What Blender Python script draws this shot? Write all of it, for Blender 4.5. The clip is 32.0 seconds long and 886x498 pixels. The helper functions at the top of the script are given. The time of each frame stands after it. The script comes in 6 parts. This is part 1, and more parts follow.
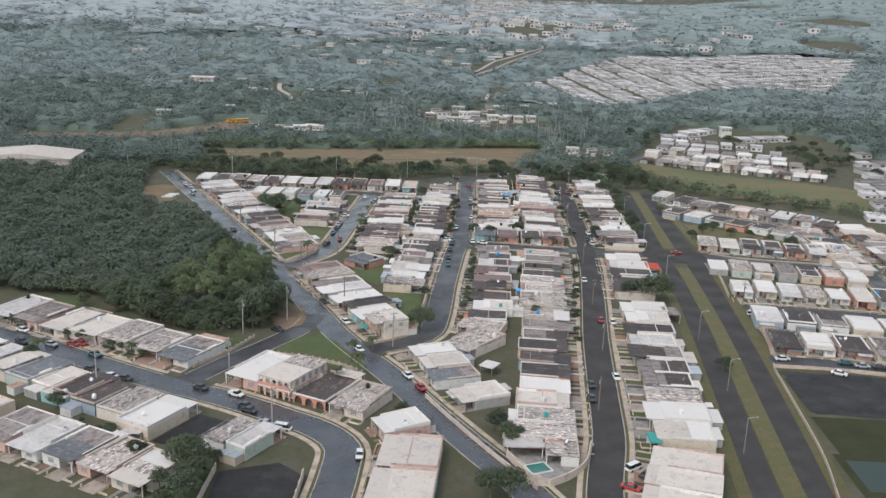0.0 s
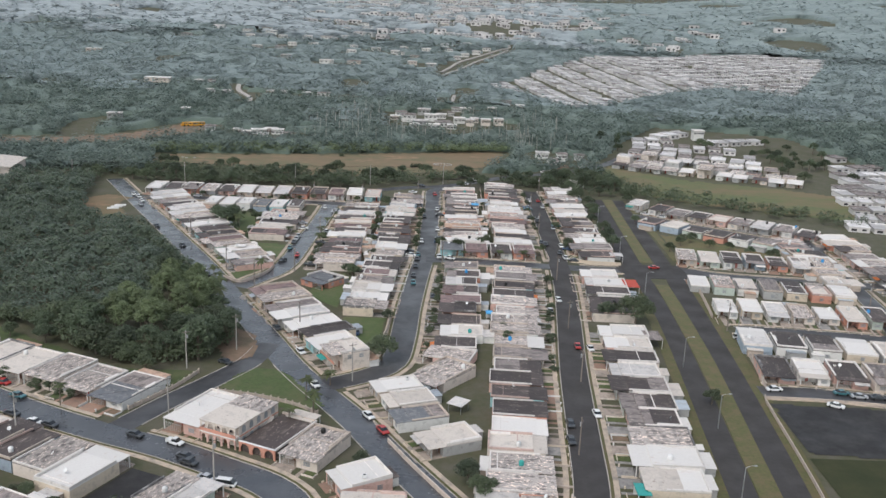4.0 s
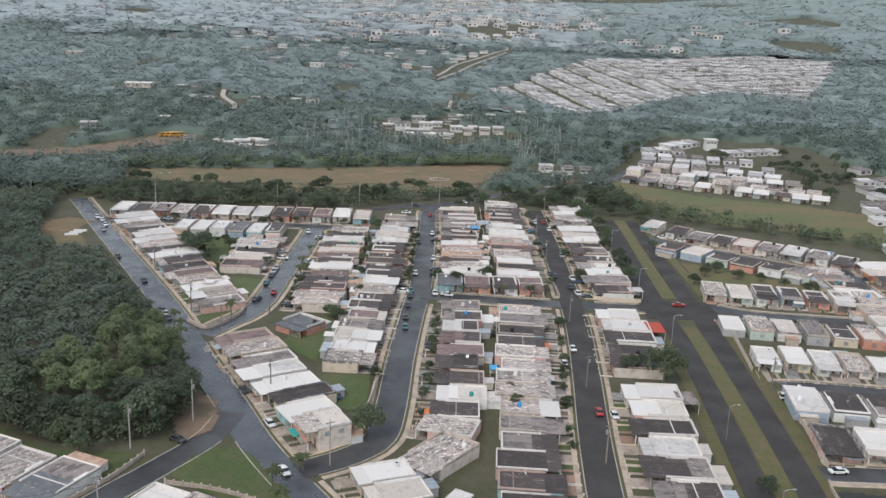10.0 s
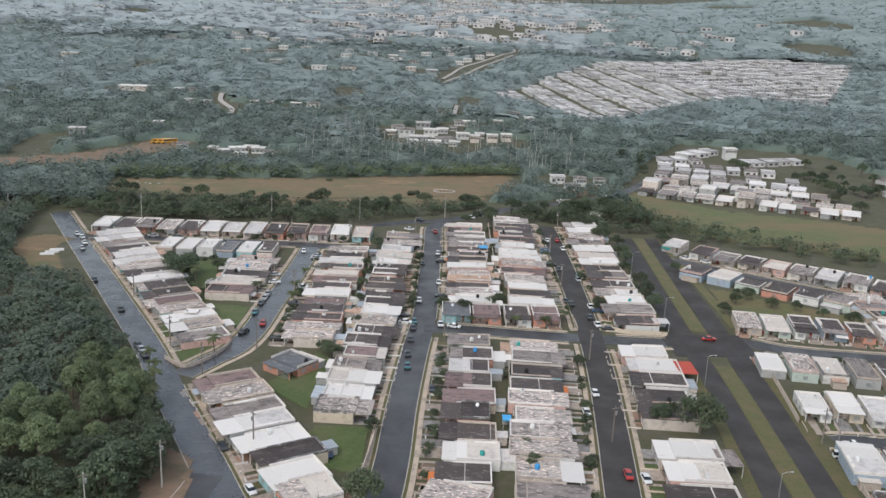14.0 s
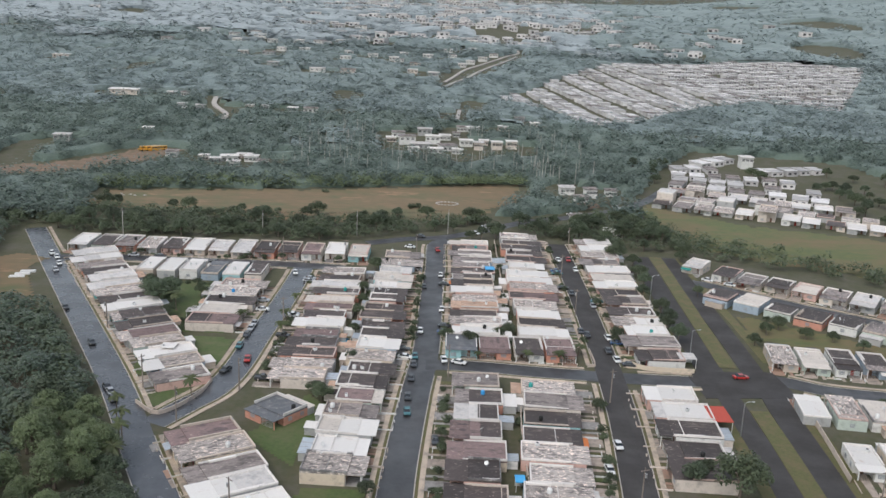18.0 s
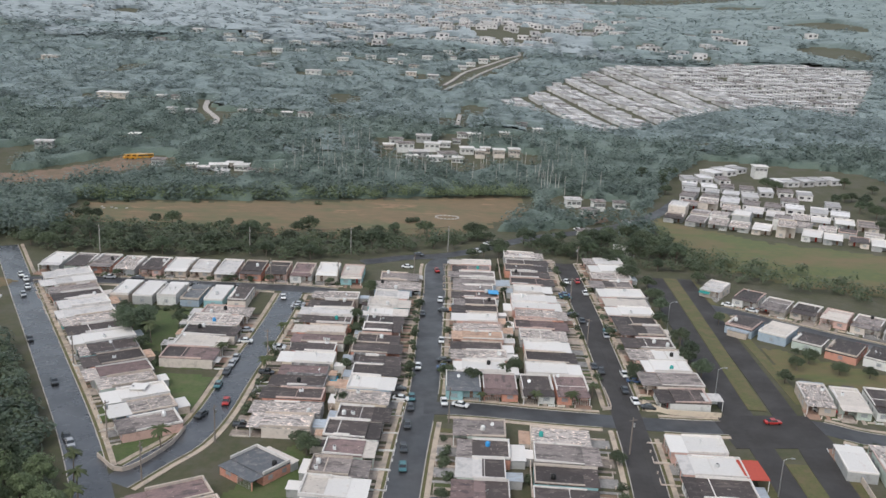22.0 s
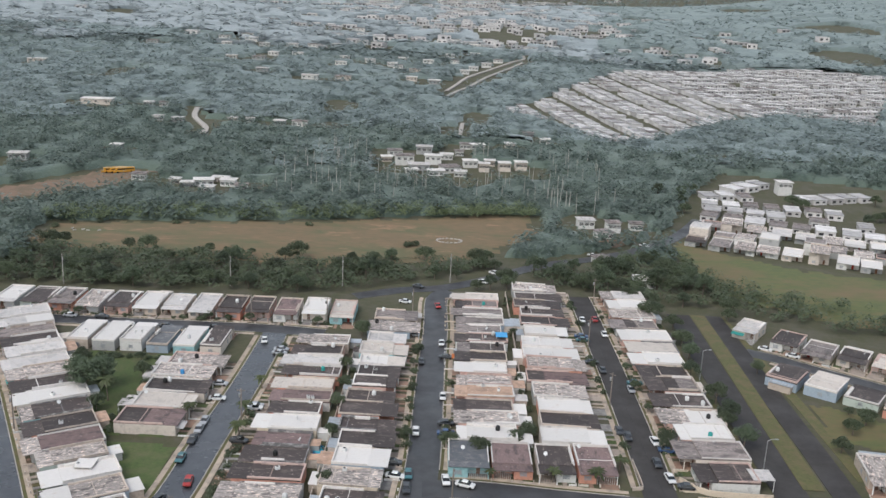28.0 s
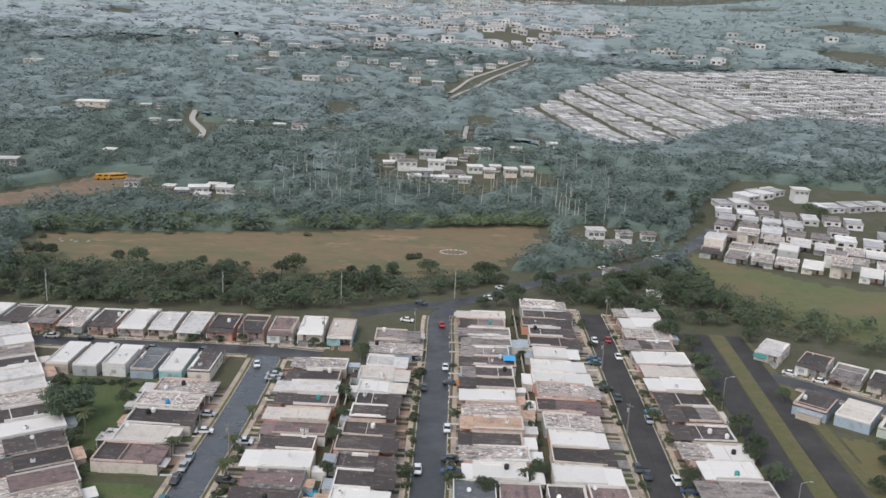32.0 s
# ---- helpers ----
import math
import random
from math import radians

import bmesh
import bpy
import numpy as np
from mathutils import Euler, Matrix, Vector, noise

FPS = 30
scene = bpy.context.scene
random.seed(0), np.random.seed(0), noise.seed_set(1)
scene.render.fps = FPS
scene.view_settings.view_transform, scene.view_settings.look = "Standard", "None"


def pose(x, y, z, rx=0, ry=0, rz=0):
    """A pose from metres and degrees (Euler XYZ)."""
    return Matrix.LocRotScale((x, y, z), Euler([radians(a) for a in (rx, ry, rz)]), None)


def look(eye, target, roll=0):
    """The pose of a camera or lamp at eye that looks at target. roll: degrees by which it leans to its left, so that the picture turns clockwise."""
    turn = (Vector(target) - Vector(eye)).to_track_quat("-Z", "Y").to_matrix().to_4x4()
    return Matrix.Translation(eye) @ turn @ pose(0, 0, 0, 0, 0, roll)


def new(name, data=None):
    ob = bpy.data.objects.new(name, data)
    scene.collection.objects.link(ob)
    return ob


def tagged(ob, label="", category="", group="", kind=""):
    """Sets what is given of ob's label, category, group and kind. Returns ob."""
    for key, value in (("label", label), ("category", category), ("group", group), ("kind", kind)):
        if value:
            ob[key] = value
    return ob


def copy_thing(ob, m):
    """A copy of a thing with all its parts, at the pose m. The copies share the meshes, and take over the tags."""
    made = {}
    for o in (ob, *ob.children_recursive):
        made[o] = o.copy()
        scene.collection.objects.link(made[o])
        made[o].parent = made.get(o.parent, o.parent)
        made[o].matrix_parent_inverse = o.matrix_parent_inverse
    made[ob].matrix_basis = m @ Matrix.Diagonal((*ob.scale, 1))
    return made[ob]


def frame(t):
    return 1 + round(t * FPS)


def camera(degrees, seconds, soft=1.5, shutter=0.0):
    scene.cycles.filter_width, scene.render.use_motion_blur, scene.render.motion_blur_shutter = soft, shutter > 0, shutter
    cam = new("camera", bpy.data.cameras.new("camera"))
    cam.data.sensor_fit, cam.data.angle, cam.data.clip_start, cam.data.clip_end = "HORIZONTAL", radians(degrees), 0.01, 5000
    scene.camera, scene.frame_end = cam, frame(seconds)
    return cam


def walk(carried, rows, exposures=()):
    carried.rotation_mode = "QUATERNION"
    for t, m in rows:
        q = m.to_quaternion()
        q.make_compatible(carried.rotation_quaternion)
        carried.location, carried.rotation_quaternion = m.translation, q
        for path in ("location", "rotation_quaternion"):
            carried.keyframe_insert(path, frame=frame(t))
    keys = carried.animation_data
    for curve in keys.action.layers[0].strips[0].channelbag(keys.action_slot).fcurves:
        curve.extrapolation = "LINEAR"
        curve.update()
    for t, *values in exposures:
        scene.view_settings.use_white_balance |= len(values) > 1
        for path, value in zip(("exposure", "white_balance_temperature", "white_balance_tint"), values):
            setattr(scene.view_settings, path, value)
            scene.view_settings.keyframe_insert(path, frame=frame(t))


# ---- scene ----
cam = camera(51.30, 32.0)
# seconds, x, y, z, yaw, pitch, lean to the right
ROWS = [
    (0.0, 0.00, 0.00, 99.99, 1.541, -15.357, -2.040),
    (0.5, -0.10, 1.61, 99.79, 1.201, -15.401, -2.104),
    (1.0, -0.18, 3.75, 99.79, 1.105, -15.419, -2.165),
    (1.5, -0.26, 6.55, 99.89, 1.102, -15.437, -2.229),
    (2.0, -0.29, 9.71, 100.01, 1.004, -15.457, -2.270),
    (2.5, -0.31, 13.30, 100.14, 0.855, -15.469, -2.296),
    (3.0, -0.29, 17.04, 100.27, 0.580, -15.458, -2.311),
    (3.5, -0.11, 20.73, 100.45, -0.047, -15.417, -2.295),
    (5.5, 0.08, 35.86, 100.82, -1.209, -15.428, -2.236),
    (6.0, 0.23, 39.48, 100.80, -1.175, -15.416, -2.221),
    (7.0, 0.42, 46.74, 100.86, -1.077, -15.396, -2.211),
    (8.0, 0.42, 54.02, 100.98, -0.973, -15.440, -2.213),
    (9.0, 0.24, 61.58, 101.09, -0.891, -15.432, -2.200),
    (10.0, -0.04, 69.17, 101.14, -0.830, -15.417, -2.180),
    (11.0, -0.36, 76.71, 101.26, -0.775, -15.442, -2.214),
    (12.0, -0.66, 84.33, 101.43, -0.710, -15.461, -2.254),
    (13.0, -0.78, 92.04, 101.43, -0.644, -15.441, -2.301),
    (14.0, -0.73, 99.85, 101.40, -0.571, -15.411, -2.347),
    (14.5, -0.72, 103.80, 101.40, -0.539, -15.402, -2.360),
    (16.5, -1.05, 118.42, 101.53, -0.498, -15.403, -2.400),
    (17.0, -1.26, 121.84, 101.57, -0.498, -15.412, -2.408),
    (18.0, -1.57, 128.62, 101.70, -0.503, -15.412, -2.426),
    (19.0, -1.70, 135.32, 101.95, -0.515, -15.435, -2.444),
    (20.0, -1.71, 141.95, 102.13, -0.534, -15.442, -2.473),
    (21.0, -1.80, 148.63, 102.34, -0.540, -15.440, -2.501),
    (22.0, -1.99, 155.39, 102.57, -0.568, -15.434, -2.538),
    (23.0, -2.10, 162.26, 102.70, -0.597, -15.401, -2.575),
    (24.0, -2.17, 169.11, 102.97, -0.618, -15.377, -2.579),
    (25.0, -2.27, 175.85, 103.15, -0.608, -15.383, -2.558),
    (25.5, -2.30, 179.16, 103.19, -0.606, -15.377, -2.555),
    (27.5, -2.35, 190.71, 103.71, -0.530, -15.424, -2.681),
    (28.0, -2.42, 193.34, 103.77, -0.503, -15.415, -2.694),
    (29.0, -2.54, 198.40, 103.91, -0.459, -15.411, -2.711),
    (30.0, -2.68, 203.05, 104.11, -0.418, -15.438, -2.709),
    (31.0, -2.76, 207.33, 104.33, -0.355, -15.457, -2.699),
    (32.0, -2.74, 211.37, 104.41, -0.285, -15.483, -2.692),
]


def aim(x, y, z, yaw, pitch, lean):
    a, b = radians(yaw), radians(pitch)
    way = Vector((-math.sin(a) * math.cos(b), math.cos(a) * math.cos(b), math.sin(b)))
    return look((x, y, z), Vector((x, y, z)) + way * 100, -lean)


walk(cam, [(t, aim(*row)) for t, *row in ROWS])

# ---- light: overcast tropical afternoon ----
SUN_ELEVATION, SUN_TURN = 52.0, 215.0
world = bpy.data.worlds.new("overcast_sky")
scene.world = world
world.use_nodes = True
wn, wl = world.node_tree.nodes, world.node_tree.links
wn.clear()
sky = wn.new("ShaderNodeTexSky")
sky.sky_type, sky.sun_disc = "NISHITA", False
sky.sun_elevation, sky.sun_rotation = radians(SUN_ELEVATION), radians(SUN_TURN)
sky.air_density, sky.dust_density, sky.ozone_density = 1.5, 2.5, 2.0
grey = wn.new("ShaderNodeHueSaturation")
grey.inputs["Saturation"].default_value = 0.5
back = wn.new("ShaderNodeBackground")
back.inputs["Strength"].default_value = 0.15
out = wn.new("ShaderNodeOutputWorld")
wl.new(sky.outputs[0], grey.inputs["Color"])
wl.new(grey.outputs[0], back.inputs["Color"])
wl.new(back.outputs[0], out.inputs["Surface"])

sun = new("sun", bpy.data.lights.new("sun", "SUN"))
sun.data.energy, sun.data.angle, sun.data.color = 0.75, radians(25), (1.0, 0.97, 0.94)
sa, sb = radians(SUN_TURN), radians(SUN_ELEVATION)
sun.matrix_world = look((0, 0, 300), Vector((0, 0, 300)) - Vector((math.sin(sa) * math.cos(sb), math.cos(sa) * math.cos(sb), math.sin(sb))))
scene.view_settings.exposure = 0.25

# ---- materials ----
MATS = {}


def material(name, base, second=None, patch=None, rough=0.8, size=1.0, amount=0.5, patch_size=3.0, patch_cut=0.55, soft=0.12, bump=0.3,
             shift=0.15, gloss=0.3, sheen=0.0, metal=0.0, stretch=(1, 1, 1), rough2=None, clear=0.0, fleck=None, through_light=0.0, island=0.0, deep=1.0, sheen_tint=(1, 1, 1)):
    """A weathered surface: grain between base and second, larger patches of a third colour, fine relief; each object differs a little."""
    m = bpy.data.materials.new(name)
    m.use_nodes = True
    n, l = m.node_tree.nodes, m.node_tree.links
    b = n["Principled BSDF"]
    second = second or tuple(c * 0.75 for c in base)
    co, info, add, mul = n.new("ShaderNodeTexCoord"), n.new("ShaderNodeObjectInfo"), n.new("ShaderNodeVectorMath"), n.new("ShaderNodeVectorMath")
    scl = n.new("ShaderNodeVectorMath")
    scl.operation = "MULTIPLY"
    scl.inputs[1].default_value = stretch
    mul.operation = "SCALE"
    mul.inputs[0].default_value = (37.0, 61.0, 13.0)
    l.new(info.outputs["Random"], mul.inputs["Scale"])
    l.new(co.outputs["Object"], scl.inputs[0])
    l.new(scl.outputs[0], add.inputs[0])
    l.new(mul.outputs[0], add.inputs[1])

    def noisy(scale, detail, rough_=0.6):
        t = n.new("ShaderNodeTexNoise")
        t.inputs["Scale"].default_value, t.inputs["Detail"].default_value, t.inputs["Roughness"].default_value = scale, detail, rough_
        l.new(add.outputs[0], t.inputs["Vector"])
        return t.outputs[0]

    def mixed(fac, a, c):
        x = n.new("ShaderNodeMix")
        x.data_type = "RGBA"
        l.new(fac, x.inputs[0])
        for s, v in ((x.inputs[6], a), (x.inputs[7], c)):
            if isinstance(v, tuple):
                s.default_value = (*v, 1)
            else:
                l.new(v, s)
        return x.outputs[2]

    def ramp(v, lo, hi, a=0.0, c=1.0):
        r = n.new("ShaderNodeMapRange")
        r.inputs[1].default_value, r.inputs[2].default_value, r.inputs[3].default_value, r.inputs[4].default_value = lo, hi, a, c
        l.new(v, r.inputs[0])
        return r.outputs[0]

    fine = noisy(1.0 / size, 6)
    col = mixed(ramp(fine, 0.5 - amount / 2, 0.5 + amount / 2), base, second)
    if patch:
        col = mixed(ramp(noisy(1.0 / patch_size, 7, 0.68), patch_cut - soft, patch_cut + soft), col, patch)
    if fleck:
        col = mixed(ramp(noisy(1.0 / fleck[1], 4, 0.7), fleck[2] - 0.04, fleck[2] + 0.04), col, fleck[0])
    hsv = n.new("ShaderNodeHueSaturation")
    l.new(col, hsv.inputs["Color"])
    if island:
        l.new(ramp(n.new("ShaderNodeNewGeometry").outputs["Random Per Island"], 0, 1, 1 - island, 1 + island * 0.4), hsv.inputs["Value"])
    else:
        l.new(ramp(info.outputs["Random"], 0, 1, 1 - shift, 1 + shift), hsv.inputs["Value"])
    l.new(hsv.outputs[0], b.inputs["Base Color"])
    if rough2 is None:
        b.inputs["Roughness"].default_value = rough
    else:
        l.new(ramp(noisy(0.12 / size, 5), 0.35, 0.65, rough, rough2), b.inputs["Roughness"])
    b.inputs["Specular IOR Level"].default_value = gloss
    b.inputs["Metallic"].default_value = metal
    if sheen:
        b.inputs["Sheen Weight"].default_value = sheen
        b.inputs["Sheen Tint"].default_value = (*sheen_tint, 1)
        b.inputs["Sheen Roughness"].default_value = 0.5
    if clear:
        b.inputs["Coat Weight"].default_value = clear
    if bump:
        bp = n.new("ShaderNodeBump")
        bp.inputs["Strength"].default_value, bp.inputs["Distance"].default_value = bump, 0.05 * size * deep
        l.new(fine, bp.inputs["Height"])
        l.new(bp.outputs[0], b.inputs["Normal"])
    if through_light:
        tr, mx, mo = n.new("ShaderNodeBsdfTranslucent"), n.new("ShaderNodeMixShader"), n["Material Output"]
        l.new(hsv.outputs[0], tr.inputs["Color"])
        mx.inputs[0].default_value = through_light
        l.new(b.outputs[0], mx.inputs[1])
        l.new(tr.outputs[0], mx.inputs[2])
        l.new(mx.outputs[0], mo.inputs["Surface"])
    MATS[name] = m
    return m


def warm(c):
    return tuple(v * k for v, k in zip(c, (1.13, 0.985, 0.885)))


# roofs: sealed, flaking, bare and stained concrete
ROOF = {
    "w": material("roof_white", (0.71, 0.68, 0.65), (0.64, 0.61, 0.58), warm((0.5, 0.48, 0.47)), size=0.4, amount=0.4, patch_size=2.6, patch_cut=0.66, soft=0.06, shift=0.08, gloss=0.4, rough=0.6, stretch=(1.5, 0.7, 1), fleck=(warm((0.32, 0.31, 0.3)), 0.7, 0.72)),
    "c": material("roof_cream", (0.62, 0.56, 0.505), (0.55, 0.495, 0.445), (0.4, 0.365, 0.34), size=0.4, amount=0.32, patch_size=2.6, patch_cut=0.63, shift=0.1, fleck=(warm((0.24, 0.22, 0.21)), 0.8, 0.66)),
    "m": material("roof_flaking", (0.445, 0.4, 0.37), (0.34, 0.3, 0.28), (0.165, 0.148, 0.142), size=0.35, amount=0.3, patch_size=1.9, patch_cut=0.54, soft=0.05, shift=0.22, stretch=(1.5, 0.65, 1), fleck=(warm((0.76, 0.73, 0.71)), 0.8, 0.58)),
    "g": material("roof_concrete", warm((0.26, 0.25, 0.26)), warm((0.19, 0.185, 0.19)), warm((0.09, 0.086, 0.09)), size=0.5, amount=0.32, patch_size=2.6, patch_cut=0.54, soft=0.06, shift=0.2, rough=0.55, gloss=0.5, stretch=(1.6, 0.6, 1), fleck=(warm((0.5, 0.49, 0.48)), 0.8, 0.63)),
    "d": material("roof_dark", warm((0.064, 0.056, 0.057)), warm((0.042, 0.037, 0.038)), warm((0.12, 0.11, 0.11)), size=0.5, amount=0.32, patch_size=2.8, patch_cut=0.58, soft=0.05, shift=0.3, rough=0.6, gloss=0.5, stretch=(1.6, 0.6, 1), fleck=(warm((0.42, 0.4, 0.39)), 0.8, 0.66)),
    "p": material("roof_mauve", warm((0.22, 0.175, 0.185)), warm((0.16, 0.135, 0.145)), warm((0.1, 0.09, 0.1)), size=0.5, amount=0.32, patch_size=2.6, patch_cut=0.56, soft=0.06, shift=0.2, stretch=(1.5, 0.6, 1), fleck=(warm((0.42, 0.38, 0.37)), 0.8, 0.65)),
    "l": material("roof_pale_blue", warm((0.46, 0.52, 0.57)), warm((0.56, 0.58, 0.6)), warm((0.3, 0.33, 0.36)), size=0.4, amount=0.32, patch_size=2.0, patch_cut=0.6, shift=0.12, gloss=0.5, rough=0.5, fleck=(warm((0.2, 0.2, 0.21)), 0.8, 0.66)),
    "t": material("roof_tan", warm((0.48, 0.37, 0.3)), warm((0.4, 0.32, 0.27)), warm((0.22, 0.18, 0.16)), size=0.4, amount=0.32, patch_size=2.2, patch_cut=0.58, shift=0.1, fleck=(warm((0.6, 0.5, 0.44)), 0.8, 0.63)),
    "b": material("roof_slate_blue", warm((0.12, 0.145, 0.18)), warm((0.09, 0.11, 0.13)), warm((0.24, 0.26, 0.28)), size=0.4, amount=0.32, patch_size=1.8, patch_cut=0.6, shift=0.15, rough=0.5, gloss=0.5, fleck=(warm((0.42, 0.43, 0.44)), 0.8, 0.66)),
    "r": material("roof_red", (0.5, 0.09, 0.06), (0.42, 0.08, 0.06), size=0.4, amount=0.32, shift=0.05),
}
ROOF_WORDS = {"w": "white sealed", "c": "cream-white coated", "m": "mottled flaking", "g": "grey weathered concrete", "d": "dark stained", "p": "mauve-grey",
              "l": "pale blue-grey", "t": "tan weathered", "b": "slate-blue", "r": "red"}
WALLS = []
for wname, wc in (("white", (0.74, 0.73, 0.7)), ("cream", (0.68, 0.58, 0.46)), ("pink", (0.66, 0.44, 0.38)), ("salmon", (0.62, 0.31, 0.23)), ("tan", (0.52, 0.44, 0.37)),
                  ("grey", (0.42, 0.42, 0.41)), ("pale_green", (0.5, 0.56, 0.5)), ("aqua", (0.34, 0.56, 0.58)), ("white_warm", (0.7, 0.62, 0.55)), ("blue_grey", (0.36, 0.43, 0.5))):
    WALLS.append((wname.replace("_warm", "").replace("_", " "), material("wall_" + wname, wc, tuple(c * 0.85 for c in wc), tuple(c * 0.5 for c in wc), size=0.5, patch_size=1.6, patch_cut=0.64, shift=0.06)))
WALL_ODDS = [0, 0, 0, 2, 3, 8, 8, 8, 8, 1, 1, 2, 2, 3, 4, 5, 5, 3, 6, 7, 9]
PARAPET = [material("parapet_light", (0.58, 0.49, 0.42), (0.48, 0.41, 0.35), (0.28, 0.26, 0.25), size=0.4, patch_size=1.8, patch_cut=0.6, soft=0.08),
           material("parapet_white", (0.75, 0.71, 0.67), (0.65, 0.61, 0.58), (0.4, 0.38, 0.37), size=0.4, patch_size=1.8, patch_cut=0.63, soft=0.08),
           material("parapet_dark", (0.17, 0.16, 0.16), (0.12, 0.12, 0.12), (0.42, 0.4, 0.39), size=0.4, patch_size=1.6, patch_cut=0.55, soft=0.08),
           material("parapet_pink", (0.56, 0.41, 0.36), (0.48, 0.36, 0.32), (0.28, 0.23, 0.22), size=0.4, patch_size=1.8, patch_cut=0.6, soft=0.08)]
M_TRIM = material("trim_white", (0.76, 0.75, 0.73), size=0.3, shift=0.05)
M_LOUVRE = material("louvre_grey", (0.34, 0.36, 0.37), (0.25, 0.26, 0.28), size=0.3, rough=0.4, gloss=0.5)
# Near-black colour stands in for the shade inside windows and doorways.
M_OPENING_SHADE = material("opening_shade", (0.04, 0.04, 0.045), size=0.5, rough=0.4, gloss=0.5)
M_DOOR = material("door_brown", (0.2, 0.1, 0.06), size=0.3, rough=0.5)
M_DOOR_RED = material("door_red", (0.5, 0.06, 0.04), size=0.3, rough=0.5)
M_IRON = material("iron_white", (0.62, 0.62, 0.6), size=0.2, rough=0.5)
M_IRON_DARK = material("iron_dark", (0.08, 0.08, 0.08), size=0.2, rough=0.5)
M_ASPHALT = material("asphalt_wet", (0.062, 0.066, 0.074), (0.045, 0.048, 0.055), (0.085, 0.088, 0.095), size=1.1, patch_size=11.0, patch_cut=0.52, soft=0.1, rough=0.14, rough2=0.36, gloss=0.95, bump=0.15, shift=0.06)
M_ASPHALT_DAMP = material("asphalt_damp", (0.052, 0.052, 0.055), (0.04, 0.04, 0.043), (0.072, 0.071, 0.073), size=1.1, patch_size=11.0, patch_cut=0.52, soft=0.1, rough=0.3, rough2=0.6, gloss=0.6, bump=0.15, shift=0.06)
M_ASPHALT_DRY = material("asphalt_avenue", (0.052, 0.047, 0.045), (0.042, 0.038, 0.037), (0.062, 0.058, 0.055), size=1.1, patch_size=9.0, patch_cut=0.55, soft=0.1, rough=0.6, rough2=0.8, gloss=0.35, bump=0.15, shift=0.05)
M_LOT = material("asphalt_lot", (0.034, 0.033, 0.034), (0.026, 0.025, 0.026), (0.058, 0.056, 0.054), size=1.4, patch_size=8.0, patch_cut=0.6, rough=0.6, rough2=0.85, gloss=0.3, shift=0.05)
M_CONCRETE = material("pavement_concrete", (0.52, 0.42, 0.33), (0.44, 0.36, 0.285), (0.22, 0.2, 0.18), size=0.7, patch_size=3.0, patch_cut=0.58, shift=0.08)
M_KERB = material("kerb_concrete", (0.5, 0.46, 0.42), (0.4, 0.37, 0.34), (0.25, 0.23, 0.21), size=0.5, patch_size=2.0, patch_cut=0.6, shift=0.05)
M_DRIVE = [material("drive_tan", (0.43, 0.36, 0.3), (0.35, 0.29, 0.25), (0.2, 0.17, 0.15), size=0.6, patch_size=1.6, patch_cut=0.58),
           material("drive_grey", (0.34, 0.32, 0.3), (0.26, 0.25, 0.24), (0.16, 0.15, 0.15), size=0.6, patch_size=1.6, patch_cut=0.56),
           material("drive_brick", (0.36, 0.22, 0.16), (0.3, 0.2, 0.15), (0.22, 0.17, 0.14), size=0.4, patch_size=1.6, patch_cut=0.6)]
M_GROUND = material("ground_earth_grass", (0.066, 0.076, 0.038), (0.098, 0.088, 0.054), (0.11, 0.1, 0.076), size=1.6, amount=0.4, patch_size=9.0, patch_cut=0.56, soft=0.1, rough=0.9, gloss=0.2, sheen=0.05, shift=0)
M_GRASS = material("lawn", (0.085, 0.118, 0.038), (0.058, 0.085, 0.03), (0.12, 0.115, 0.058), size=0.9, amount=0.35, patch_size=6.0, patch_cut=0.6, soft=0.15, rough=0.95, gloss=0.15, sheen=0.1, shift=0.12)
M_VERGE = material("verge_grass", (0.115, 0.112, 0.042), (0.078, 0.084, 0.034), (0.15, 0.108, 0.06), size=0.8, amount=0.35, patch_size=4.0, patch_cut=0.58, soft=0.15, rough=0.95, gloss=0.2, sheen=0.1, shift=0.1)
M_FIELD = material("field_dry_grass", (0.21, 0.14, 0.078), (0.15, 0.115, 0.062), (0.1, 0.115, 0.052), size=2.5, amount=0.4, patch_size=16.0, patch_cut=0.57, soft=0.1, rough=0.95, gloss=0.15, sheen=0.1, shift=0, stretch=(0.5, 1.2, 1), fleck=((0.27, 0.17, 0.1), 9.0, 0.62))
M_MEADOW = material("meadow_green", (0.125, 0.135, 0.045), (0.085, 0.108, 0.042), (0.165, 0.122, 0.062), size=2.2, amount=0.4, patch_size=22.0, patch_cut=0.53, soft=0.1, rough=0.95, gloss=0.15, sheen=0.1, shift=0, stretch=(0.6, 1.2, 1))
M_PLAY = material("playing_grass", (0.05, 0.058, 0.028), (0.064, 0.06, 0.034), (0.038, 0.046, 0.024), size=1.4, patch_size=12.0, patch_cut=0.5, soft=0.15, rough=0.95, gloss=0.15, shift=0, amount=0.4)
M_EARTH = material("bare_earth", (0.25, 0.17, 0.12), (0.2, 0.14, 0.1), (0.12, 0.11, 0.07), size=2.0, patch_size=7.0, patch_cut=0.58, shift=0)
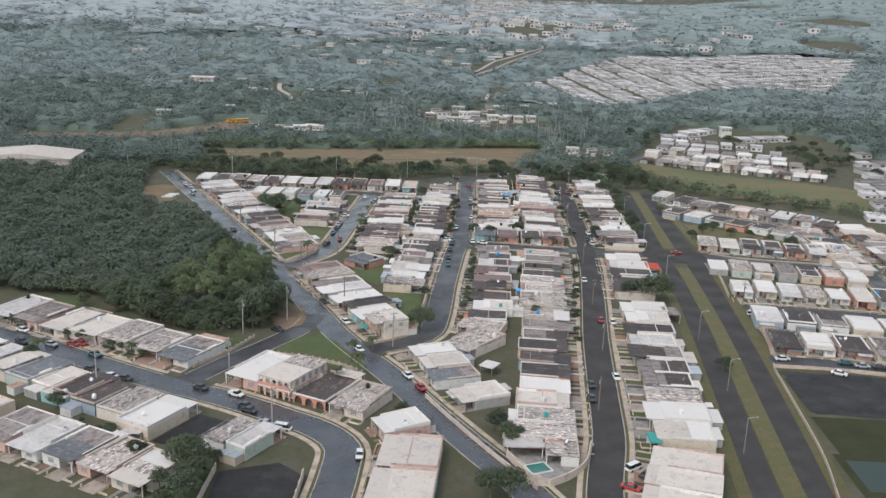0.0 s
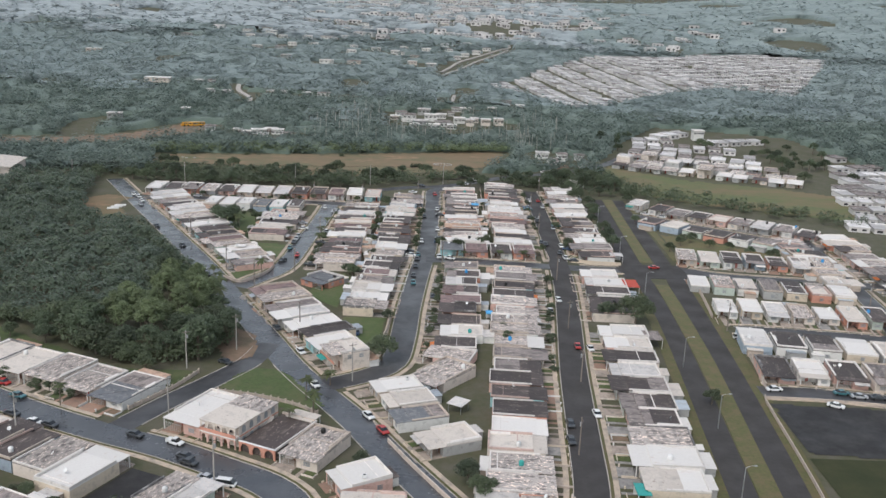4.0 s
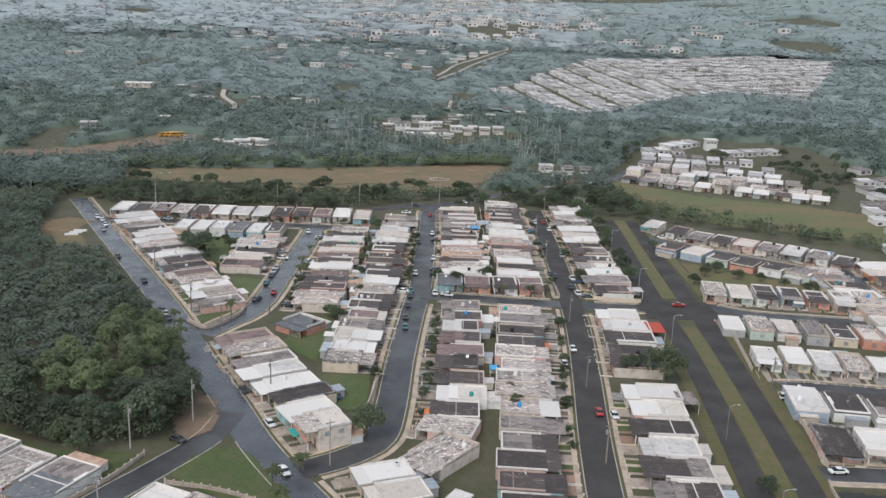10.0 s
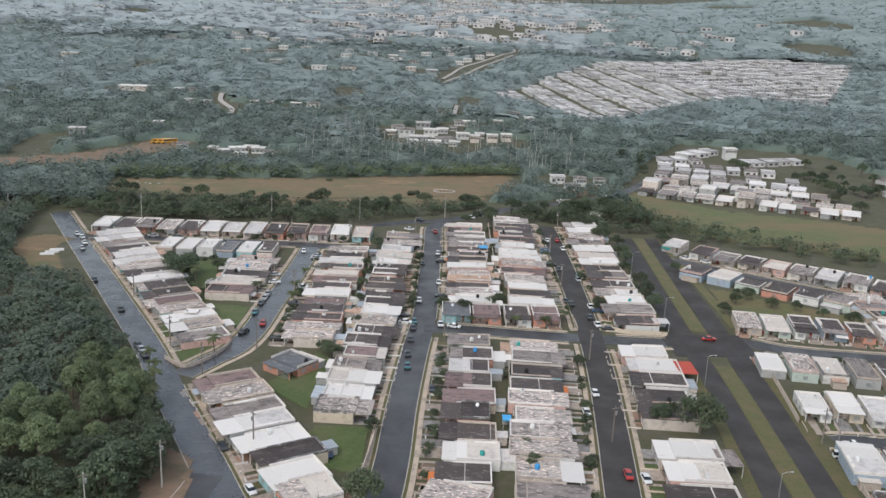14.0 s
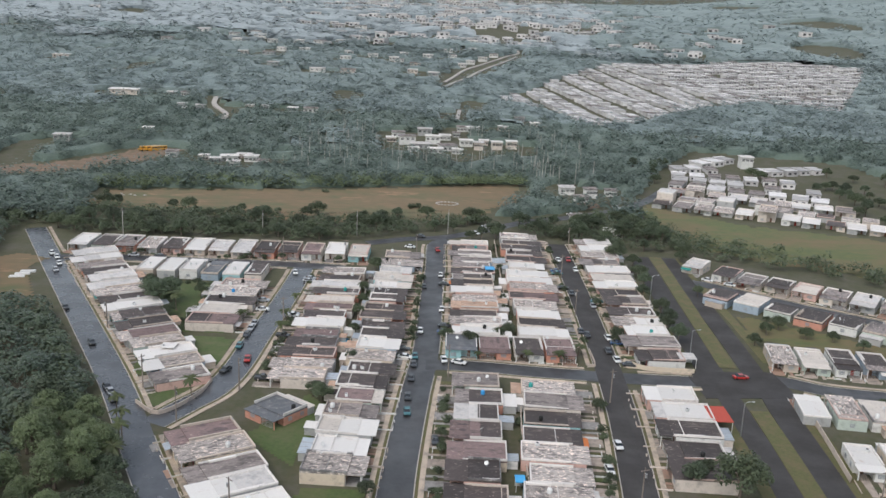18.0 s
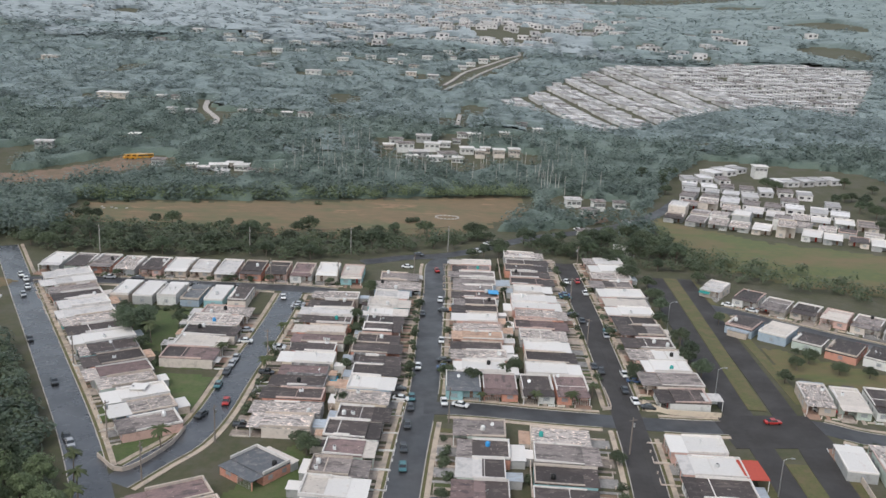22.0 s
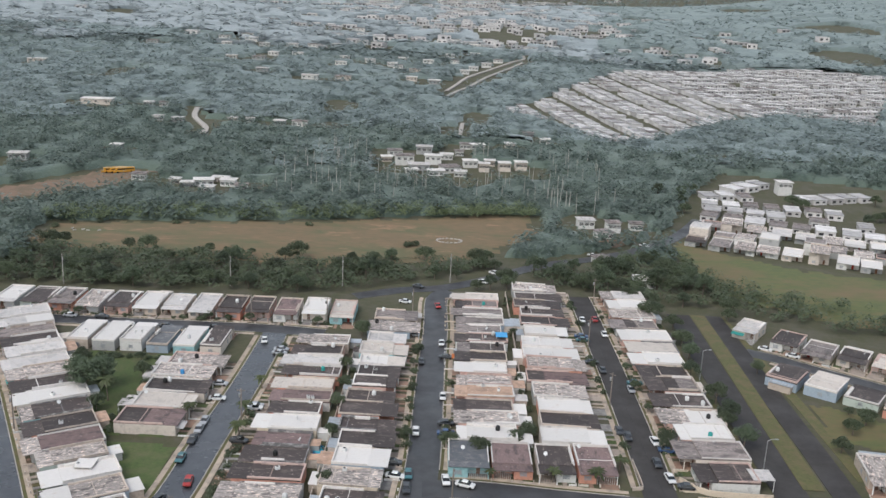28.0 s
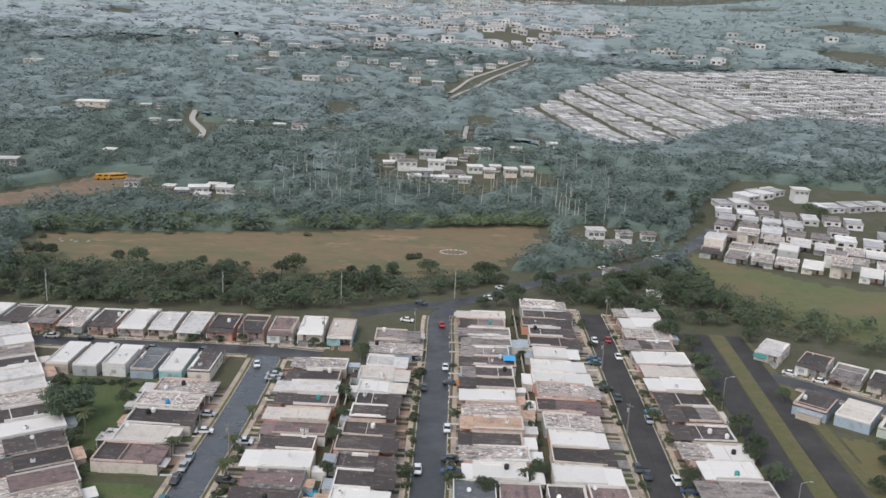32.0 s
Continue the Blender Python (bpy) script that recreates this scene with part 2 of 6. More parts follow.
LEAF = {
    "dark": material("leaves_dark", (0.072, 0.1, 0.062), (0.098, 0.13, 0.072), size=1.2, rough=0.5, gloss=0.4, shift=0.3, bump=0, sheen=0.15, through_light=0.3),
    "mid": material("leaves_green", (0.075, 0.1, 0.055), (0.098, 0.122, 0.066), size=1.2, rough=0.6, gloss=0.4, shift=0.3, bump=0, sheen=0.15, through_light=0.3),
    "light": material("leaves_bamboo", (0.18, 0.225, 0.115), (0.135, 0.175, 0.088), size=1.2, rough=0.65, gloss=0.35, shift=0.2, bump=0, sheen=0.2, through_light=0.3),
    "palm": material("leaves_palm", (0.06, 0.085, 0.03), (0.09, 0.1, 0.04), size=0.8, rough=0.5, gloss=0.5, shift=0.25, bump=0, through_light=0.3),
}
# Valley and hill leaves: base and tinted sheen go paler, bluer with distance, imitating haze.
M_WOODS_NEAR_HAZE = material("leaves_near_valley_haze", (0.134, 0.178, 0.145), (0.165, 0.209, 0.158), (0.121, 0.167, 0.145), size=2.2, amount=0.5, patch_size=40.0, patch_cut=0.5, soft=0.2, rough=0.8, gloss=0.3, shift=0, bump=0, island=0.16, sheen=0.45, sheen_tint=(0.9, 0.98, 1.0), through_light=0.4)
M_WOODS_HAZE = material("leaves_valley_haze", (0.155, 0.197, 0.179), (0.188, 0.231, 0.197), (0.139, 0.186, 0.179), size=2.2, amount=0.5, patch_size=45.0, patch_cut=0.5, soft=0.2, rough=0.85, gloss=0.25, shift=0, bump=0, island=0.14, sheen=0.8, sheen_tint=(0.88, 0.97, 1.0), through_light=0.4)
M_HILLS_HAZE = material("leaves_hills_haze", (0.187, 0.226, 0.231), (0.208, 0.247, 0.25), (0.17, 0.21, 0.221), size=5.0, amount=0.5, patch_size=120.0, patch_cut=0.5, soft=0.2, rough=0.85, gloss=0.25, shift=0, bump=0, island=0.08, sheen=1.0, sheen_tint=(0.94, 0.98, 1.0), through_light=0.4)
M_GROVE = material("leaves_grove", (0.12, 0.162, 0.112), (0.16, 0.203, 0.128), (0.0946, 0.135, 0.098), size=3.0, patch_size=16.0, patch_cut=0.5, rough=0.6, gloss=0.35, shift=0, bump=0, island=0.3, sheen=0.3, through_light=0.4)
# Canopy sheets hold the same haze in their colour and sheen.
M_CANOPY_NEAR_HAZE = material("canopy_near_valley_haze", (0.106, 0.14, 0.113), (0.132, 0.166, 0.125), (0.095, 0.132, 0.113), size=2.0, patch_size=40.0, patch_cut=0.5, soft=0.2, rough=0.85, gloss=0.25, shift=0, bump=0.9, deep=5, sheen=0.2, sheen_tint=(0.9, 0.98, 1.0))
M_CANOPY_HAZE = material("canopy_valley_haze", (0.123, 0.16, 0.143), (0.15, 0.185, 0.161), (0.11, 0.149, 0.143), size=2.5, patch_size=45.0, patch_cut=0.5, soft=0.2, rough=0.85, gloss=0.25, shift=0, bump=0.9, deep=4, sheen=0.4, sheen_tint=(0.88, 0.97, 1.0))
M_HILLS_TOP_HAZE = material("canopy_hills_haze", (0.142, 0.175, 0.18), (0.162, 0.195, 0.197), (0.128, 0.163, 0.172), size=4.0, patch_size=110.0, patch_cut=0.5, soft=0.2, rough=0.85, gloss=0.25, shift=0, bump=0.5, deep=4, sheen=0.65, sheen_tint=(0.94, 0.98, 1.0))
M_BARK = material("bark", (0.13, 0.1, 0.08), (0.2, 0.17, 0.14), size=0.3, rough=0.9)
M_POLE = material("pole_concrete", (0.45, 0.43, 0.4), (0.36, 0.34, 0.32), size=0.5, rough=0.8)
M_WOODPOLE = material("pole_wood", (0.26, 0.22, 0.19), (0.2, 0.17, 0.15), size=0.4, rough=0.9)
M_STEEL = material("galvanised", (0.5, 0.51, 0.52), (0.4, 0.41, 0.42), size=0.3, rough=0.4, metal=0.7)
M_CABLE = material("cable_black", (0.03, 0.03, 0.03), size=1.0, rough=0.6, bump=0)
M_TYRE = material("rubber", (0.02, 0.02, 0.02), size=0.2, rough=0.8, bump=0)
M_GLASS = material("car_glass", (0.02, 0.025, 0.03), size=1.0, rough=0.08, gloss=0.8, bump=0, shift=0)
M_LIGHT = material("lamp_glass", (0.7, 0.7, 0.68), size=0.2, rough=0.2, gloss=0.6, bump=0)
PAINT = {k: material("paint_" + k, c, tuple(v * 0.92 for v in c), size=0.6, rough=0.3, gloss=0.5, bump=0, shift=0.05, clear=0.6)
         for k, c in (("white", (0.75, 0.75, 0.74)), ("silver", (0.42, 0.43, 0.45)), ("charcoal", (0.05, 0.055, 0.06)), ("red", (0.42, 0.03, 0.025)), ("blue", (0.04, 0.09, 0.2)), ("teal", (0.05, 0.16, 0.18)), ("yellow", (0.65, 0.33, 0.04)))}
M_BLUE = material("plastic_blue", (0.04, 0.28, 0.6), (0.05, 0.24, 0.5), size=0.4, rough=0.45)
M_WHITE_PLASTIC = material("plastic_white", (0.76, 0.76, 0.75), size=0.4, rough=0.5)
M_BLACK_PLASTIC = material("plastic_black", (0.03, 0.03, 0.03), size=0.4, rough=0.5)
M_TEAL = material("plastic_teal", (0.05, 0.36, 0.33), size=0.4, rough=0.5)
M_TARP = material("tarp_blue", (0.05, 0.33, 0.68), (0.08, 0.4, 0.7), size=0.5, rough=0.4)
M_ZINC = material("zinc_sheet", (0.55, 0.6, 0.64), (0.42, 0.46, 0.5), (0.3, 0.26, 0.24), size=0.4, patch_size=1.5, patch_cut=0.62, rough=0.4, metal=0.4, stretch=(3, 0.4, 1))
M_WATER = material("pool_water", (0.05, 0.42, 0.55), (0.06, 0.36, 0.5), size=1.0, rough=0.05, gloss=0.6, bump=0.1)
M_POOL = material("pool_green", (0.05, 0.2, 0.17), (0.06, 0.17, 0.15), size=1.0, rough=0.08, gloss=0.6, bump=0.1)
M_COURT = material("court_green", (0.04, 0.068, 0.06), (0.055, 0.068, 0.062), size=1.0, rough=0.7)
M_FARROOF = material("far_roof_white", (0.72, 0.7, 0.69), (0.6, 0.58, 0.57), (0.42, 0.4, 0.4), size=1.5, patch_size=4.0, patch_cut=0.58, amount=0.8, shift=0, bump=0, island=0.45)
M_FARWALL = material("far_wall", (0.7, 0.68, 0.67), (0.58, 0.56, 0.55), size=2.0, amount=0.8, shift=0, bump=0, island=0.35)

# ---- shape helpers ----


def mesh_of(name, verts, faces, mat, smooth=False):
    me = bpy.data.meshes.new(name)
    me.from_pydata(verts, [], faces)
    me.materials.append(mat)
    if smooth:
        me.polygons.foreach_set("use_smooth", [True] * len(me.polygons))
    me.update()
    return me


QUADS = ((0, 3, 2, 1), (4, 5, 6, 7), (0, 1, 5, 4), (1, 2, 6, 5), (2, 3, 7, 6), (3, 0, 4, 7))


class Shape:
    """Gathers the faces of one mesh."""

    def __init__(self):
        self.v, self.f = [], []

    def box(self, x0, x1, y0, y1, z0, z1, taper=0.0):
        k = len(self.v)
        t = taper
        self.v += [(x0, y0, z0), (x1, y0, z0), (x1, y1, z0), (x0, y1, z0), (x0 + t, y0 + t, z1), (x1 - t, y0 + t, z1), (x1 - t, y1 - t, z1), (x0 + t, y1 - t, z1)]
        self.f += [tuple(k + i for i in q) for q in QUADS]
        return self

    def tube(self, a, b, r0, r1, n=8):
        a, b = Vector(a), Vector(b)
        d = (b - a).normalized()
        u = d.orthogonal().normalized()
        w = d.cross(u)
        k = len(self.v)
        for p, r in ((a, r0), (b, r1)):
            for i in range(n):
                s = 2 * math.pi * i / n
                self.v.append(tuple(p + (u * math.cos(s) + w * math.sin(s)) * r))
        self.f += [(k + i, k + (i + 1) % n, k + n + (i + 1) % n, k + n + i) for i in range(n)]
        self.f += [tuple(k + n - 1 - i for i in range(n)), tuple(k + n + i for i in range(n))]
        return self

    def lathe(self, prof, n=10, c=(0, 0)):
        k = len(self.v)
        for r, z in prof:
            for i in range(n):
                s = 2 * math.pi * i / n
                self.v.append((c[0] + r * math.cos(s), c[1] + r * math.sin(s), z))
        for j in range(len(prof) - 1):
            self.f += [(k + j * n + i, k + j * n + (i + 1) % n, k + (j + 1) * n + (i + 1) % n, k + (j + 1) * n + i) for i in range(n)]
        self.f.append(tuple(k + (len(prof) - 1) * n + i for i in range(n)))
        self.f.append(tuple(k + n - 1 - i for i in range(n)))
        return self

    def loft(self, rings):
        k, n = len(self.v), len(rings[0])
        for r in rings:
            self.v += [tuple(p) for p in r]
        for j in range(len(rings) - 1):
            self.f += [(k + j * n + i, k + j * n + (i + 1) % n, k + (j + 1) * n + (i + 1) % n, k + (j + 1) * n + i) for i in range(n)]
        self.f += [tuple(k + n - 1 - i for i in range(n)), tuple(k + (len(rings) - 1) * n + i for i in range(n))]
        return self

    def mesh(self, name, mat, smooth=False):
        return mesh_of(name, self.v, self.f, mat, smooth)


def part(name, shape, mat, parent, label="", smooth=False):
    me = shape.mesh(name, mat, smooth) if isinstance(shape, Shape) else shape
    ob = new(name, me)
    ob.parent = parent
    if label:
        ob["label"] = label
    return ob


def thing(name, label, category, group="", kind="", at=None):
    ob = new(name)
    ob.empty_display_size = 0.3
    if at:
        ob.matrix_basis = at
    return tagged(ob, label, category, group, kind)


def setting(name, me, label, category):
    return tagged(new(name, me), label, category, "", "structure")


# ---- ground ----


def lift(x, y):
    """Height of the land: flat under the estate, rising across the valley to far hills."""
    d = y - 590
    z = 0.0
    if d > 0:
        s = d * d / (d + 60)
        z = 0.05 * min(s, 1200) + 0.02 * max(0.0, s - 1200)
        k = min(1.0, d / 500)
        z += k * (7 * noise.noise((x / 210, y / 260, 3.1)) + 3.5 * noise.noise((x / 80, y / 90, 7.7)))
        if x > 200 and y > 1150:
            e = min(1.0, (x - 200) / 900) * min(1.0, (y - 1150) / 900)
            z += 75 * e * e * (1 + 0.35 * noise.noise((x / 400, y / 400, 1.3)))
        if x < -150 and y > 900:
            e = min(1.0, (-150 - x) / 900) * min(1.0, (y - 900) / 1200)
            z += 26 * e * (1 + 0.5 * noise.noise((x / 350, y / 350, 5.3)))
    return z


def stops(lo, hi, fine_lo, fine_hi, fine, ratio):
    out_ = [fine_lo + fine * i for i in range(int((fine_hi - fine_lo) / fine) + 1)]
    s, p = fine, out_[-1]
    while p < hi:
        s *= ratio
        p += s
        out_.append(min(p, hi))
    s, p = fine, out_[0]
    while p > lo:
        s *= ratio
        p -= s
        out_.insert(0, max(p, lo))
    return out_


xs, ys = stops(-3200, 3200, -400, 500, 20, 1.12), stops(-400, 4900, 560, 1500, 14, 1.1)
gv = [(x, y, lift(x, y)) for y in ys for x in xs]
nx = len(xs)
gf = [(j * nx + i, j * nx + i + 1, (j + 1) * nx + i + 1, (j + 1) * nx + i) for j in range(len(ys) - 1) for i in range(nx - 1)]
setting("ground", mesh_of("ground", gv, gf, M_GROUND, True), "wide green and brown valley ground rising to far hills", "ground")

LAYER = [0.03]


def layer():
    LAYER[0] += 0.004
    return LAYER[0]


def inside(p, poly):
    x, y, c = p[0], p[1], False
    for (x0, y0), (x1, y1) in zip(poly, poly[1:] + poly[:1]):
        if (y0 > y) != (y1 > y) and x < (x1 - x0) * (y - y0) / (y1 - y0) + x0:
            c = not c
    return c


def drape(name, poly, mat, label, category, step=2.0, wobble=2.0, h=None):
    """A patch of ground cover with an uneven border, laid over the land."""
    h = layer() if h is None else h
    x0, x1 = min(p[0] for p in poly), max(p[0] for p in poly)
    y0, y1 = min(p[1] for p in poly), max(p[1] for p in poly)
    idx, v, f = {}, [], []

    def vert(i, j):
        if (i, j) not in idx:
            x, y = x0 + i * step, y0 + j * step
            idx[i, j] = len(v)
            v.append((x, y, lift(x, y) + h))
        return idx[i, j]

    for i in range(int((x1 - x0) / step) + 1):
        for j in range(int((y1 - y0) / step) + 1):
            cx, cy = x0 + (i + 0.5) * step, y0 + (j + 0.5) * step
            if wobble:
                q = noise.noise_vector((cx / 6, cy / 6, 0.5))
                cx, cy = cx + q[0] * wobble, cy + q[1] * wobble
            if inside((cx, cy), poly):
                f.append((vert(i, j), vert(i + 1, j), vert(i + 1, j + 1), vert(i, j + 1)))
    return setting(name, mesh_of(name, v, f, mat), label, category)


def smooth_line(pts, step=3.0):
    """A rounded line through the points."""
    p = [Vector((*q, 0)) for q in pts]
    p = [p[0] * 2 - p[1]] + p + [p[-1] * 2 - p[-2]]
    res = []
    for a, b, c, d in zip(p, p[1:], p[2:], p[3:]):
        n = max(1, int((c - b).length / step))
        for i in range(n):
            t = i / n
            res.append(0.5 * ((2 * b) + (c - a) * t + (2 * a - 5 * b + 4 * c - d) * t * t + (3 * b - a - 3 * c + d) * t ** 3))
    res.append(p[-2])
    return res


def ribbon(name, line, left, right, z0, z1, mat):
    """A strip along a line, from left to right of it, with its sides."""
    v, f = [], []
    for i, q in enumerate(line):
        t = (line[min(i + 1, len(line) - 1)] - line[max(i - 1, 0)]).normalized()
        s = Vector((t.y, -t.x, 0))
        a, b = q + s * left, q + s * right
        g0 = max(0, lift(q.x, q.y))
        v += [(a.x, a.y, g0 + z0), (a.x, a.y, g0 + z1), (b.x, b.y, g0 + z1), (b.x, b.y, g0 + z0)]
    for i in range(len(line) - 1):
        k = i * 4
        f += [(k, k + 1, k + 5, k + 4), (k + 1, k + 2, k + 6, k + 5), (k + 2, k + 3, k + 7, k + 6)]
    return mesh_of(name, v, f, mat)


ROADS = []


def road(pts, width, label, mat=M_ASPHALT_DAMP, left=True, right=True):
    line = smooth_line(pts)
    z = layer()
    setting("road", ribbon("road", line, -width / 2, width / 2, 0, z + 0.02, mat), label, "road")
    ROADS.append((line, width, left, right))


def near_road(p, skip, pad):
    for k, (line, width, _, _) in enumerate(ROADS):
        if k != skip:
            r = (width / 2 + pad) ** 2
            if any((q.x - p.x) ** 2 + (q.y - p.y) ** 2 < r for q in line):
                return True
    return False


def footways():
    """Kerb, verge and footway along both sides of the estate roads, broken at the junctions."""
    for k, (line, width, lf, rt) in enumerate(ROADS):
        for side, on in ((-1, lf), (1, rt)):
            if not on:
                continue
            strips = 1 if on == "kerb" else 3
            run = []
            for i, q in enumerate(line + [None]):
                if q is not None:
                    t = (line[min(i + 1, len(line) - 1)] - line[max(i - 1, 0)]).normalized()
                    e = q + Vector((t.y, -t.x, 0)) * side * (width / 2 + 1.2)
                    ok = not near_road(e, k, 1.6)
                if q is None or not ok:
                    if len(run) > 2:
                        a = width / 2
                        for nm, o0, o1, h, mt, lb, ct in (("kerb", a, a + 0.22, 0.17, M_KERB, "pale worn concrete kerb along the street", "kerb"),
                                                          ("verge", a + 0.22, a + 0.95, 0.1337, M_VERGE, "thin strip of yellowed grass beside the kerb", "verge"),
                                                          ("pavement", a + 0.95, a + 2.2, 0.1573, M_CONCRETE, "pale concrete footway in front of the houses", "pavement"))[:strips]:
                            lo, hi = (o0, o1) if side > 0 else (-o1, -o0)
                            setting(nm, ribbon(nm, run, lo, hi, 0, h, mt), lb, ct)
                    run = []
                else:
                    run.append(q)


WET = "dark wet asphalt street between row houses"
road([(-150, 259), (-134, 250.5), (-114, 239), (-93, 227.5), (-75, 219), (-58, 212), (-43, 204), (-33, 198), (-26.5, 190), (-25.5, 178), (-26, 160), (-27, 140)], 8.2, WET, M_ASPHALT)
road([(-170, 505), (-143, 457), (-111, 400.5), (-86, 356), (-72.6, 330), (-64.6, 313.5), (-48.6, 282.3), (-36.4, 258.5), (-18.4, 230.6), (-7.9, 212), (4, 192), (14, 176), (26, 152)], 8.0, WET, M_ASPHALT, right="kerb")
road([(-67.5, 330), (-62, 341), (-57.5, 350), (-55, 365), (-53.8, 390), (-52, 420), (-51, 452), (-51, 466)], 7.4, WET, M_ASPHALT)
road([(-144, 464), (-124, 466.8), (-100, 466.5), (-68, 466.5), (-51, 466), (-36, 464)], 7.0, WET)
road([(-27, 250), (-17, 257), (-10.5, 266), (-8.5, 285), (-7.5, 315), (-5.5, 350), (-3, 385), (-2.2, 430), (-1.2, 470), (-1, 503), (4, 512)], 7.6, WET)
road([(-3, 373), (10, 373), (30, 370.5), (48, 369), (66, 368), (80, 368.5), (96, 371), (110, 364.5), (135, 361), (175, 358)], 7.4, WET)
road([(28, 150), (32, 180), (35.5, 200), (37.5, 225), (40.5, 265), (45, 310), (48, 345), (49.5, 380), (50.3, 420), (50.6, 470), (50.5, 512)], 7.6, "dark drying asphalt street between row houses", M_ASPHALT_DRY)
road([(-72, 222), (-65, 236), (-57, 250), (-50, 264), (-47.5, 278)], 7.0, "dark wet asphalt lane beside the woods", left="kerb", right="kerb")
road([(-30, 502), (-14, 511), (1, 516), (16, 527), (30, 541), (44, 553), (68, 567), (92, 587), (112, 612), (128, 640)], 6.5, "asphalt lane along the tree line", left=False, right=False)
road([(98.8, 304.2), (106, 304.8), (130, 302), (170, 298)], 6.4, WET)
road([(90, 256), (107, 255.5), (124, 252.5), (165, 247)], 6.8, WET)
road([(166, 440), (163, 395), (158, 350), (155, 325), (150, 300), (146, 270), (145, 235)], 6.6, WET)
road([(96, 464), (104, 459), (112, 452), (122, 444), (134, 435), (170, 410)], 6.6, WET)
# avenue with two carriageways and a grass median
AVE_W = [(62.5, 140), (66, 180), (69.3, 215), (75.6, 285), (78, 320), (79, 352), (79.3, 361)]
AVE_E = [(73, 140), (77, 180), (80.7, 215), (85.8, 272), (89.3, 320), (91.2, 352), (92.2, 361)]
AVE_WN = [(79.0, 372), (79.6, 400), (80.6, 430), (82.0, 470), (82.9, 497)]
AVE_EN = [(91.4, 372), (92.4, 400), (93, 430), (94, 470), (94.6, 497)]
AVE_M = [(69, 140), (72, 180), (75.2, 215), (80.5, 272), (83.5, 320), (84.8, 350)]
AVE_N = [(85.2, 379), (86, 400), (87.2, 430), (88.8, 470), (89.7, 497)]
for pts in (AVE_W + AVE_WN, AVE_E + AVE_EN, [(79, 352), (79.4, 378)], [(86, 350), (87, 378)], [(93, 350), (94, 378)]):
    ROADS.append((smooth_line(pts), 8.4, False, False))
footways()
for pts, half in ((AVE_W, 3.1), (AVE_E, 3.5), (AVE_WN, 3.9), (AVE_EN, 3.3)):
    setting("road", ribbon("road", smooth_line(pts), -half, half, 0, layer() + 0.03, M_ASPHALT_DRY), "worn dark asphalt carriageway of a divided avenue", "road")
setting("road", ribbon("road", smooth_line([(72, 366), (84, 367), (98, 368)]), -9, 9, 0, layer() + 0.03, M_ASPHALT_DRY), "dark asphalt crossing on the avenue", "road")
for pts in (AVE_M, AVE_N):
    line = smooth_line(pts)
    setting("median", ribbon("median", line, -2.4, 2.4, 0, 0.2, M_VERGE), "long strip of yellow-green grass between the carriageways", "median")
    # Added edge strips in verge grass; the median has no visible kerb.
    for o in (-2.52, 2.4):
        setting("kerb", ribbon("kerb", line, o, o + 0.12, 0, 0.17, M_VERGE), "narrow grass-coloured edge strip of the median", "kerb")
setting("verge", ribbon("verge", smooth_line([(58.5, 140), (62, 180), (65.3, 215), (71.6, 285), (74, 320), (75, 352)]), -2.2, 0.9, 0, 0.09, M_VERGE), "yellow-green grass strip behind the back yards", "verge")
setting("verge", ribbon("verge", smooth_line([(74.5, 380), (75, 430), (74.6, 497)]), -2.2, 0.4, 0, 0.09, M_VERGE), "yellow-green grass strip behind the back yards", "verge")
setting("verge", ribbon("verge", smooth_line([(78.3, 140), (82.4, 180), (86.1, 215), (91.2, 272), (94.7, 320), (96.5, 350)]), -1.9, 1.9, 0, 0.09, M_VERGE), "brownish grass strip beside the avenue", "verge")
setting("verge", ribbon("verge", smooth_line([(98.8, 384), (99, 430), (98, 470), (97.5, 497)]), -1.6, 1.6, 0, 0.09, M_VERGE), "brownish grass strip beside the avenue", "verge")
# open land
drape("field", [(-170, 552), (-103, 540), (-50, 536), (0, 546), (22, 566), (42, 600), (44, 632), (20, 630), (-17, 618), (-75, 602), (-140, 590), (-166, 582)], M_FIELD, "dry brown grass field behind the estate", "field", 3.0, 5.0)
drape("meadow", [(104, 524), (128, 500), (150, 489), (200, 470), (260, 470), (240, 520), (182, 551), (149, 560), (123, 580), (110, 600), (101, 575)], M_MEADOW, "green and brown meadow between two estates", "field", 3.0, 4.0)
drape("playing_field", [(87, 176), (89, 219), (110, 219), (150, 214), (150, 176)], M_PLAY, "dark green playing field beside the car park", "field", 2.0, 0)
drape("car_park", [(90, 221), (90.5, 248), (120, 246.5), (160, 240), (160, 210), (108, 219)], M_LOT, "wide dark asphalt car park", "car park", 1.0, 1.2)
drape("lawn", [(-54, 246), (-52, 254), (-48, 259), (-43, 259.5), (-38, 256), (-31, 245), (-26, 237), (-30, 232), (-42, 238)], M_GRASS, "triangular dark green lawn beside the lane", "lawn", 0.8, 0.6)
drape("lawn", [(-83, 358), (-61, 362), (-60, 387), (-82, 388)], M_GRASS, "green empty lot between houses", "lawn", 1.5, 1.0)
drape("lawn", [(-75.5, 343), (-68.5, 338.5), (-62.5, 350), (-66, 354)], M_GRASS, "green corner garden inside a low wall", "lawn", 1.0, 0.5)
drape("lawn", [(-31, 284), (-15, 280), (-14.5, 303), (-28, 303)], M_GRASS, "green yard with parked things", "lawn", 1.0, 0.6)
drape("lawn", [(-45, 325), (-31, 312), (-27, 344), (-33, 350)], M_GRASS, "green yard beside a slate roof", "lawn", 1.0, 0.8)
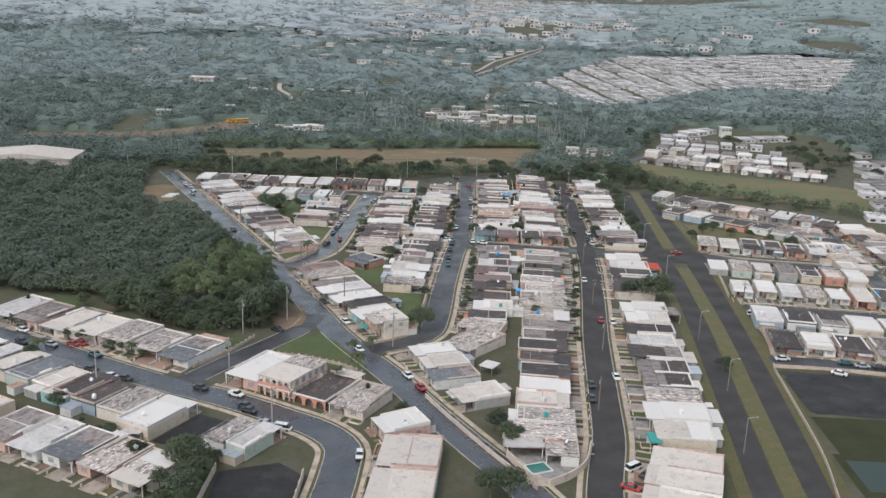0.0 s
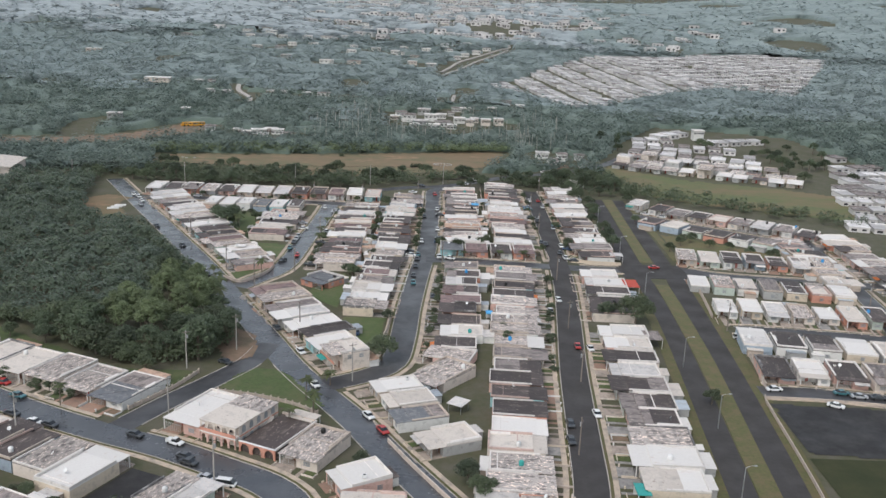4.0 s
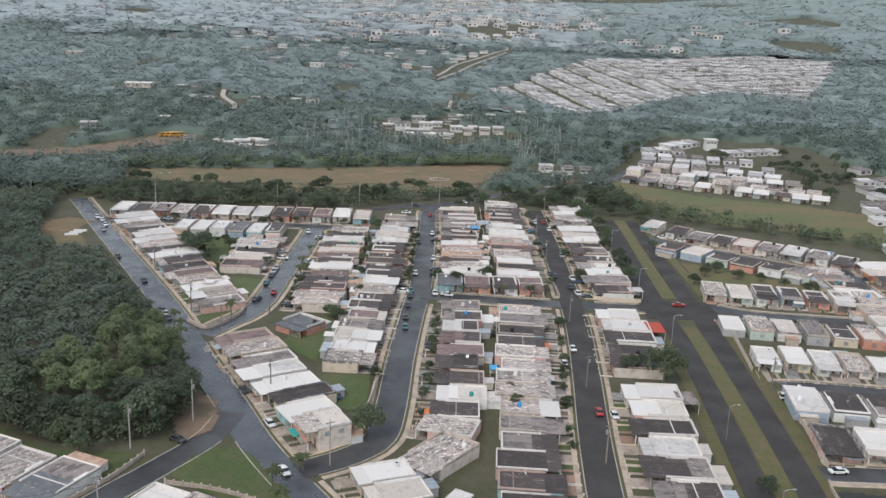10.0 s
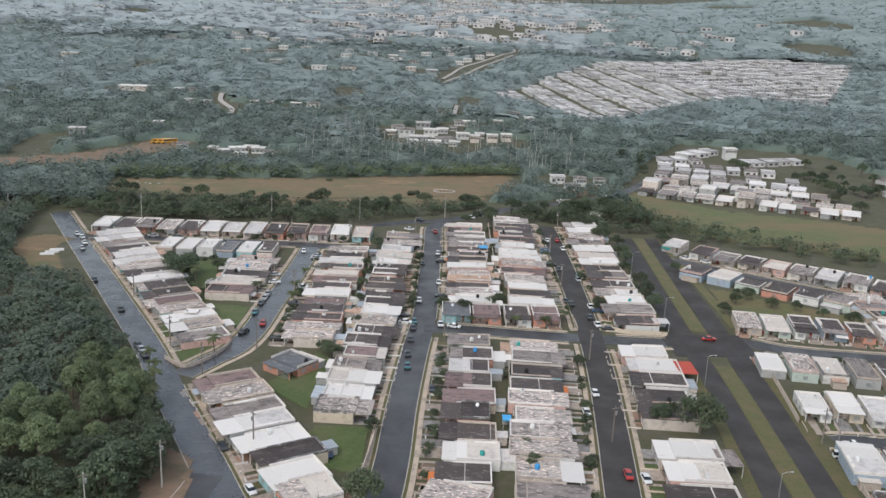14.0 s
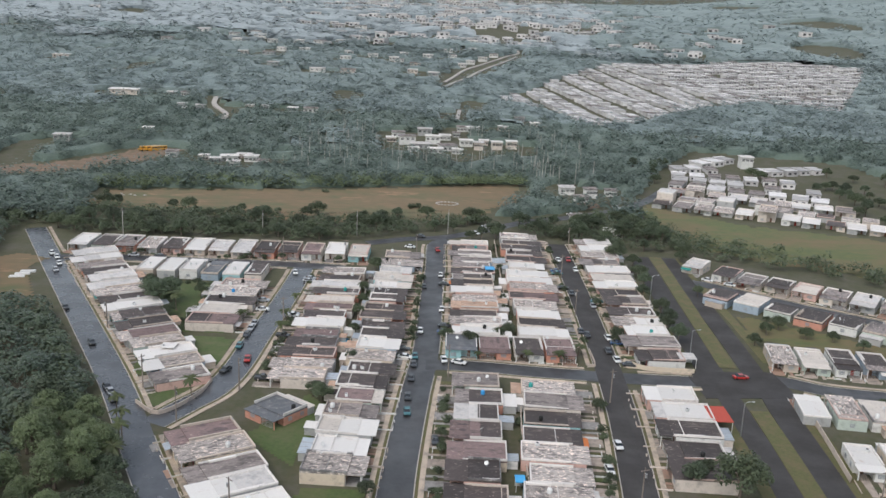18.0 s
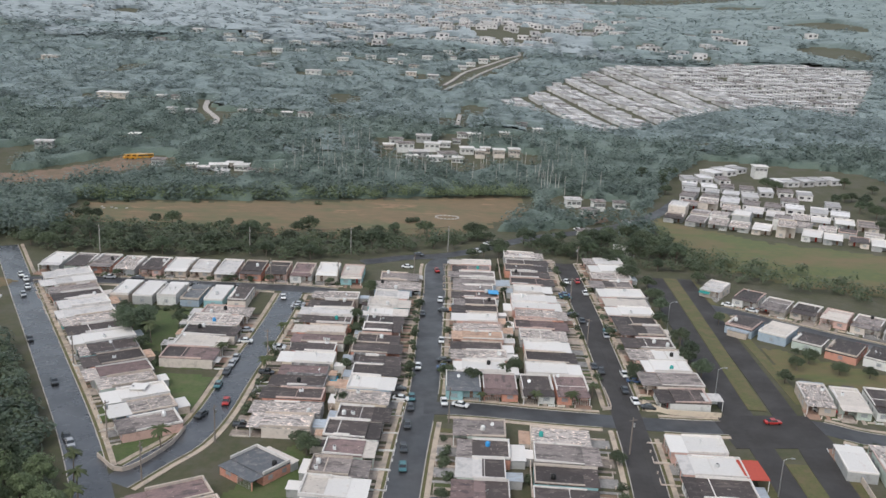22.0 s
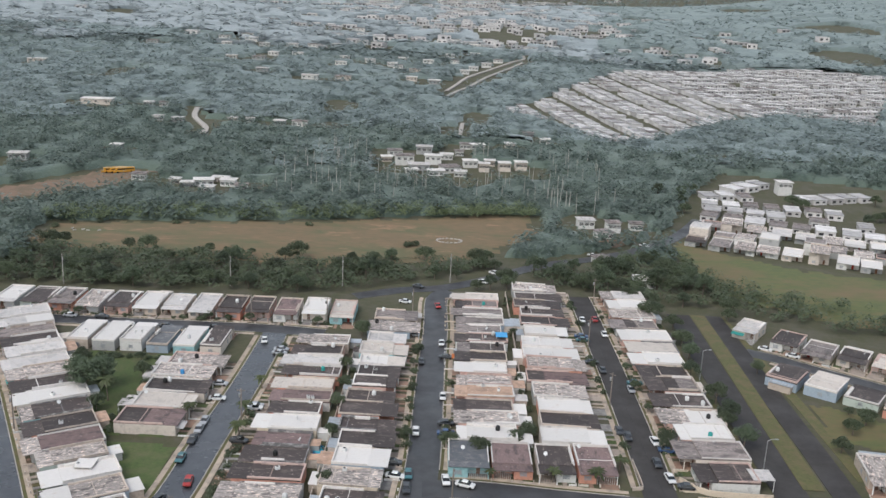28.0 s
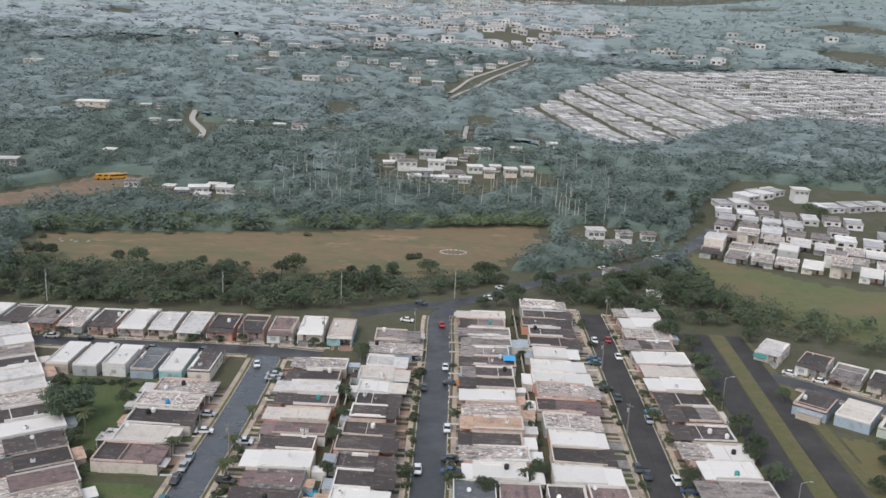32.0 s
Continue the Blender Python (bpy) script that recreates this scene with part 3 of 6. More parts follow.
drape("lawn", [(-160, 468), (-146, 462), (-150, 452), (-128, 405), (-140, 405), (-170, 455)], M_FIELD, "brown grass verge at the end of the woods", "lawn", 1.5, 1.0)
drape("lawn", [(100, 405), (136, 385), (140, 396), (112, 420), (101, 425)], M_MEADOW, "overgrown green empty lot", "lawn", 1.5, 1.5)
drape("lawn", [(-70, 186), (-60, 181), (-53, 176), (-53, 160), (-64, 162)], M_GRASS, "rough green lot between houses", "lawn", 1.0, 0.8)
drape("lawn", [(-142, 276), (-104, 261), (-80, 249), (-67, 245), (-63, 256), (-84, 256), (-101, 267), (-135, 287)], M_GRASS, "rough green strip between the houses and the woods", "lawn", 1.0, 1.0)
drape("lawn", [(-108, 441), (-66, 441), (-64, 392), (-83, 391), (-98, 414)], M_GRASS, "overgrown green yards behind the houses", "lawn", 1.5, 1.0)
drape("lawn", [(100, 404), (122, 396), (150, 380), (152, 394), (124, 412), (104, 426)], M_MEADOW, "overgrown green empty lot", "lawn", 1.5, 1.2)
drape("bare_ground", [(-56, 262), (-49, 268), (-52, 284), (-60, 290), (-62, 275)], M_EARTH, "brown bare earth at the edge of the woods", "earth", 1.0, 1.0)
drape("bare_ground", [(-300, 596), (-250, 606), (-206, 621), (-184, 644), (-168, 662), (-158, 690), (-182, 694), (-198, 664), (-218, 642), (-252, 626), (-300, 616)], M_EARTH, "pale brown dirt track across the valley", "earth", 3.0, 4.0)
drape("bare_ground", [(62, 575), (84, 590), (80, 600), (58, 590)], M_EARTH, "brown bare earth beside the lane", "earth", 1.5, 2.0)
setting("yard_slab", Shape().loft([[(-51, 176, z_), (-50, 158, z_), (-33, 159, z_), (-33, 176, z_), (-39, 181, z_)] for z_ in (0, 0.25)]).mesh("yard_slab", M_LOT), "dark stained empty concrete yard slab", "yard")
setting("court", Shape().box(89, 104, 181, 195, 0, 0.14).mesh("court", M_COURT), "green sports court with painted lines", "court")

# ---- houses ----
R = random.Random(11)


def comb(across, span, n, fill, lay):
    """A stile with n bars standing out from it, in one piece. across: (start, end) of the bars' row; span: (root, stile edge, tip)."""
    a, b = across
    root, edge, tip = span
    w = (b - a) / n
    pts = [(root, b), (root, a)]
    for i in range(n):
        c = a + w * i
        pts += [(edge, c), (tip, c), (tip, c + w * fill), (edge, c + w * fill)]
    pts.append((edge, b))
    return [[lay(p, q, k) for p, q in pts] for k in (0, 1)]


def slats(sh, x0, x1, z0, z1, y, n=5):
    """A louvred window."""
    return sh.loft(comb((z0, z1), (x0, x0 + 0.08, x1), n, 0.66, lambda p, q, k: (p, y - 0.05 * k, q)))


def bars(x0, x1, y, z0, z1, n=9):
    """An upright barred gate hanging from its top rail."""
    return Shape().loft(comb((x0, x1), (z1, z1 - 0.09, z0), n, 0.16, lambda p, q, k: (q, y + 0.03 * k, p)))


LEAN = {"w": "wwcl", "d": "ddgm", "m": "mmcw", "g": "ggdl", "c": "ccw"}


def rim_shape(a, y0, y1, z, t, high, low):
    """A parapet round both sides and the back of a roof, one bent band that drops towards the front."""
    sh = Shape()
    outer = [(-a, y0), (-a, y1), (a, y1), (a, y0)]
    inner = [(-a + t, y0), (-a + t, y1 - t), (a - t, y1 - t), (a - t, y0)]
    tops = (low, high, high, low)
    for (x, y), (u, v), r in zip(outer, inner, tops):
        sh.v += [(x, y, z), (x, y, z + r), (u, v, z + r), (u, v, z)]
    for k in (0, 4, 8):
        sh.f += [(k, k + 4, k + 5, k + 1), (k + 1, k + 5, k + 6, k + 2), (k + 2, k + 6, k + 7, k + 3), (k + 3, k + 7, k + 4, k)]
    sh.f += [(0, 1, 2, 3), (15, 14, 13, 12)]
    return sh


def house(at, code, w, d, group, storeys=1, wall=None, detail=2, mirror=False, h=None, jog=1.0):
    """A flat-roofed concrete row house: local x along the street, y from the front to the back."""
    word, wm = WALLS[wall] if wall is not None else WALLS[R.choice(WALL_ODDS)]
    h = h or R.uniform(2.2, 2.95)
    h += 2.7 * (storeys - 1)
    s = -1 if mirror else 1
    tall = "two-storey" if storeys > 1 else "single-storey"
    ob = thing("house", f"{tall} {word} concrete house with {ROOF_WORDS[code]} flat roof", "house", group, at=at)
    a = w / 2 - (R.uniform(0.55, 0.9) if "detached" in group else R.choice((0.15, 0.35, 0.5, 0.65)))
    y0, y1 = R.uniform(-1.0, 1.0) * jog, d + R.uniform(-1.2, 1.0) * jog
    cp = y0 + R.uniform(2.6, 3.8)
    split = s * R.uniform(-0.8, 0.6)
    lo, hi = (-a, split) if s > 0 else (split, a)
    # the front wing stands beside an open carport
    inner = hi if s > 0 else lo
    plan = [(-a, y1), (-a, y0 + 0.5 if s > 0 else cp), (inner, y0 + 0.5 if s > 0 else cp), (inner, cp if s > 0 else y0 + 0.5), (a, cp if s > 0 else y0 + 0.5), (a, y1)]
    part("wall", Shape().loft([[(x, y, z_) for x, y in plan] for z_ in (0, h)]), wm, ob)
    # main roof, and a porch roof that sometimes has another finish or level
    step = R.choice((0, 0.05, 0.12, 0.25))
    ym = y0 + R.uniform(2.4, 4.4)
    part("roof", Shape().box(-a, a, ym, y1, h, h + 0.16 + step), ROOF[code], ob)
    code2 = code if R.random() < 0.82 else R.choice(LEAN.get(code, code + "cm"))
    jut = R.choice((0, 0, 0, -0.6, -1.2)) * jog
    part("porch_roof", Shape().box(-a, a, y0 + jut, ym - 0.005, h + 0.004, h + 0.13), ROOF[code2], ob)
    pick = R.random()
    pm = PARAPET[1] if code in "wl" or pick < 0.5 else PARAPET[0] if pick < 0.82 else PARAPET[3] if pick < 0.94 else PARAPET[2]
    z = h + 0.16 + step
    t = R.uniform(0.2, 0.38)
    rim = R.uniform(0.28, 0.65)
    part("parapet", rim_shape(a, ym, y1, z, t, rim, rim * R.choice((1, 0.7, 0.4))), pm, ob)
    if R.random() < 0.55:
        sd = R.choice((-1, 1))
        yy = R.uniform(ym + 0.5, (ym + y1) / 2)
        lo_, hi_ = sorted((sd * (a - t), sd * (a - t - R.uniform(0.3, 0.75))))
        part("roof_kerb", Shape().box(lo_, hi_, yy, min(y1 - t - 0.1, yy + R.uniform(3.5, 8)), z, z + rim * R.uniform(0.8, 1.3)), R.choice((PARAPET[1], pm)), ob)
    if R.random() < 0.4:
        yy = R.uniform(ym + 1.5, y1 - 1.5)
        part("roof_beam", Shape().box(-a + t, a - t, yy, yy + R.uniform(0.12, 0.25), z, z + R.uniform(0.06, 0.16)), pm, ob)
    if detail > 1 and R.random() < 0.15:
        pa = R.uniform(ym + 2.0, y1 - 4.5)
        part("roof_patch", Shape().box(-a + t, a - t, pa, y1 - t, z - 0.02, z + R.uniform(0.03, 0.1)), ROOF[R.choice(LEAN.get(code, "mgwd"))], ob)
    xo = (hi + 0.1, a - 0.15) if s > 0 else (-a + 0.15, lo - 0.1)
    if detail > 1:
        x = xo[1] - 0.05 if s > 0 else xo[0] + 0.05
        part("post", Shape().box(x - 0.11, x + 0.11, y0 + 0.2, y0 + 0.42, 0, h + 0.004), M_TRIM if R.random() < 0.6 else wm, ob)
        g = bars(xo[0] + 0.2, xo[1] - 0.2, y0 + 0.285, 0.1, 2.05)
        part("gate", g, M_IRON if R.random() < 0.6 else M_IRON_DARK, ob)
        xr = (lo + hi) / 2
        part("window", slats(Shape(), xr - 0.8, xr + 0.8, 0.9, 2.0, y0 + 0.49), M_LOUVRE, ob)
        if storeys > 1:
            for x in (-a * 0.6, 0, a * 0.6):
                part("window", slats(Shape(), x - 0.55, x + 0.55, 3.4, 4.6, (y0 + 0.49) if lo <= x <= hi else cp - 0.01), M_LOUVRE, ob)
            part("balcony_band", Shape().box(-a - 0.08, a + 0.08, y0 + 0.1, y0 + 0.49, 2.5, 2.75).box(-a - 0.08, a + 0.08, y0 + 0.1, y0 + 0.22, 2.75, 3.3), WALLS[3][1], ob)
            for yy in (cp + 2.0, cp + 5.5):
                for sx in (-1, 1):
                    part("window", slats(Shape(), -0.6, 0.6, 3.4, 4.6, -0.01), M_LOUVRE, ob).matrix_basis = pose(sx * a, yy, 0, 0, 0, 90 * sx)
        if SIDE_WINDOWS in group:
            for yy in (cp + 2.0, cp + 6.0):
                for sx in (-1, 1):
                    part("window", slats(Shape(), -0.6, 0.6, 0.9, 2.0, -0.01), M_LOUVRE, ob).matrix_basis = pose(sx * a, yy, 0, 0, 0, 90 * sx)
            part("window", slats(Shape(), -0.6, 0.6, 0.9, 2.0, -0.01), M_LOUVRE, ob).matrix_basis = pose(0, y1, 0, 0, 0, 180)
    else:
        part("window", slats(Shape(), (lo + hi) / 2 - 0.7, (lo + hi) / 2 + 0.7, 0.9, 2.0, y0 + 0.49, 3), M_LOUVRE, ob)
    xm = (xo[0] + xo[1]) / 2
    part("door", Shape().box(xm - 0.45, xm + 0.45, cp - 0.06, cp - 0.005, 0.05, 2.05).box(xm + 0.3, xm + 0.38, cp - 0.1, cp - 0.06, 1.0, 1.06), M_DOOR if R.random() < 0.8 else M_DOOR_RED, ob)
    if R.random() < 0.1 and detail > 1:
        part("awning", Shape().loft([[(lo + 0.1, y0 + 0.48, 2.2), (hi - 0.1, y0 + 0.48, 2.2), (hi - 0.1, y0 - 1.3, 1.9), (lo + 0.1, y0 - 1.3, 1.9)], [(lo + 0.1, y0 + 0.48, 2.28), (hi - 0.1, y0 + 0.48, 2.28), (hi - 0.1, y0 - 1.3, 1.98), (lo + 0.1, y0 - 1.3, 1.98)]]), R.choice((M_TEAL, ROOF["r"], M_AWNING, M_AWNING, ROOF["l"], ROOF["w"], M_ZINC)), ob)
    return ob, z, y0, y1


SIDE_WINDOWS = "detached"
M_AWNING = material("awning_orange", (0.55, 0.17, 0.05), (0.48, 0.15, 0.05), size=0.5, rough=0.7)


# things on and round the houses
def tank_proto(mat, word):
    ob = thing("water_tank", f"{word} plastic water tank standing on a flat roof", "water tank", "roof water tanks", at=pose(0, -60, 0))
    part("tank", Shape().lathe([(0.0, 0), (0.52, 0.0), (0.56, 0.1), (0.56, 0.9), (0.5, 1.05), (0.22, 1.2), (0.2, 1.24)], 12), mat, ob, smooth=True)
    return ob


def dish_proto():
    ob = thing("satellite_dish", "pale grey satellite dish on a flat roof", "satellite dish", "roof dishes", at=pose(0, -60, 0))
    part("mast", Shape().tube((0, 0, 0), (0, 0, 0.8), 0.04, 0.04, 6), M_STEEL, ob)
    b = Shape().lathe([(0.05, 0.0), (0.25, 0.03), (0.42, 0.1), (0.5, 0.17), (0.46, 0.17), (0.2, 0.06)], 14)
    p = part("bowl", b, M_WHITE_PLASTIC, ob)
    p.matrix_basis = pose(0, 0, 0.85, 50, 0, 25)
    return ob


TANKS = [tank_proto(M_BLUE, "blue"), tank_proto(M_WHITE_PLASTIC, "white"), tank_proto(M_BLACK_PLASTIC, "black"), tank_proto(M_TEAL, "teal")]
DISH = dish_proto()
PROTOS = TANKS + [DISH]


def unit_proto():
    ob = thing("air_conditioner", "white air conditioner box on a flat roof", "air conditioner", "roof air conditioners", at=pose(0, -60, 0))
    part("casing", Shape().box(-0.5, 0.5, -0.35, 0.35, 0.08, 0.8, 0.02), M_WHITE_PLASTIC, ob)
    part("grille", Shape().lathe([(0.0, 0.8), (0.28, 0.8), (0.28, 0.84), (0.08, 0.85)], 12), M_BLACK_PLASTIC, ob)
    return ob


UNIT = unit_proto()
PROTOS.append(UNIT)


def lot(front, turn, w, d, code, setback, group, **kw):
    """A house with its drive and garden wall; front: the middle of the house's front line; turn: the way from the front to the back."""
    at = pose(front[0], front[1], lift(*front), 0, 0, turn)
    mirror = R.random() < 0.5
    ob, top, y0, y1 = house(at, code, w, d, group, mirror=mirror, **kw)
    s = -1 if mirror else 1
    if setback > 1:
        sh = Shape()
        lo, hi = sorted((s * 0.3, s * (w / 2 - 0.3)))
        sh.box(lo, hi, -setback, y0 + 4.0, 0, 0.06)
        lo, hi = sorted((-s * 1.2, -s * 2.2))
        sh.box(lo, hi, -setback, y0 + 0.6, 0, 0.05)
        dr = setting("driveway", sh.mesh("driveway", R.choice((M_DRIVE[0], M_DRIVE[0], M_DRIVE[1], M_DRIVE[2]))), "worn concrete drive and path before a row house", "driveway")
        dr.matrix_basis = at
        if R.random() < 0.8:
            gw = tagged(new("garden_wall"), "low painted garden wall with gateposts before a house", "garden wall", "front garden walls")
            gw.matrix_basis = at
            m = R.choice((M_TRIM, PARAPET[0], PARAPET[0], WALLS[1][1], WALLS[8][1]))
            b = -setback + 0.9
            lo, hi = sorted((-s * (w / 2 - 0.3), -s * 2.4))
            sh = Shape().box(-w / 2 + 0.1, -w / 2 + 0.22, b, y0, 0, 0.42).box(w / 2 - 0.22, w / 2 - 0.1, b, y0, 0, 0.42).box(lo, hi, b, b + 0.12, 0, 0.5)
            part("wall", sh, m, gw)
            x = s * 0.2
            part("gatepost", Shape().box(x - 0.14, x + 0.14, b - 0.06, b + 0.22, 0, 0.62).box(x - 0.18, x + 0.18, b - 0.1, b + 0.26, 0.62, 0.68), m, gw)
        if R.random() < 0.75:
            lo, hi = sorted((-s * 2.5, -s * (w / 2 - 0.4)))
            dr = setting("lawn", Shape().box(lo, hi, -setback + 0.5, y0 + 0.3, 0, 0.05).mesh("lawn", R.choice((M_GRASS, M_VERGE, M_GRASS, M_EARTH))), "small front garden of grass and weeds", "lawn")
            dr.matrix_basis = at
    if kw.get("detail", 2) > 1:
        if R.random() < 0.3:
            copy_thing(R.choice([TANKS[0], TANKS[3], DISH, DISH, DISH, UNIT, UNIT] + [TANKS[1]] * 4 + [TANKS[2]] * 3), at @ pose(R.uniform(-w * 0.35, w * 0.35), R.uniform(y1 * 0.5, y1 - 1.5), top - 0.003, 0, 0, R.uniform(0, 360)))
        if R.random() < 0.4:
            copy_thing(R.choice((DISH, DISH, UNIT, TANKS[1])), at @ pose(R.uniform(-w * 0.35, w * 0.35), R.uniform(y1 * 0.45, y1 - 1.5), top - 0.003, 0, 0, R.uniform(0, 360)))
        if R.random() < 0.45 and d > 10:
            sw, sd = R.uniform(2.6, w * 0.85), R.uniform(1.8, 3.6)
            x = R.uniform(-w / 2 + sw / 2 + 0.2, w / 2 - sw / 2 - 0.2)
            shed = thing("shed", "small back-yard shed with a corrugated zinc roof", "shed", "back-yard sheds", at=at @ pose(x, y1 + 0.1, 0))
            part("wall", Shape().box(-sw / 2, sw / 2, 0, sd, 0, 2.1), R.choice((WALLS[0], WALLS[8], WALLS[5], WALLS[4], WALLS[5]))[1], shed)
            m_ = 17
            prof = [(-sw / 2 - 0.15 + (sw + 0.3) * i / (m_ - 1), 2.1 + (0.07 if i % 2 else 0.0)) for i in range(m_)]
            rf = Shape()
            rf.v = [(x_, y_, z_ + 0.08 * (y_ > 1)) for y_ in (-0.05, sd + 0.2) for x_, z_ in prof] + [(x_, y_, z_ - 0.05 + 0.08 * (y_ > 1)) for y_ in (-0.05, sd + 0.2) for x_, z_ in prof]
            rf.f = [(i, i + 1, m_ + i + 1, m_ + i) for i in range(m_ - 1)] + [(2 * m_ + i, 3 * m_ + i, 3 * m_ + i + 1, 2 * m_ + i + 1) for i in range(m_ - 1)] + [(i, 2 * m_ + i, 2 * m_ + i + 1, i + 1) for i in range(m_ - 1)]
            part("roof", rf, R.choice((M_ZINC, M_ZINC, ROOF["w"], ROOF["w"], ROOF["d"], ROOF["t"], ROOF["l"], ROOF["c"])), shed)
    return ob


def row(p, q, codes, depth, setback, side, group, **kw):
    """Houses side by side from p to q along their front line; side 1: they stand to the right of the way from p to q."""
    p, q = Vector((*p, 0)), Vector((*q, 0))
    n = len(codes)
    t = (q - p) / n
    w = t.length
    away = Vector((t.y, -t.x, 0)).normalized() * side
    turn = math.degrees(math.atan2(away.y, away.x)) - 90
    for i, c in enumerate(codes):
        if c == ".":
            continue
        f = p + t * (i + 0.5)
        k = dict(kw)
        if c == "2":
            c, k["storeys"], k["wall"] = "c", 2, 2
        elif c == "3":
            c, k["storeys"], k["wall"] = "m", 2, 8
        lot((f.x, f.y), turn, w - 0.02, depth, c, setback, group, **k)


row((27, 192), (37.2, 359), "mmcwddddgmmmmmddgm", 14, 5.0, -1, "row houses")
row((40.2, 391), (42, 516), "wdwmpmwwwddddm", 15.5, 5.0, -1, "row houses")
row((4.8, 391.2), (5.2, 503.6), "wmdtmwdddgggdc", 15, 4.2, 1, "row houses")
row((2.0, 274), (4.8, 362), "dwddppldg", 12.5, 4.8, 1, "row houses")
row((2.5, 377.8), (12, 377.8), "b", 13, 2.0, -1, "row houses", wall=7, jog=0.3)
row((12.2, 377.8), (22, 377.8), "p", 13, 2.0, -1, "row houses", wall=3, jog=0.3)
row((22.8, 377.8), (31.4, 377.8), "d", 13, 2.0, -1, "row houses", wall=0, jog=0.3)
row((31.6, 377.8), (41, 377.8), "p", 13, 2.0, -1, "row houses", wall=3, jog=0.3)
row((-15.5, 304), (-11.5, 385), "mwwgpddmw", 12.5, 5.0, -1, "row houses")
row((-11, 385), (-9.5, 459), "ddddddwcl", 13, 5.0, -1, "row houses")
row((-44, 353), (-42, 456), "mmddpwdpcdldm", 15, 4.6, 1, "row houses")
row((-60.5, 392), (-60, 438), "pcdmm", 15.5, 4.0, -1, "row houses", wall=8)
row((-108.5, 459.6), (-62, 459), "wwwbwd", 16.5, 2.4, 1, "detached houses", jog=0.4)
row((-145, 473.2), (-27, 472.2), "wdgmdwllddpwc", 16, 3.2, -1, "detached houses")
row((-6.5, 462), (-6.5, 482), "mg", 15, 2.5, -1, "row houses")
row((-72, 347), (-76.25, 354.3), "g", 14.5, 4.0, 1, "row houses", wall=2, jog=0.2)
row((-76.25, 354.3), (-140, 464), "mwmpddwdmlldgll", 16, 2.8, 1, "row houses")
row((-26, 257.6), (-31, 266.8), "3", 11, 4.0, 1, "row houses", jog=0.3)
row((-31.2, 267), (-36.6, 275.9), "w", 13, 4.0, 1, "row houses", jog=0.3)
row((-36.6, 275.9), (-62.6, 321), "dwwgmp", 16, 3.0, 1, "row houses")
row((1.5, 211), (-2.8, 220), "c", 13, 4.0, 1, "row houses", jog=0.4)
row((-6.5, 223), (-16, 248), "bcw", 13, 4.0, 1, "row houses", jog=0.5)
row((2.6, 245), (-6.4, 252.1), "m", 17, 3.0, 1, "row houses", jog=0.4)
row((-2.3, 266.5), (0.6, 276.3), "m", 14, 3.0, 1, "row houses", jog=0.4)
row((-37.6, 328), (-47.4, 335.5), "b", 11, 1.0, 1, "detached house", jog=0.2)
row((-62, 221.6), (-52.3, 217), "w", 18, 3.0, -1, "row houses", jog=0.2)
row((-33, 207.6), (-23, 203), "m", 15, 3.0, -1, "row houses", jog=0.3)
row((-146, 262), (-74, 229.5), "lgccmmb", 15.5, 3.6, -1, "row houses")
row((-135, 240.5), (-86.5, 215.5), "wlcbcd", 14, 3.6, 1, "row houses")
row((-98, 219), (-72.6, 207.6), "cdm", 13.5, 1.5, 1, "row houses", jog=0.5)
row((-72.3, 207.5), (-63.2, 203.3), "w", 17, 1.5, 1, "row houses", jog=0.2)
row((-52.4, 198.5), (-40.2, 192.4), "ml", 13, 1.5, 1, "row houses", jog=0.3)
row((-18, 162.5), (-16.6, 192), "cc", 13.5, 3.0, 1, "row houses", jog=0.4)
row((-16.6, 191.5), (-21.4, 200.2), "w", 11.5, 1.6, 1, "detached house", jog=0.2)
row((-108, 184), (-63, 163), "glbmm", 14, 3.0, -1, "row houses")
row((-140, 200), (-112, 186), "mgc", 14, 3.0, -1, "row houses")
row((58, 376), (57.2, 512), "dgwmdddwcwdmwl", 14.5, 4.0, 1, "row houses")
row((46, 196), (55, 358), "cwmggdldww.dddww", 14.5, 4.5, 1, "row houses")
row((36, 166), (44, 194), "ccc", 17, 4.0, 1, "row houses")
row((95, 357.5), (153, 348.5), "wmcgdmw", 15, 2.0, 1, "detached houses")
row((94.6, 315.8), (152, 308.3), "wwlmwcd", 13, 7.5, -1, "detached houses")
row((95.5, 299), (155, 290), "wddwcg", 15, 2.5, 1, "detached houses")
row((92, 262), (151, 254), "dwdgmw", 14, 2.5, -1, "detached houses")
row((97, 378.5), (158, 369), "mcdddlm", 14, 3.0, -1, "detached houses")
row((160, 350), (162, 420), "cmgwdgm", 14, 4.0, -1, "detached row houses")
row((168, 300), (172, 430), "wcmgwdgmgdcw", 14, 4.0, 1, "row houses")
row((95, 477), (102, 472), "l", 12, 2.5, -1, "detached houses")
row((103.5, 467), (170, 422), "dgdcglgd", 13, 3.0, -1, "detached houses")
row((101, 450), (152, 412), "dcdddg", 13, 3.0, 1, "detached houses")
row((150, 232), (151, 175), "wgdmc", 14, 4.0, -1, "row houses")
row((19.5, 185.5), (20, 195), "m", 7.5, 0.5, 1, "row houses", wall=0, jog=0.2)


def arch(w, h, x, y, z, thick=0.06, n=6):
    """An arch-topped panel standing in the plane y."""
    pts = [(x - w / 2, z), (x + w / 2, z)] + [(x + w / 2 * math.cos(math.pi * i / n), z + h - w / 2 + w / 2 * math.sin(math.pi * i / n)) for i in range(n + 1)]
    return Shape().loft([[(a, y_, b) for a, b in pts] for y_ in (y, y - thick)])


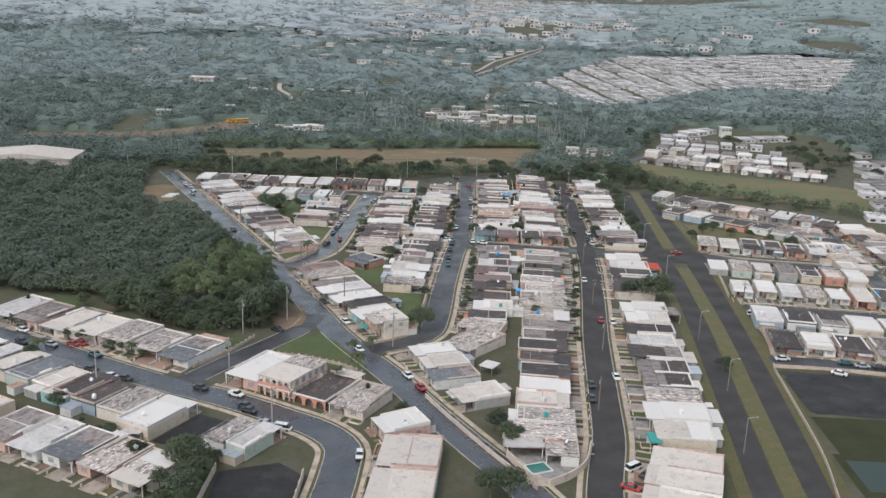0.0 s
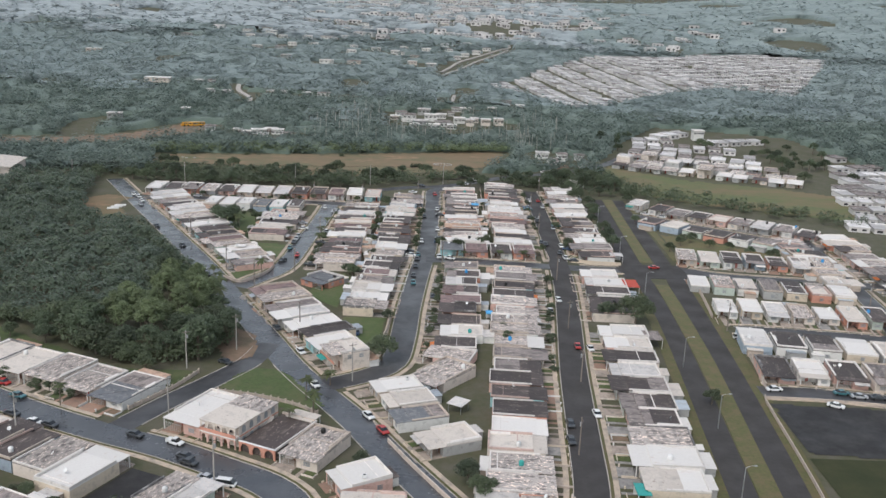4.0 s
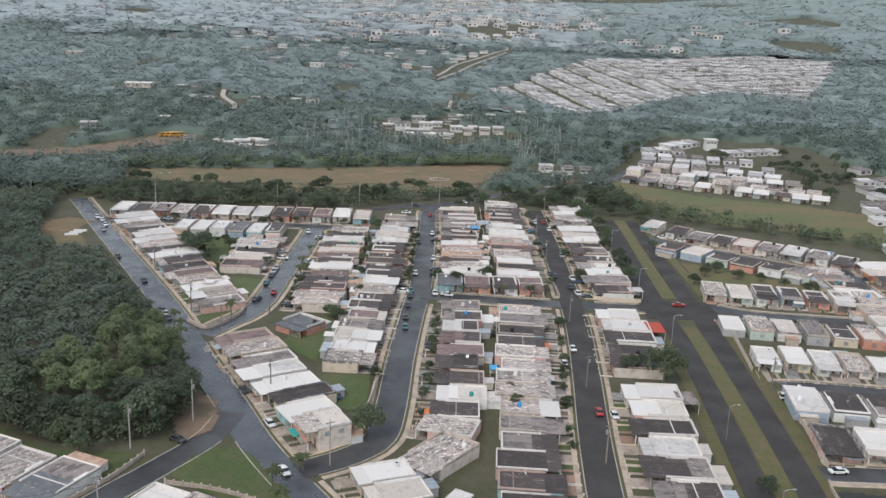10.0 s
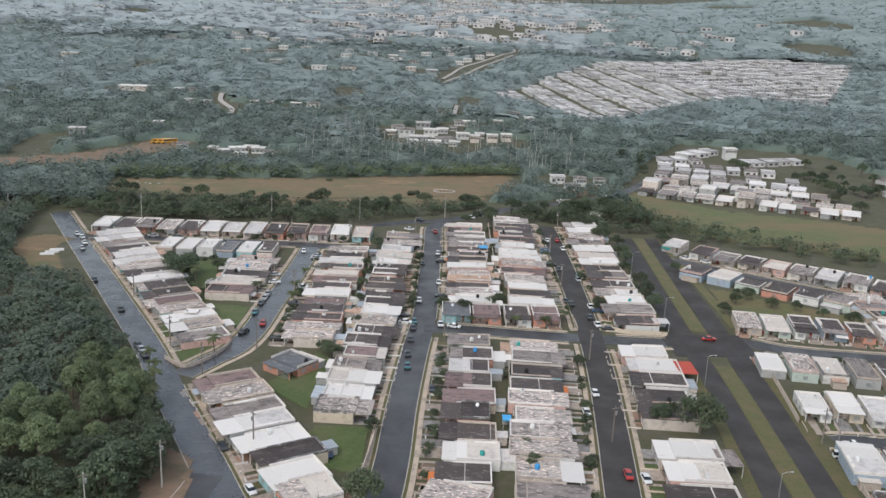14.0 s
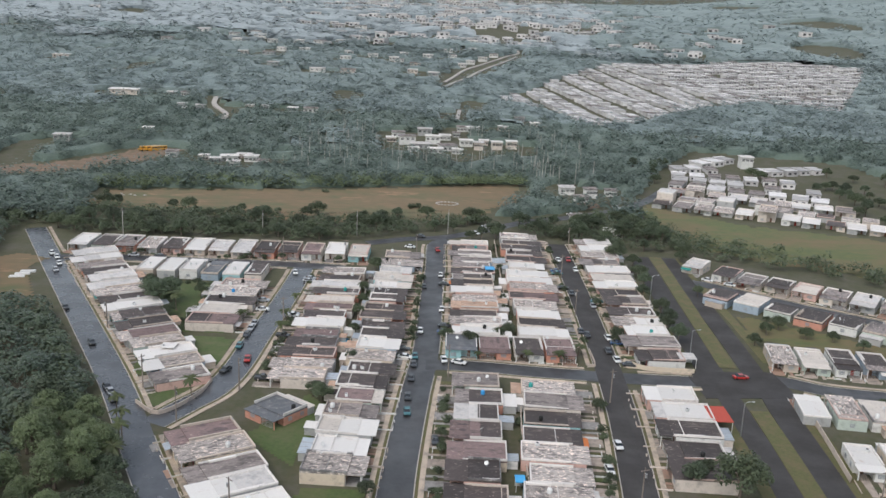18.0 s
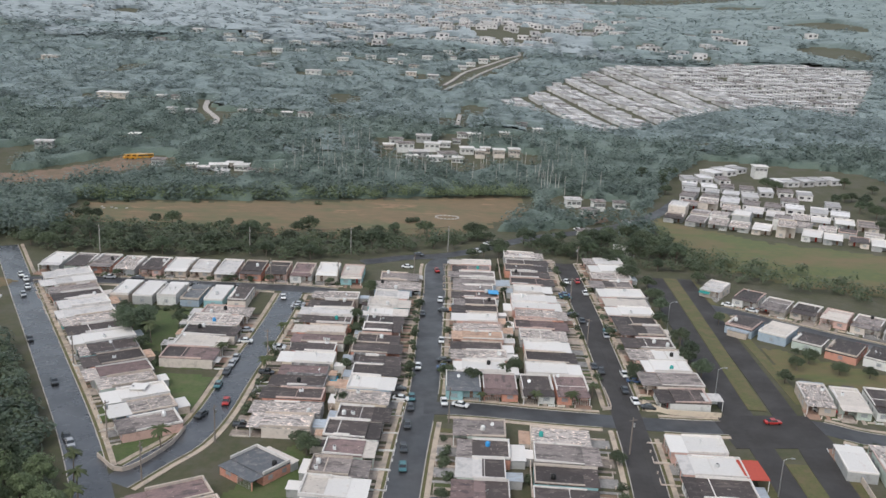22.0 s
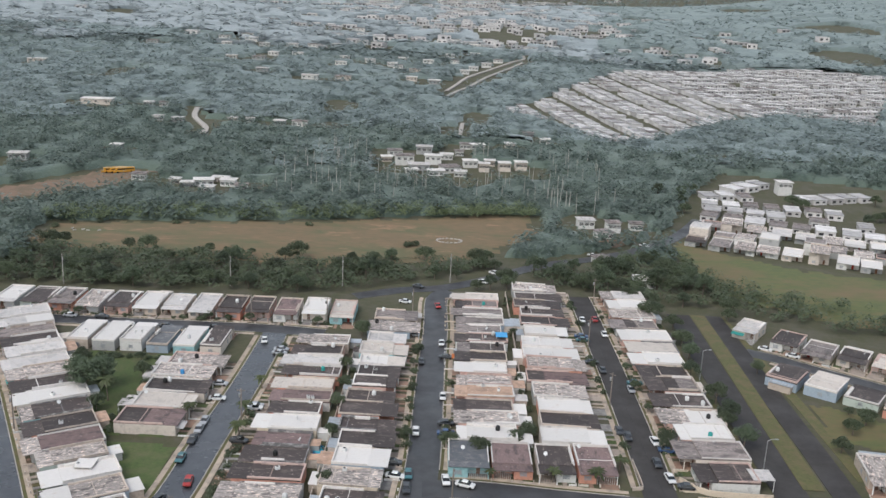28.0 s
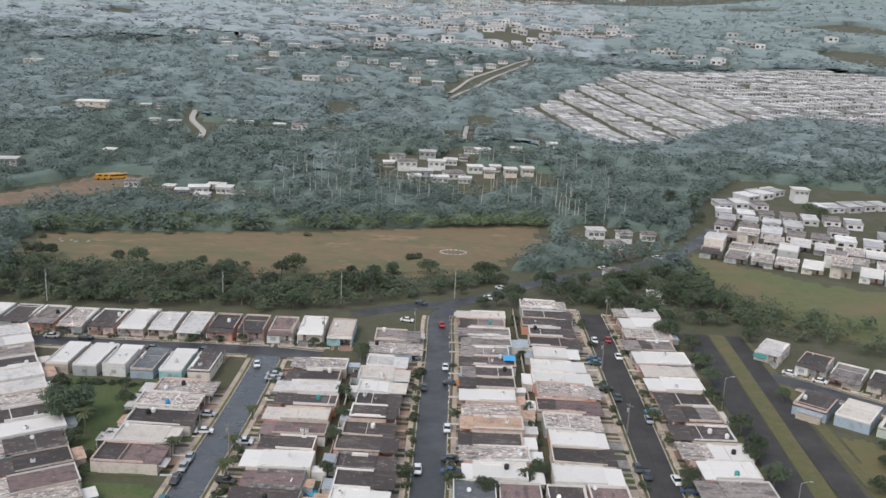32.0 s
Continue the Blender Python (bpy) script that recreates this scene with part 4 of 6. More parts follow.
def arcade(x0, x1, n, y, z0, z1, t=0.3):
    """A wall of n open arches between columns."""
    sh = Shape()
    w = (x1 - x0) / n
    r = w * 0.36
    top = z1 - 0.35
    for i in range(n):
        c = x0 + w * (i + 0.5)
        edge = [(c + r * math.cos(math.pi * k / 6), top - r + r * math.sin(math.pi * k / 6)) for k in range(7)]
        pts = [(c + w / 2, z0), (c + r, z0)] + edge + [(c - r, z0), (c - w / 2, z0), (c - w / 2, z1), (c + w / 2, z1)]
        sh.loft([[(a, y, b) for a, b in pts], [(a, y + t, b) for a, b in pts]])
    return sh


def villa():
    """The two-storey pink house with arched galleries beside the lane."""
    ob = thing("house", "two-storey pale pink concrete house with arched galleries and cream roof", "house", at=pose(-47.4, 214.7, 0, 0, 0, -25.4))
    a, d, h = 4.9, 16.5, 5.2
    part("wall", Shape().loft([[(x, 1.6, 0), (x, d, 0), (x, d, h - 0.31), (x, 9.5, h - 0.31), (x, 9.5, h), (x, 1.6, h)] for x in (-a, a)]), WALLS[8][1], ob)
    part("roof", Shape().box(-a - 0.2, a + 0.2, -0.1, 9.5, h, h + 0.2), ROOF["c"], ob)
    part("rear_roof", Shape().box(-a - 0.2, a + 0.2, 9.505, d + 0.2, h - 0.3, h - 0.08).box(-a - 0.2, a + 0.2, 9.505, 9.7, h - 0.08, h + 0.15), ROOF["m"], ob)
    part("gallery", arcade(-a, a, 5, 0.0, 0, 2.45), WALLS[2][1], ob)
    part("upper_gallery", arcade(-a, a, 5, 0.0, 2.75, h), WALLS[8][1], ob)
    part("floor_slab", Shape().box(-a - 0.15, a + 0.15, -0.15, 1.6, 2.45, 2.75), M_TRIM, ob)
    part("balustrade", Shape().box(-a - 0.1, a + 0.1, -0.1, -0.005, 2.755, 3.55), WALLS[3][1], ob)
    part("band", Shape().box(a, a + 0.1, 0.3, d, 2.5, 2.8), WALLS[3][1], ob)
    for k in range(5):
        for z_ in (0.5, 3.2):
            part("window", arch(1.3, 1.7, 0, -0.01, z_), M_LOUVRE, ob).matrix_basis = pose(a, 3.2 + 2.8 * k, 0, 0, 0, 90)
    for x in (-2.5, 0.5):
        part("door", Shape().box(x, x + 0.9, 1.54, 1.6, 0.02, 2.1), M_DOOR, ob)
        part("window", arch(1.1, 1.6, x + 1.7, 1.59, 3.2), M_OPENING_SHADE, ob)
    part("stair", Shape().loft([[(a, 9, z_), (a + 1.1, 9, z_), (a + 1.1, 13.5, z_), (a, 13.5, z_)] for z_ in (0, 0.2)]).loft([[(a + 0.01, 9, 0.2), (a + 1.1, 9, 0.2), (a + 1.1, 9, 0.4), (a + 0.01, 9, 0.4)], [(a + 0.01, 13.4, 2.6), (a + 1.1, 13.4, 2.6), (a + 1.1, 13.4, 2.9), (a + 0.01, 13.4, 2.9)]]), M_KERB, ob)


villa()
yard = thing("courtyard", "dark stained walled courtyard with a salmon arcade in front", "courtyard", at=pose(-37.7, 210.2, 0, 0, 0, -25.4))
part("floor", Shape().box(-4.9, 4.9, 0.5, 17, 0, 2.2), ROOF["d"], yard, "dark stained flat deck")
part("arcade", arcade(-4.9, 4.9, 3, 0.0, 0, 2.5), WALLS[3][1], yard)
part("coping", Shape().box(-4.95, 4.95, -0.08, 0.38, 2.5, 2.68), M_TRIM, yard)
part("side_wall", Shape().box(4.6, 4.9, 0.5, 17, 2.2, 2.75), PARAPET[1], yard)
part("back_wall", Shape().box(-4.9, 4.6, 16.7, 17, 2.2, 2.8), PARAPET[0], yard)
patio_roof = thing("shelter", "long cream flat roof over a back patio", "shelter", at=pose(-29.6, 226.2, 0, 0, 0, -25.4))
part("roof", Shape().box(-3.6, 3.6, -2.2, 2.2, 2.4, 2.6), ROOF["c"], patio_roof)
for x in (-3.3, 3.3):
    for y in (-1.9, 1.9):
        part("post", Shape().box(x - 0.1, x + 0.1, y - 0.1, y + 0.1, 0, 2.4), M_TRIM, patio_roof)
setting("yard_slab", Shape().loft([[(-62.8, 202.6, z_), (-53.2, 198.4, z_), (-58.5, 184.5, z_), (-69.4, 188.2, z_)] for z_ in (0, 0.3)]).mesh("yard_slab", M_LOT), "dark stained concrete yard between two houses", "yard")
zinc_port = thing("carport", "pale zinc sheet carport beside a slate roof", "carport", at=pose(7.6, 237.2, 0, 0, 0, -32))
for x in (-1.8, 1.8):
    for y in (-1.8, 1.8):
        part("post", Shape().box(x - 0.06, x + 0.06, y - 0.06, y + 0.06, 0, 2.3), M_STEEL, zinc_port)
part("roof", Shape().loft([[(-2.2, -2.3, z_), (2.2, -2.3, z_ + 0.02), (2.2, 2.3, z_ + 0.25), (-2.2, 2.3, z_ + 0.22)] for z_ in (2.3, 2.38)]), ROOF["l"], zinc_port)
# the estates across the meadow
MEADOW_ROWS = ((108, 591, 212, 546, 11, -1), (114, 607, 214, 563, 11, 1), (122, 621, 212, 586, 9, -1), (128, 637, 210, 606, 8, 1), (134, 650, 212, 626, 8, -1), (136, 664, 206, 648, 7, 1), (140, 678, 178, 680, 4, -1), (190, 676, 236, 690, 5, -1), (158, 694, 186, 712, 3, -1))
EAST_ROWS = ((214, 618, 276, 640, 6, 1), (218, 596, 290, 612, 6, -1), (224, 577, 296, 590, 7, 1), (222, 558, 300, 566, 8, -1), (218, 540, 300, 542, 8, 1), (212, 521, 290, 520, 8, -1), (206, 503, 282, 497, 8, 1), (202, 484, 274, 474, 7, -1), (198, 464, 266, 452, 7, 1), (196, 446, 262, 432, 6, -1))
FAR_LOTS = []
for k, (x0, y0, x1, y1, n, sd) in enumerate(MEADOW_ROWS + EAST_ROWS):
    for i in range(n):
        if R.random() < 0.06:
            continue
        t = (i + 0.5) / n
        x, y = x0 + (x1 - x0) * t + R.uniform(-0.8, 0.8), y0 + (y1 - y0) * t + R.uniform(-1.5, 1.5)
        turn = math.degrees(math.atan2(y1 - y0, x1 - x0))
        w = math.hypot(x1 - x0, y1 - y0) / n - R.uniform(0.3, 1.2)
        d = R.uniform(11, 14)
        if k > 8 and x < 206 + (y - 470) * 0.36:
            continue
        if k > 2:
            FAR_LOTS.append((x, y + d / 2, turn + R.uniform(-3, 3), w * R.uniform(0.74, 0.92), d * R.uniform(0.75, 1.0), R.uniform(2.3, 3.0)))
            continue
        m = pose(x, y, lift(x, y) - 0.1, 0, 0, turn + R.uniform(-2, 2))
        if sd > 0:
            m = m @ pose(0, d, 0, 0, 0, 180)
        house(m, R.choice("wwcmgdmgwlmg"), w, d, "hillside estate houses", 2 if R.random() < 0.08 else 1, R.choice((0, 5, 8, 0, 5, 8)), 1, R.random() < 0.5, R.uniform(2.5, 2.9))

# ---- trees ----


def crown_mesh(name, seed, mat, lobes, leaves, size, flat=0.75):
    """A crown of many small leaf clumps on uneven lobes, with gaps. lobes: (x, y, z, r)."""
    rg = np.random.default_rng(seed)
    v, f = [], []
    for lx, ly, lz, lr in lobes:
        for _ in range(leaves):
            n_ = rg.normal(size=3)
            n_ /= np.linalg.norm(n_)
            r = lr * (0.55 + 0.5 * rg.random() ** 0.6)
            c = np.array((lx, ly, lz)) + n_ * r * np.array((1, 1, flat))
            n2 = n_ * 0.8 + rg.normal(size=3) * 0.45 + np.array((0, 0, 0.5))
            n2 /= np.linalg.norm(n2)
            u = np.cross(n2, rg.normal(size=3))
            u /= np.linalg.norm(u)
            w = np.cross(n2, u)
            s = size * (0.6 + 0.8 * rg.random())
            k = len(v)
            v += [tuple(c + u * s), tuple(c + w * s * 0.7 + n2 * s * 0.2), tuple(c - u * s * 0.9), tuple(c - w * s * 0.7 - n2 * s * 0.15)]
            f.append((k, k + 1, k + 2, k + 3))
    return mesh_of(name, v, f, mat)


def tree_proto(kind, seed, h, spread, leaf, leaves=60, size=0.42, n=16):
    rg = random.Random(seed)
    ob = thing("tree", f"{kind} green broadleaf tree with a rounded uneven crown", "tree", "trees", at=pose(0, -80, 0))
    tr = Shape()
    top = h * 0.55
    tr.tube((0, 0, 0), (0.1, 0.05, top * 0.6), h * 0.035, h * 0.024, 7)
    lobes = []
    for i in range(n):
        a, r = 2.4 * i + rg.random(), spread * math.sqrt((i + 0.3) / n) * 0.75
        z = h * (0.85 - 0.4 * (r / spread) ** 2) + rg.uniform(-0.08, 0.08) * h
        p = (r * math.cos(a), r * math.sin(a), z - spread * 0.2)
        lobes.append((*p, spread * rg.uniform(0.24, 0.42)))
        if i % 4 == 0:
            tr.tube((0.1, 0.05, top * 0.55), (p[0] * 0.8, p[1] * 0.8, p[2]), h * 0.016, h * 0.006, 5)
    part("trunk", tr, M_BARK, ob)
    part("crown", crown_mesh("crown", seed, LEAF[leaf], lobes, leaves, size), LEAF[leaf], ob)
    return ob


def palm_proto(seed, h):
    rg = random.Random(seed)
    ob = thing("palm_tree", "tall palm tree with drooping fronds", "palm tree", "palms", at=pose(0, -80, 0))
    tr = Shape()
    tr.tube((0, 0, 0), (0.2, 0, h * 0.5), 0.2, 0.15, 7).tube((0.2, 0, h * 0.5), (0.3, 0.1, h), 0.15, 0.12, 7)
    part("trunk", tr, M_BARK, ob)
    v, f = [], []
    for i in range(16):
        a, tilt = i * 2.4, rg.uniform(-0.2, 0.9)
        L_ = rg.uniform(2.0, 2.8)
        k = len(v)
        for j in range(5):
            t = j / 4
            r = L_ * t
            z = h + r * math.sin(tilt) * 0.7 - 0.38 * r * r * 0.5
            wv = 0.45 * math.sin(math.pi * min(1, t * 0.85 + 0.12))
            for s in (-1, 0, 1):
                v.append((0.3 + r * math.cos(a) - s * wv * math.sin(a), 0.1 + r * math.sin(a) + s * wv * math.cos(a), z - abs(s) * 0.16))
        for j in range(4):
            for s in (0, 1):
                q = k + j * 3 + s
                f.append((q, q + 1, q + 4, q + 3))
    part("fronds", mesh_of("fronds", v, f, LEAF["palm"]), LEAF["palm"], ob)
    return ob


TREES = [tree_proto("dense dark", 1, 8.5, 4.2, "dark", 130, 0.25), tree_proto("broad", 2, 7.0, 3.8, "mid", 130, 0.24), tree_proto("tall", 3, 10.5, 4.0, "dark", 130, 0.25), tree_proto("small", 4, 4.6, 2.3, "mid", 110, 0.15),
         tree_proto("large spreading", 5, 8.5, 5.6, "mid", 130, 0.27, 20), tree_proto("feathery pale bamboo-like", 6, 12, 3.4, "light", 190, 0.19, 24)]
BUSH = tagged(new("bush", crown_mesh("foliage", 9, LEAF["mid"], [(0, 0, 0.7, 0.8), (0.6, 0.3, 0.55, 0.6), (-0.5, 0.4, 0.6, 0.6)], 60, 0.17)), "low dense green garden bush", "bush", "bushes")
PALMS = [palm_proto(31, 7.5), palm_proto(32, 5.5), palm_proto(33, 4.0)]
PROTOS += TREES + PALMS + [BUSH]
T = random.Random(5)


def plant(proto, x, y, s=1.0):
    ob = copy_thing(proto, pose(x, y, lift(x, y), 0, 0, T.uniform(0, 360)))
    ob.scale = (s, s, s * T.uniform(0.9, 1.1))
    return ob


for x, y, k, s in ((-13.6, 268, 4, 0.95), (66, 306, 4, 1.2), (57, 309, 0, 0.8), (61, 314, 1, 0.7), (-14, 300, 3, 1), (-91, 413.5, 0, 1.25), (-88, 418, 2, 1.0), (-94.5, 419, 0, 1.05), (-85, 404, 3, 1.2), (-29, 345, 1, 0.8), (-31, 349, 3, 1.2), (3, 392, 3, 1.2), (10, 389, 3, 1.3), (19, 395, 1, 0.6), (22, 399, 3, 1.1), (75, 398, 0, 0.8), (74, 409, 1, 0.7)):
    plant(TREES[k], x, y, s)
for x, y, k, s in ((73, 441, 0, 0.7), (75, 412, 0, 0.8), (75.5, 424, 1, 0.9), (76, 455, 0, 0.8), (77, 468, 4, 0.7), (77.5, 482, 1, 0.9), (56, 398, 3, 1.1), (-24, 463, 1, 0.8), (12, 195, 1, 0.9), (9, 201, 0, 0.8), (-58, 177, 4, 1.0), (-54.5, 170, 1, 1.1), (-55, 163, 0, 1.0), (7, 170.5, 0, 0.9), (11, 172, 4, 0.8), (-70, 180, 1, 0.7), (74, 246, 3, 1.2), (-14, 206, 3, 1), (22, 293, 3, 0.9), (23, 285, 1, 0.6), (-25, 395, 1, 0.6), (-25.5, 410, 3, 1.1)):
    plant(TREES[k], x, y, s)
for x, y, k, s in ((-25, 423, 1, 0.6), (-26, 436, 3, 1.0), (-24, 372, 3, 0.9), (99, 398, 1, 0.7), (106, 408, 3, 1.1), (94, 446, 3, 1.0), (-118, 232, 1, 0.7), (-126, 218, 4, 0.8), (-98, 203, 1, 0.7), (-139, 222, 0, 1.0), (99, 492, 1, 0.8), (102, 500, 4, 0.8), (72, 492, 4, 0.9), (62, 525, 0, 1.0), (55, 522, 4, 0.9), (44, 527, 0, 1.0), (36, 535, 2, 0.9)):
    plant(TREES[k], x, y, s)
for x, y, k, s in ((-31, 240, 0, 0.9), (-28, 232, 1, 1.0), (-62, 345, 1, 1.0), (-90, 232, 0, 0.8), (-33, 225, 1, 0.8), (-72, 322, 0, 1.0), (-76, 330, 0, 0.9), (-70, 314, 0, 1.1), (-68, 306, 1, 1.2), (-48, 405, 2, 0.9), (-47, 393, 2, 1.0), (-47, 421, 2, 0.8), (26, 378, 2, 0.8), (36, 378, 2, 0.9), (42, 384, 2, 0.9),
                   (12, 378, 2, 0.6), (-26, 250, 2, 0.9), (-118, 236, 2, 1.0), (-84, 409.5, 1, 1.1), (-61, 402, 2, 0.9)):
    plant(PALMS[k], x, y, s)
# hedges, bushes and small trees in front gardens and back yards
BEDS = ((20.2, 284, 1.6, 74), (23, 392, 0.6, 118), (-26.2, 306, 2.4, 150), (-0.8, 276, 4, 85), (2.2, 392, 0.4, 105), (34.4, 262, 8, 90), (45.0, 395, 1.2, 115), (55.4, 380, -0.6, 130), (-11.5, 310, 4.5, 70), (-7.6, 392, 1.4, 66), (-47.4, 357, 1.6, 95), (72.5, 215, 3, 75),
        (73.2, 385, -0.4, 105), (-130, 471.6, 100, 0), (-103, 438, 40, 0), (-77.5, 390, 0.4, 45), (100, 361, 50, -8), (98, 306.5, 50, -5), (-62, 324, 34, -58), (-138, 259, 58, -26))
for i in range(430):
    x0, y0, dx, dy = BEDS[i % len(BEDS)]
    t = T.random()
    x, y = x0 + dx * t + T.uniform(-0.7, 0.7), y0 + dy * t
    if near_road(Vector((x, y, 0)), -1, 0.6):
        continue
    if i % 6 == 5:
        plant(TREES[3], x, y, T.uniform(0.5, 0.85))
    else:
        plant(BUSH, x, y, T.uniform(0.7, 1.5))

# woods that lie along the estate, tree by tree
WOOD = [(-330, 300), (-158, 290), (-122, 286), (-101, 270), (-83, 259), (-63, 262), (-58, 276), (-60, 288), (-72, 312), (-86, 335), (-98, 358), (-112, 382), (-126, 402), (-143, 406), (-165, 440), (-180, 500), (-330, 500)]
spots, tries = [], 0
while tries < 26000:
    tries += 1
    x, y = T.uniform(-330, -56), T.uniform(258, 500)
    if inside((x, y), WOOD) and all((x - a) ** 2 + (y - b) ** 2 > 26 for a, b in spots):
        spots.append((x, y))
EDGE = [(-135, 288), (-101, 270), (-83, 259), (-63, 262), (-58, 276), (-60, 288), (-72, 312), (-84, 333), (-97, 325), (-90, 300), (-110, 290)]
for x, y in spots:
    if inside((x, y), EDGE):
        pale = ((x + 84) / 14) ** 2 + ((y - 299) / 27) ** 2 < 1
        plant(TREES[5] if pale else TREES[T.choice((0, 0, 2, 2, 1, 4))], x, y, T.uniform(0.85, 1.3))
# tree line behind the estate and scrub on the corner
for i in range(90):
    t = i / 89
    x = -185 + 215 * t + T.uniform(-3, 3)
    y = 507 + 40 * max(0, t - 0.7) + T.uniform(-5, 24)
    if not near_road(Vector((x, y, 0)), -1, 3.5):
        plant(TREES[T.choice((0, 1, 1, 2, 4))], x, y, T.uniform(0.5, 0.95))
SCRUB = [(28, 548), (48, 520), (56, 516), (75, 506), (98, 503), (106, 524), (100, 560), (88, 566), (62, 552), (45, 545)]
for i in range(110):
    x, y = T.uniform(28, 108), T.uniform(500, 568)
    if inside((x, y), SCRUB) and not near_road(Vector((x, y, 0)), -1, 3.0):
        plant(TREES[T.choice((0, 1, 2, 4, 3))], x, y, T.uniform(0.55, 1.0))


def joined_woods(name, n, place, label, mat, quads=26, lo=3.2, hi=5.2, leaf=1.5, sky=1.0):
    """Far woodland: crowns of leaf clumps joined in one sheet of trees."""
    rg = np.random.default_rng(77)
    V, F = [], []
    base = 0
    for _ in range(n):
        p = place(rg)
        if p is None:
            continue
        x, y = p
        g = lift(x, y)
        r, hh = rg.uniform(lo, hi), rg.uniform(5, 10) * (lo / 3.2) ** 0.5
        nn = rg.normal(size=(quads, 3))
        nn /= np.linalg.norm(nn, axis=1)[:, None]
        nn[:, 2] = np.abs(nn[:, 2]) * 1.1 - 0.35
        c = np.array((x, y, g + hh * 0.55)) + nn * np.array((r, r, hh * 0.5)) * rg.uniform(0.7, 1.05, (quads, 1))
        n2 = nn * 0.6 + rg.normal(size=(quads, 3)) * 0.35 + np.array((0, 0, sky))
        u = np.cross(n2, rg.normal(size=(quads, 3)))
        u /= np.linalg.norm(u, axis=1)[:, None]
        w = np.cross(n2, u)
        w /= np.linalg.norm(w, axis=1)[:, None]
        s = leaf * rg.uniform(0.6, 1.3, (quads, 1)) * (r / 4)
        V.append(np.stack([c + u * s, c + w * s * 0.8, c - u * s, c - w * s * 0.8], 1).reshape(-1, 3))
        base += quads
    V = np.concatenate(V)
    me = bpy.data.meshes.new(name)
    q = len(V) // 4
    me.vertices.add(len(V))
    me.vertices.foreach_set("co", V.ravel())
    me.loops.add(len(V))
    me.loops.foreach_set("vertex_index", np.arange(len(V), dtype=np.int32))
    me.polygons.add(q)
    me.polygons.foreach_set("loop_start", np.arange(0, len(V), 4, dtype=np.int32))
    me.materials.append(mat)
    me.update(calc_edges=True)
    return tagged(new(name, me), label, "woods", "", "stuff")


def stand(name, n, place, lo, hi, tall, seed):
    """Where the trees of a far wood stand, how wide and how high they are."""
    rg = np.random.default_rng(seed)
    at = np.array([(p[0], p[1], lift(*p)) for p in (place(rg) for _ in range(n)) if p is not None])
    m = len(at)
    CROWNS[name] = at, rg.uniform(lo, hi, m), tall * rg.uniform(0.6, 1.15, m) * (1 + 0.45 * (rg.random(m) < 0.1))


CROWNS = {}


def leafage(name, label, mat, wood, belt, quads, leaf, up):
    """The crowns of a far wood as domes of many leaf clumps, joined in one mesh. up: turns the leaves skyward, which
    evens their shading like haze.
    """
    at, size, high = CROWNS[wood]
    near = np.array([band(x + 12 * math.sin(y * 7.1), y + 25 * math.sin(x * 5.3)) == belt for x, y, _ in at])
    at, size, high = (np.repeat(q[near], quads, axis=0) for q in (at, size, high))
    rg = np.random.default_rng(21)
    m = len(at)
    n_ = rg.normal(size=(m, 3))
    n_ /= np.linalg.norm(n_, axis=1)[:, None]
    n_[:, 2] = np.abs(n_[:, 2])
    c = at + np.concatenate([n_[:, :2] * size[:, None] * rg.uniform(0.6, 1.2, (m, 1)), (high * (0.2 + 0.85 * n_[:, 2] * rg.uniform(0.8, 1.2, m)))[:, None]], 1)
    n2 = n_ * 0.7 + rg.normal(size=(m, 3)) * 0.4 + np.array((0, 0, up))
    u = np.cross(n2, rg.normal(size=(m, 3)))
    u /= np.linalg.norm(u, axis=1)[:, None]
    w = np.cross(n2, u)
    w /= np.linalg.norm(w, axis=1)[:, None]
    k = leaf * rg.uniform(0.5, 1.4, (m, 1))
    co = np.stack([c + u * k, c + w * k * 0.7, c - u * k, c - w * k * 0.7], 1).reshape(-1, 3)
    me = bpy.data.meshes.new(name)
    me.vertices.add(m * 4)
    me.vertices.foreach_set("co", co.ravel())
    me.loops.add(m * 4)
    me.loops.foreach_set("vertex_index", np.arange(m * 4, dtype=np.int32))
    me.polygons.add(m)
    me.polygons.foreach_set("loop_start", np.arange(0, m * 4, 4, dtype=np.int32))
    me.materials.append(mat)
    me.update(calc_edges=True)
    return tagged(new(name, me), label, "woods", "", "stuff")


FIELD = [(-176, 548), (-103, 540), (-50, 536), (5, 546), (30, 566), (48, 600), (50, 636), (20, 634), (-17, 622), (-75, 606), (-140, 594), (-172, 588)]
MEADOW = [(96, 520), (128, 496), (150, 484), (200, 466), (262, 466), (300, 560), (262, 720), (170, 750), (135, 690), (104, 610), (96, 560)]
TRACK = [(-310, 580), (-250, 588), (-200, 606), (-176, 630), (-160, 650), (-150, 690), (-184, 698), (-204, 670), (-222, 648), (-254, 634), (-310, 624)]
ESTATE = [(50, 962), (88, 906), (119, 836), (150, 850), (226, 938), (285, 975), (350, 945), (440, 1120), (520, 1290), (347, 1300), (190, 1220)]
CLEAR = [(-40, 700), (60, 700), (62, 742), (-40, 742)]


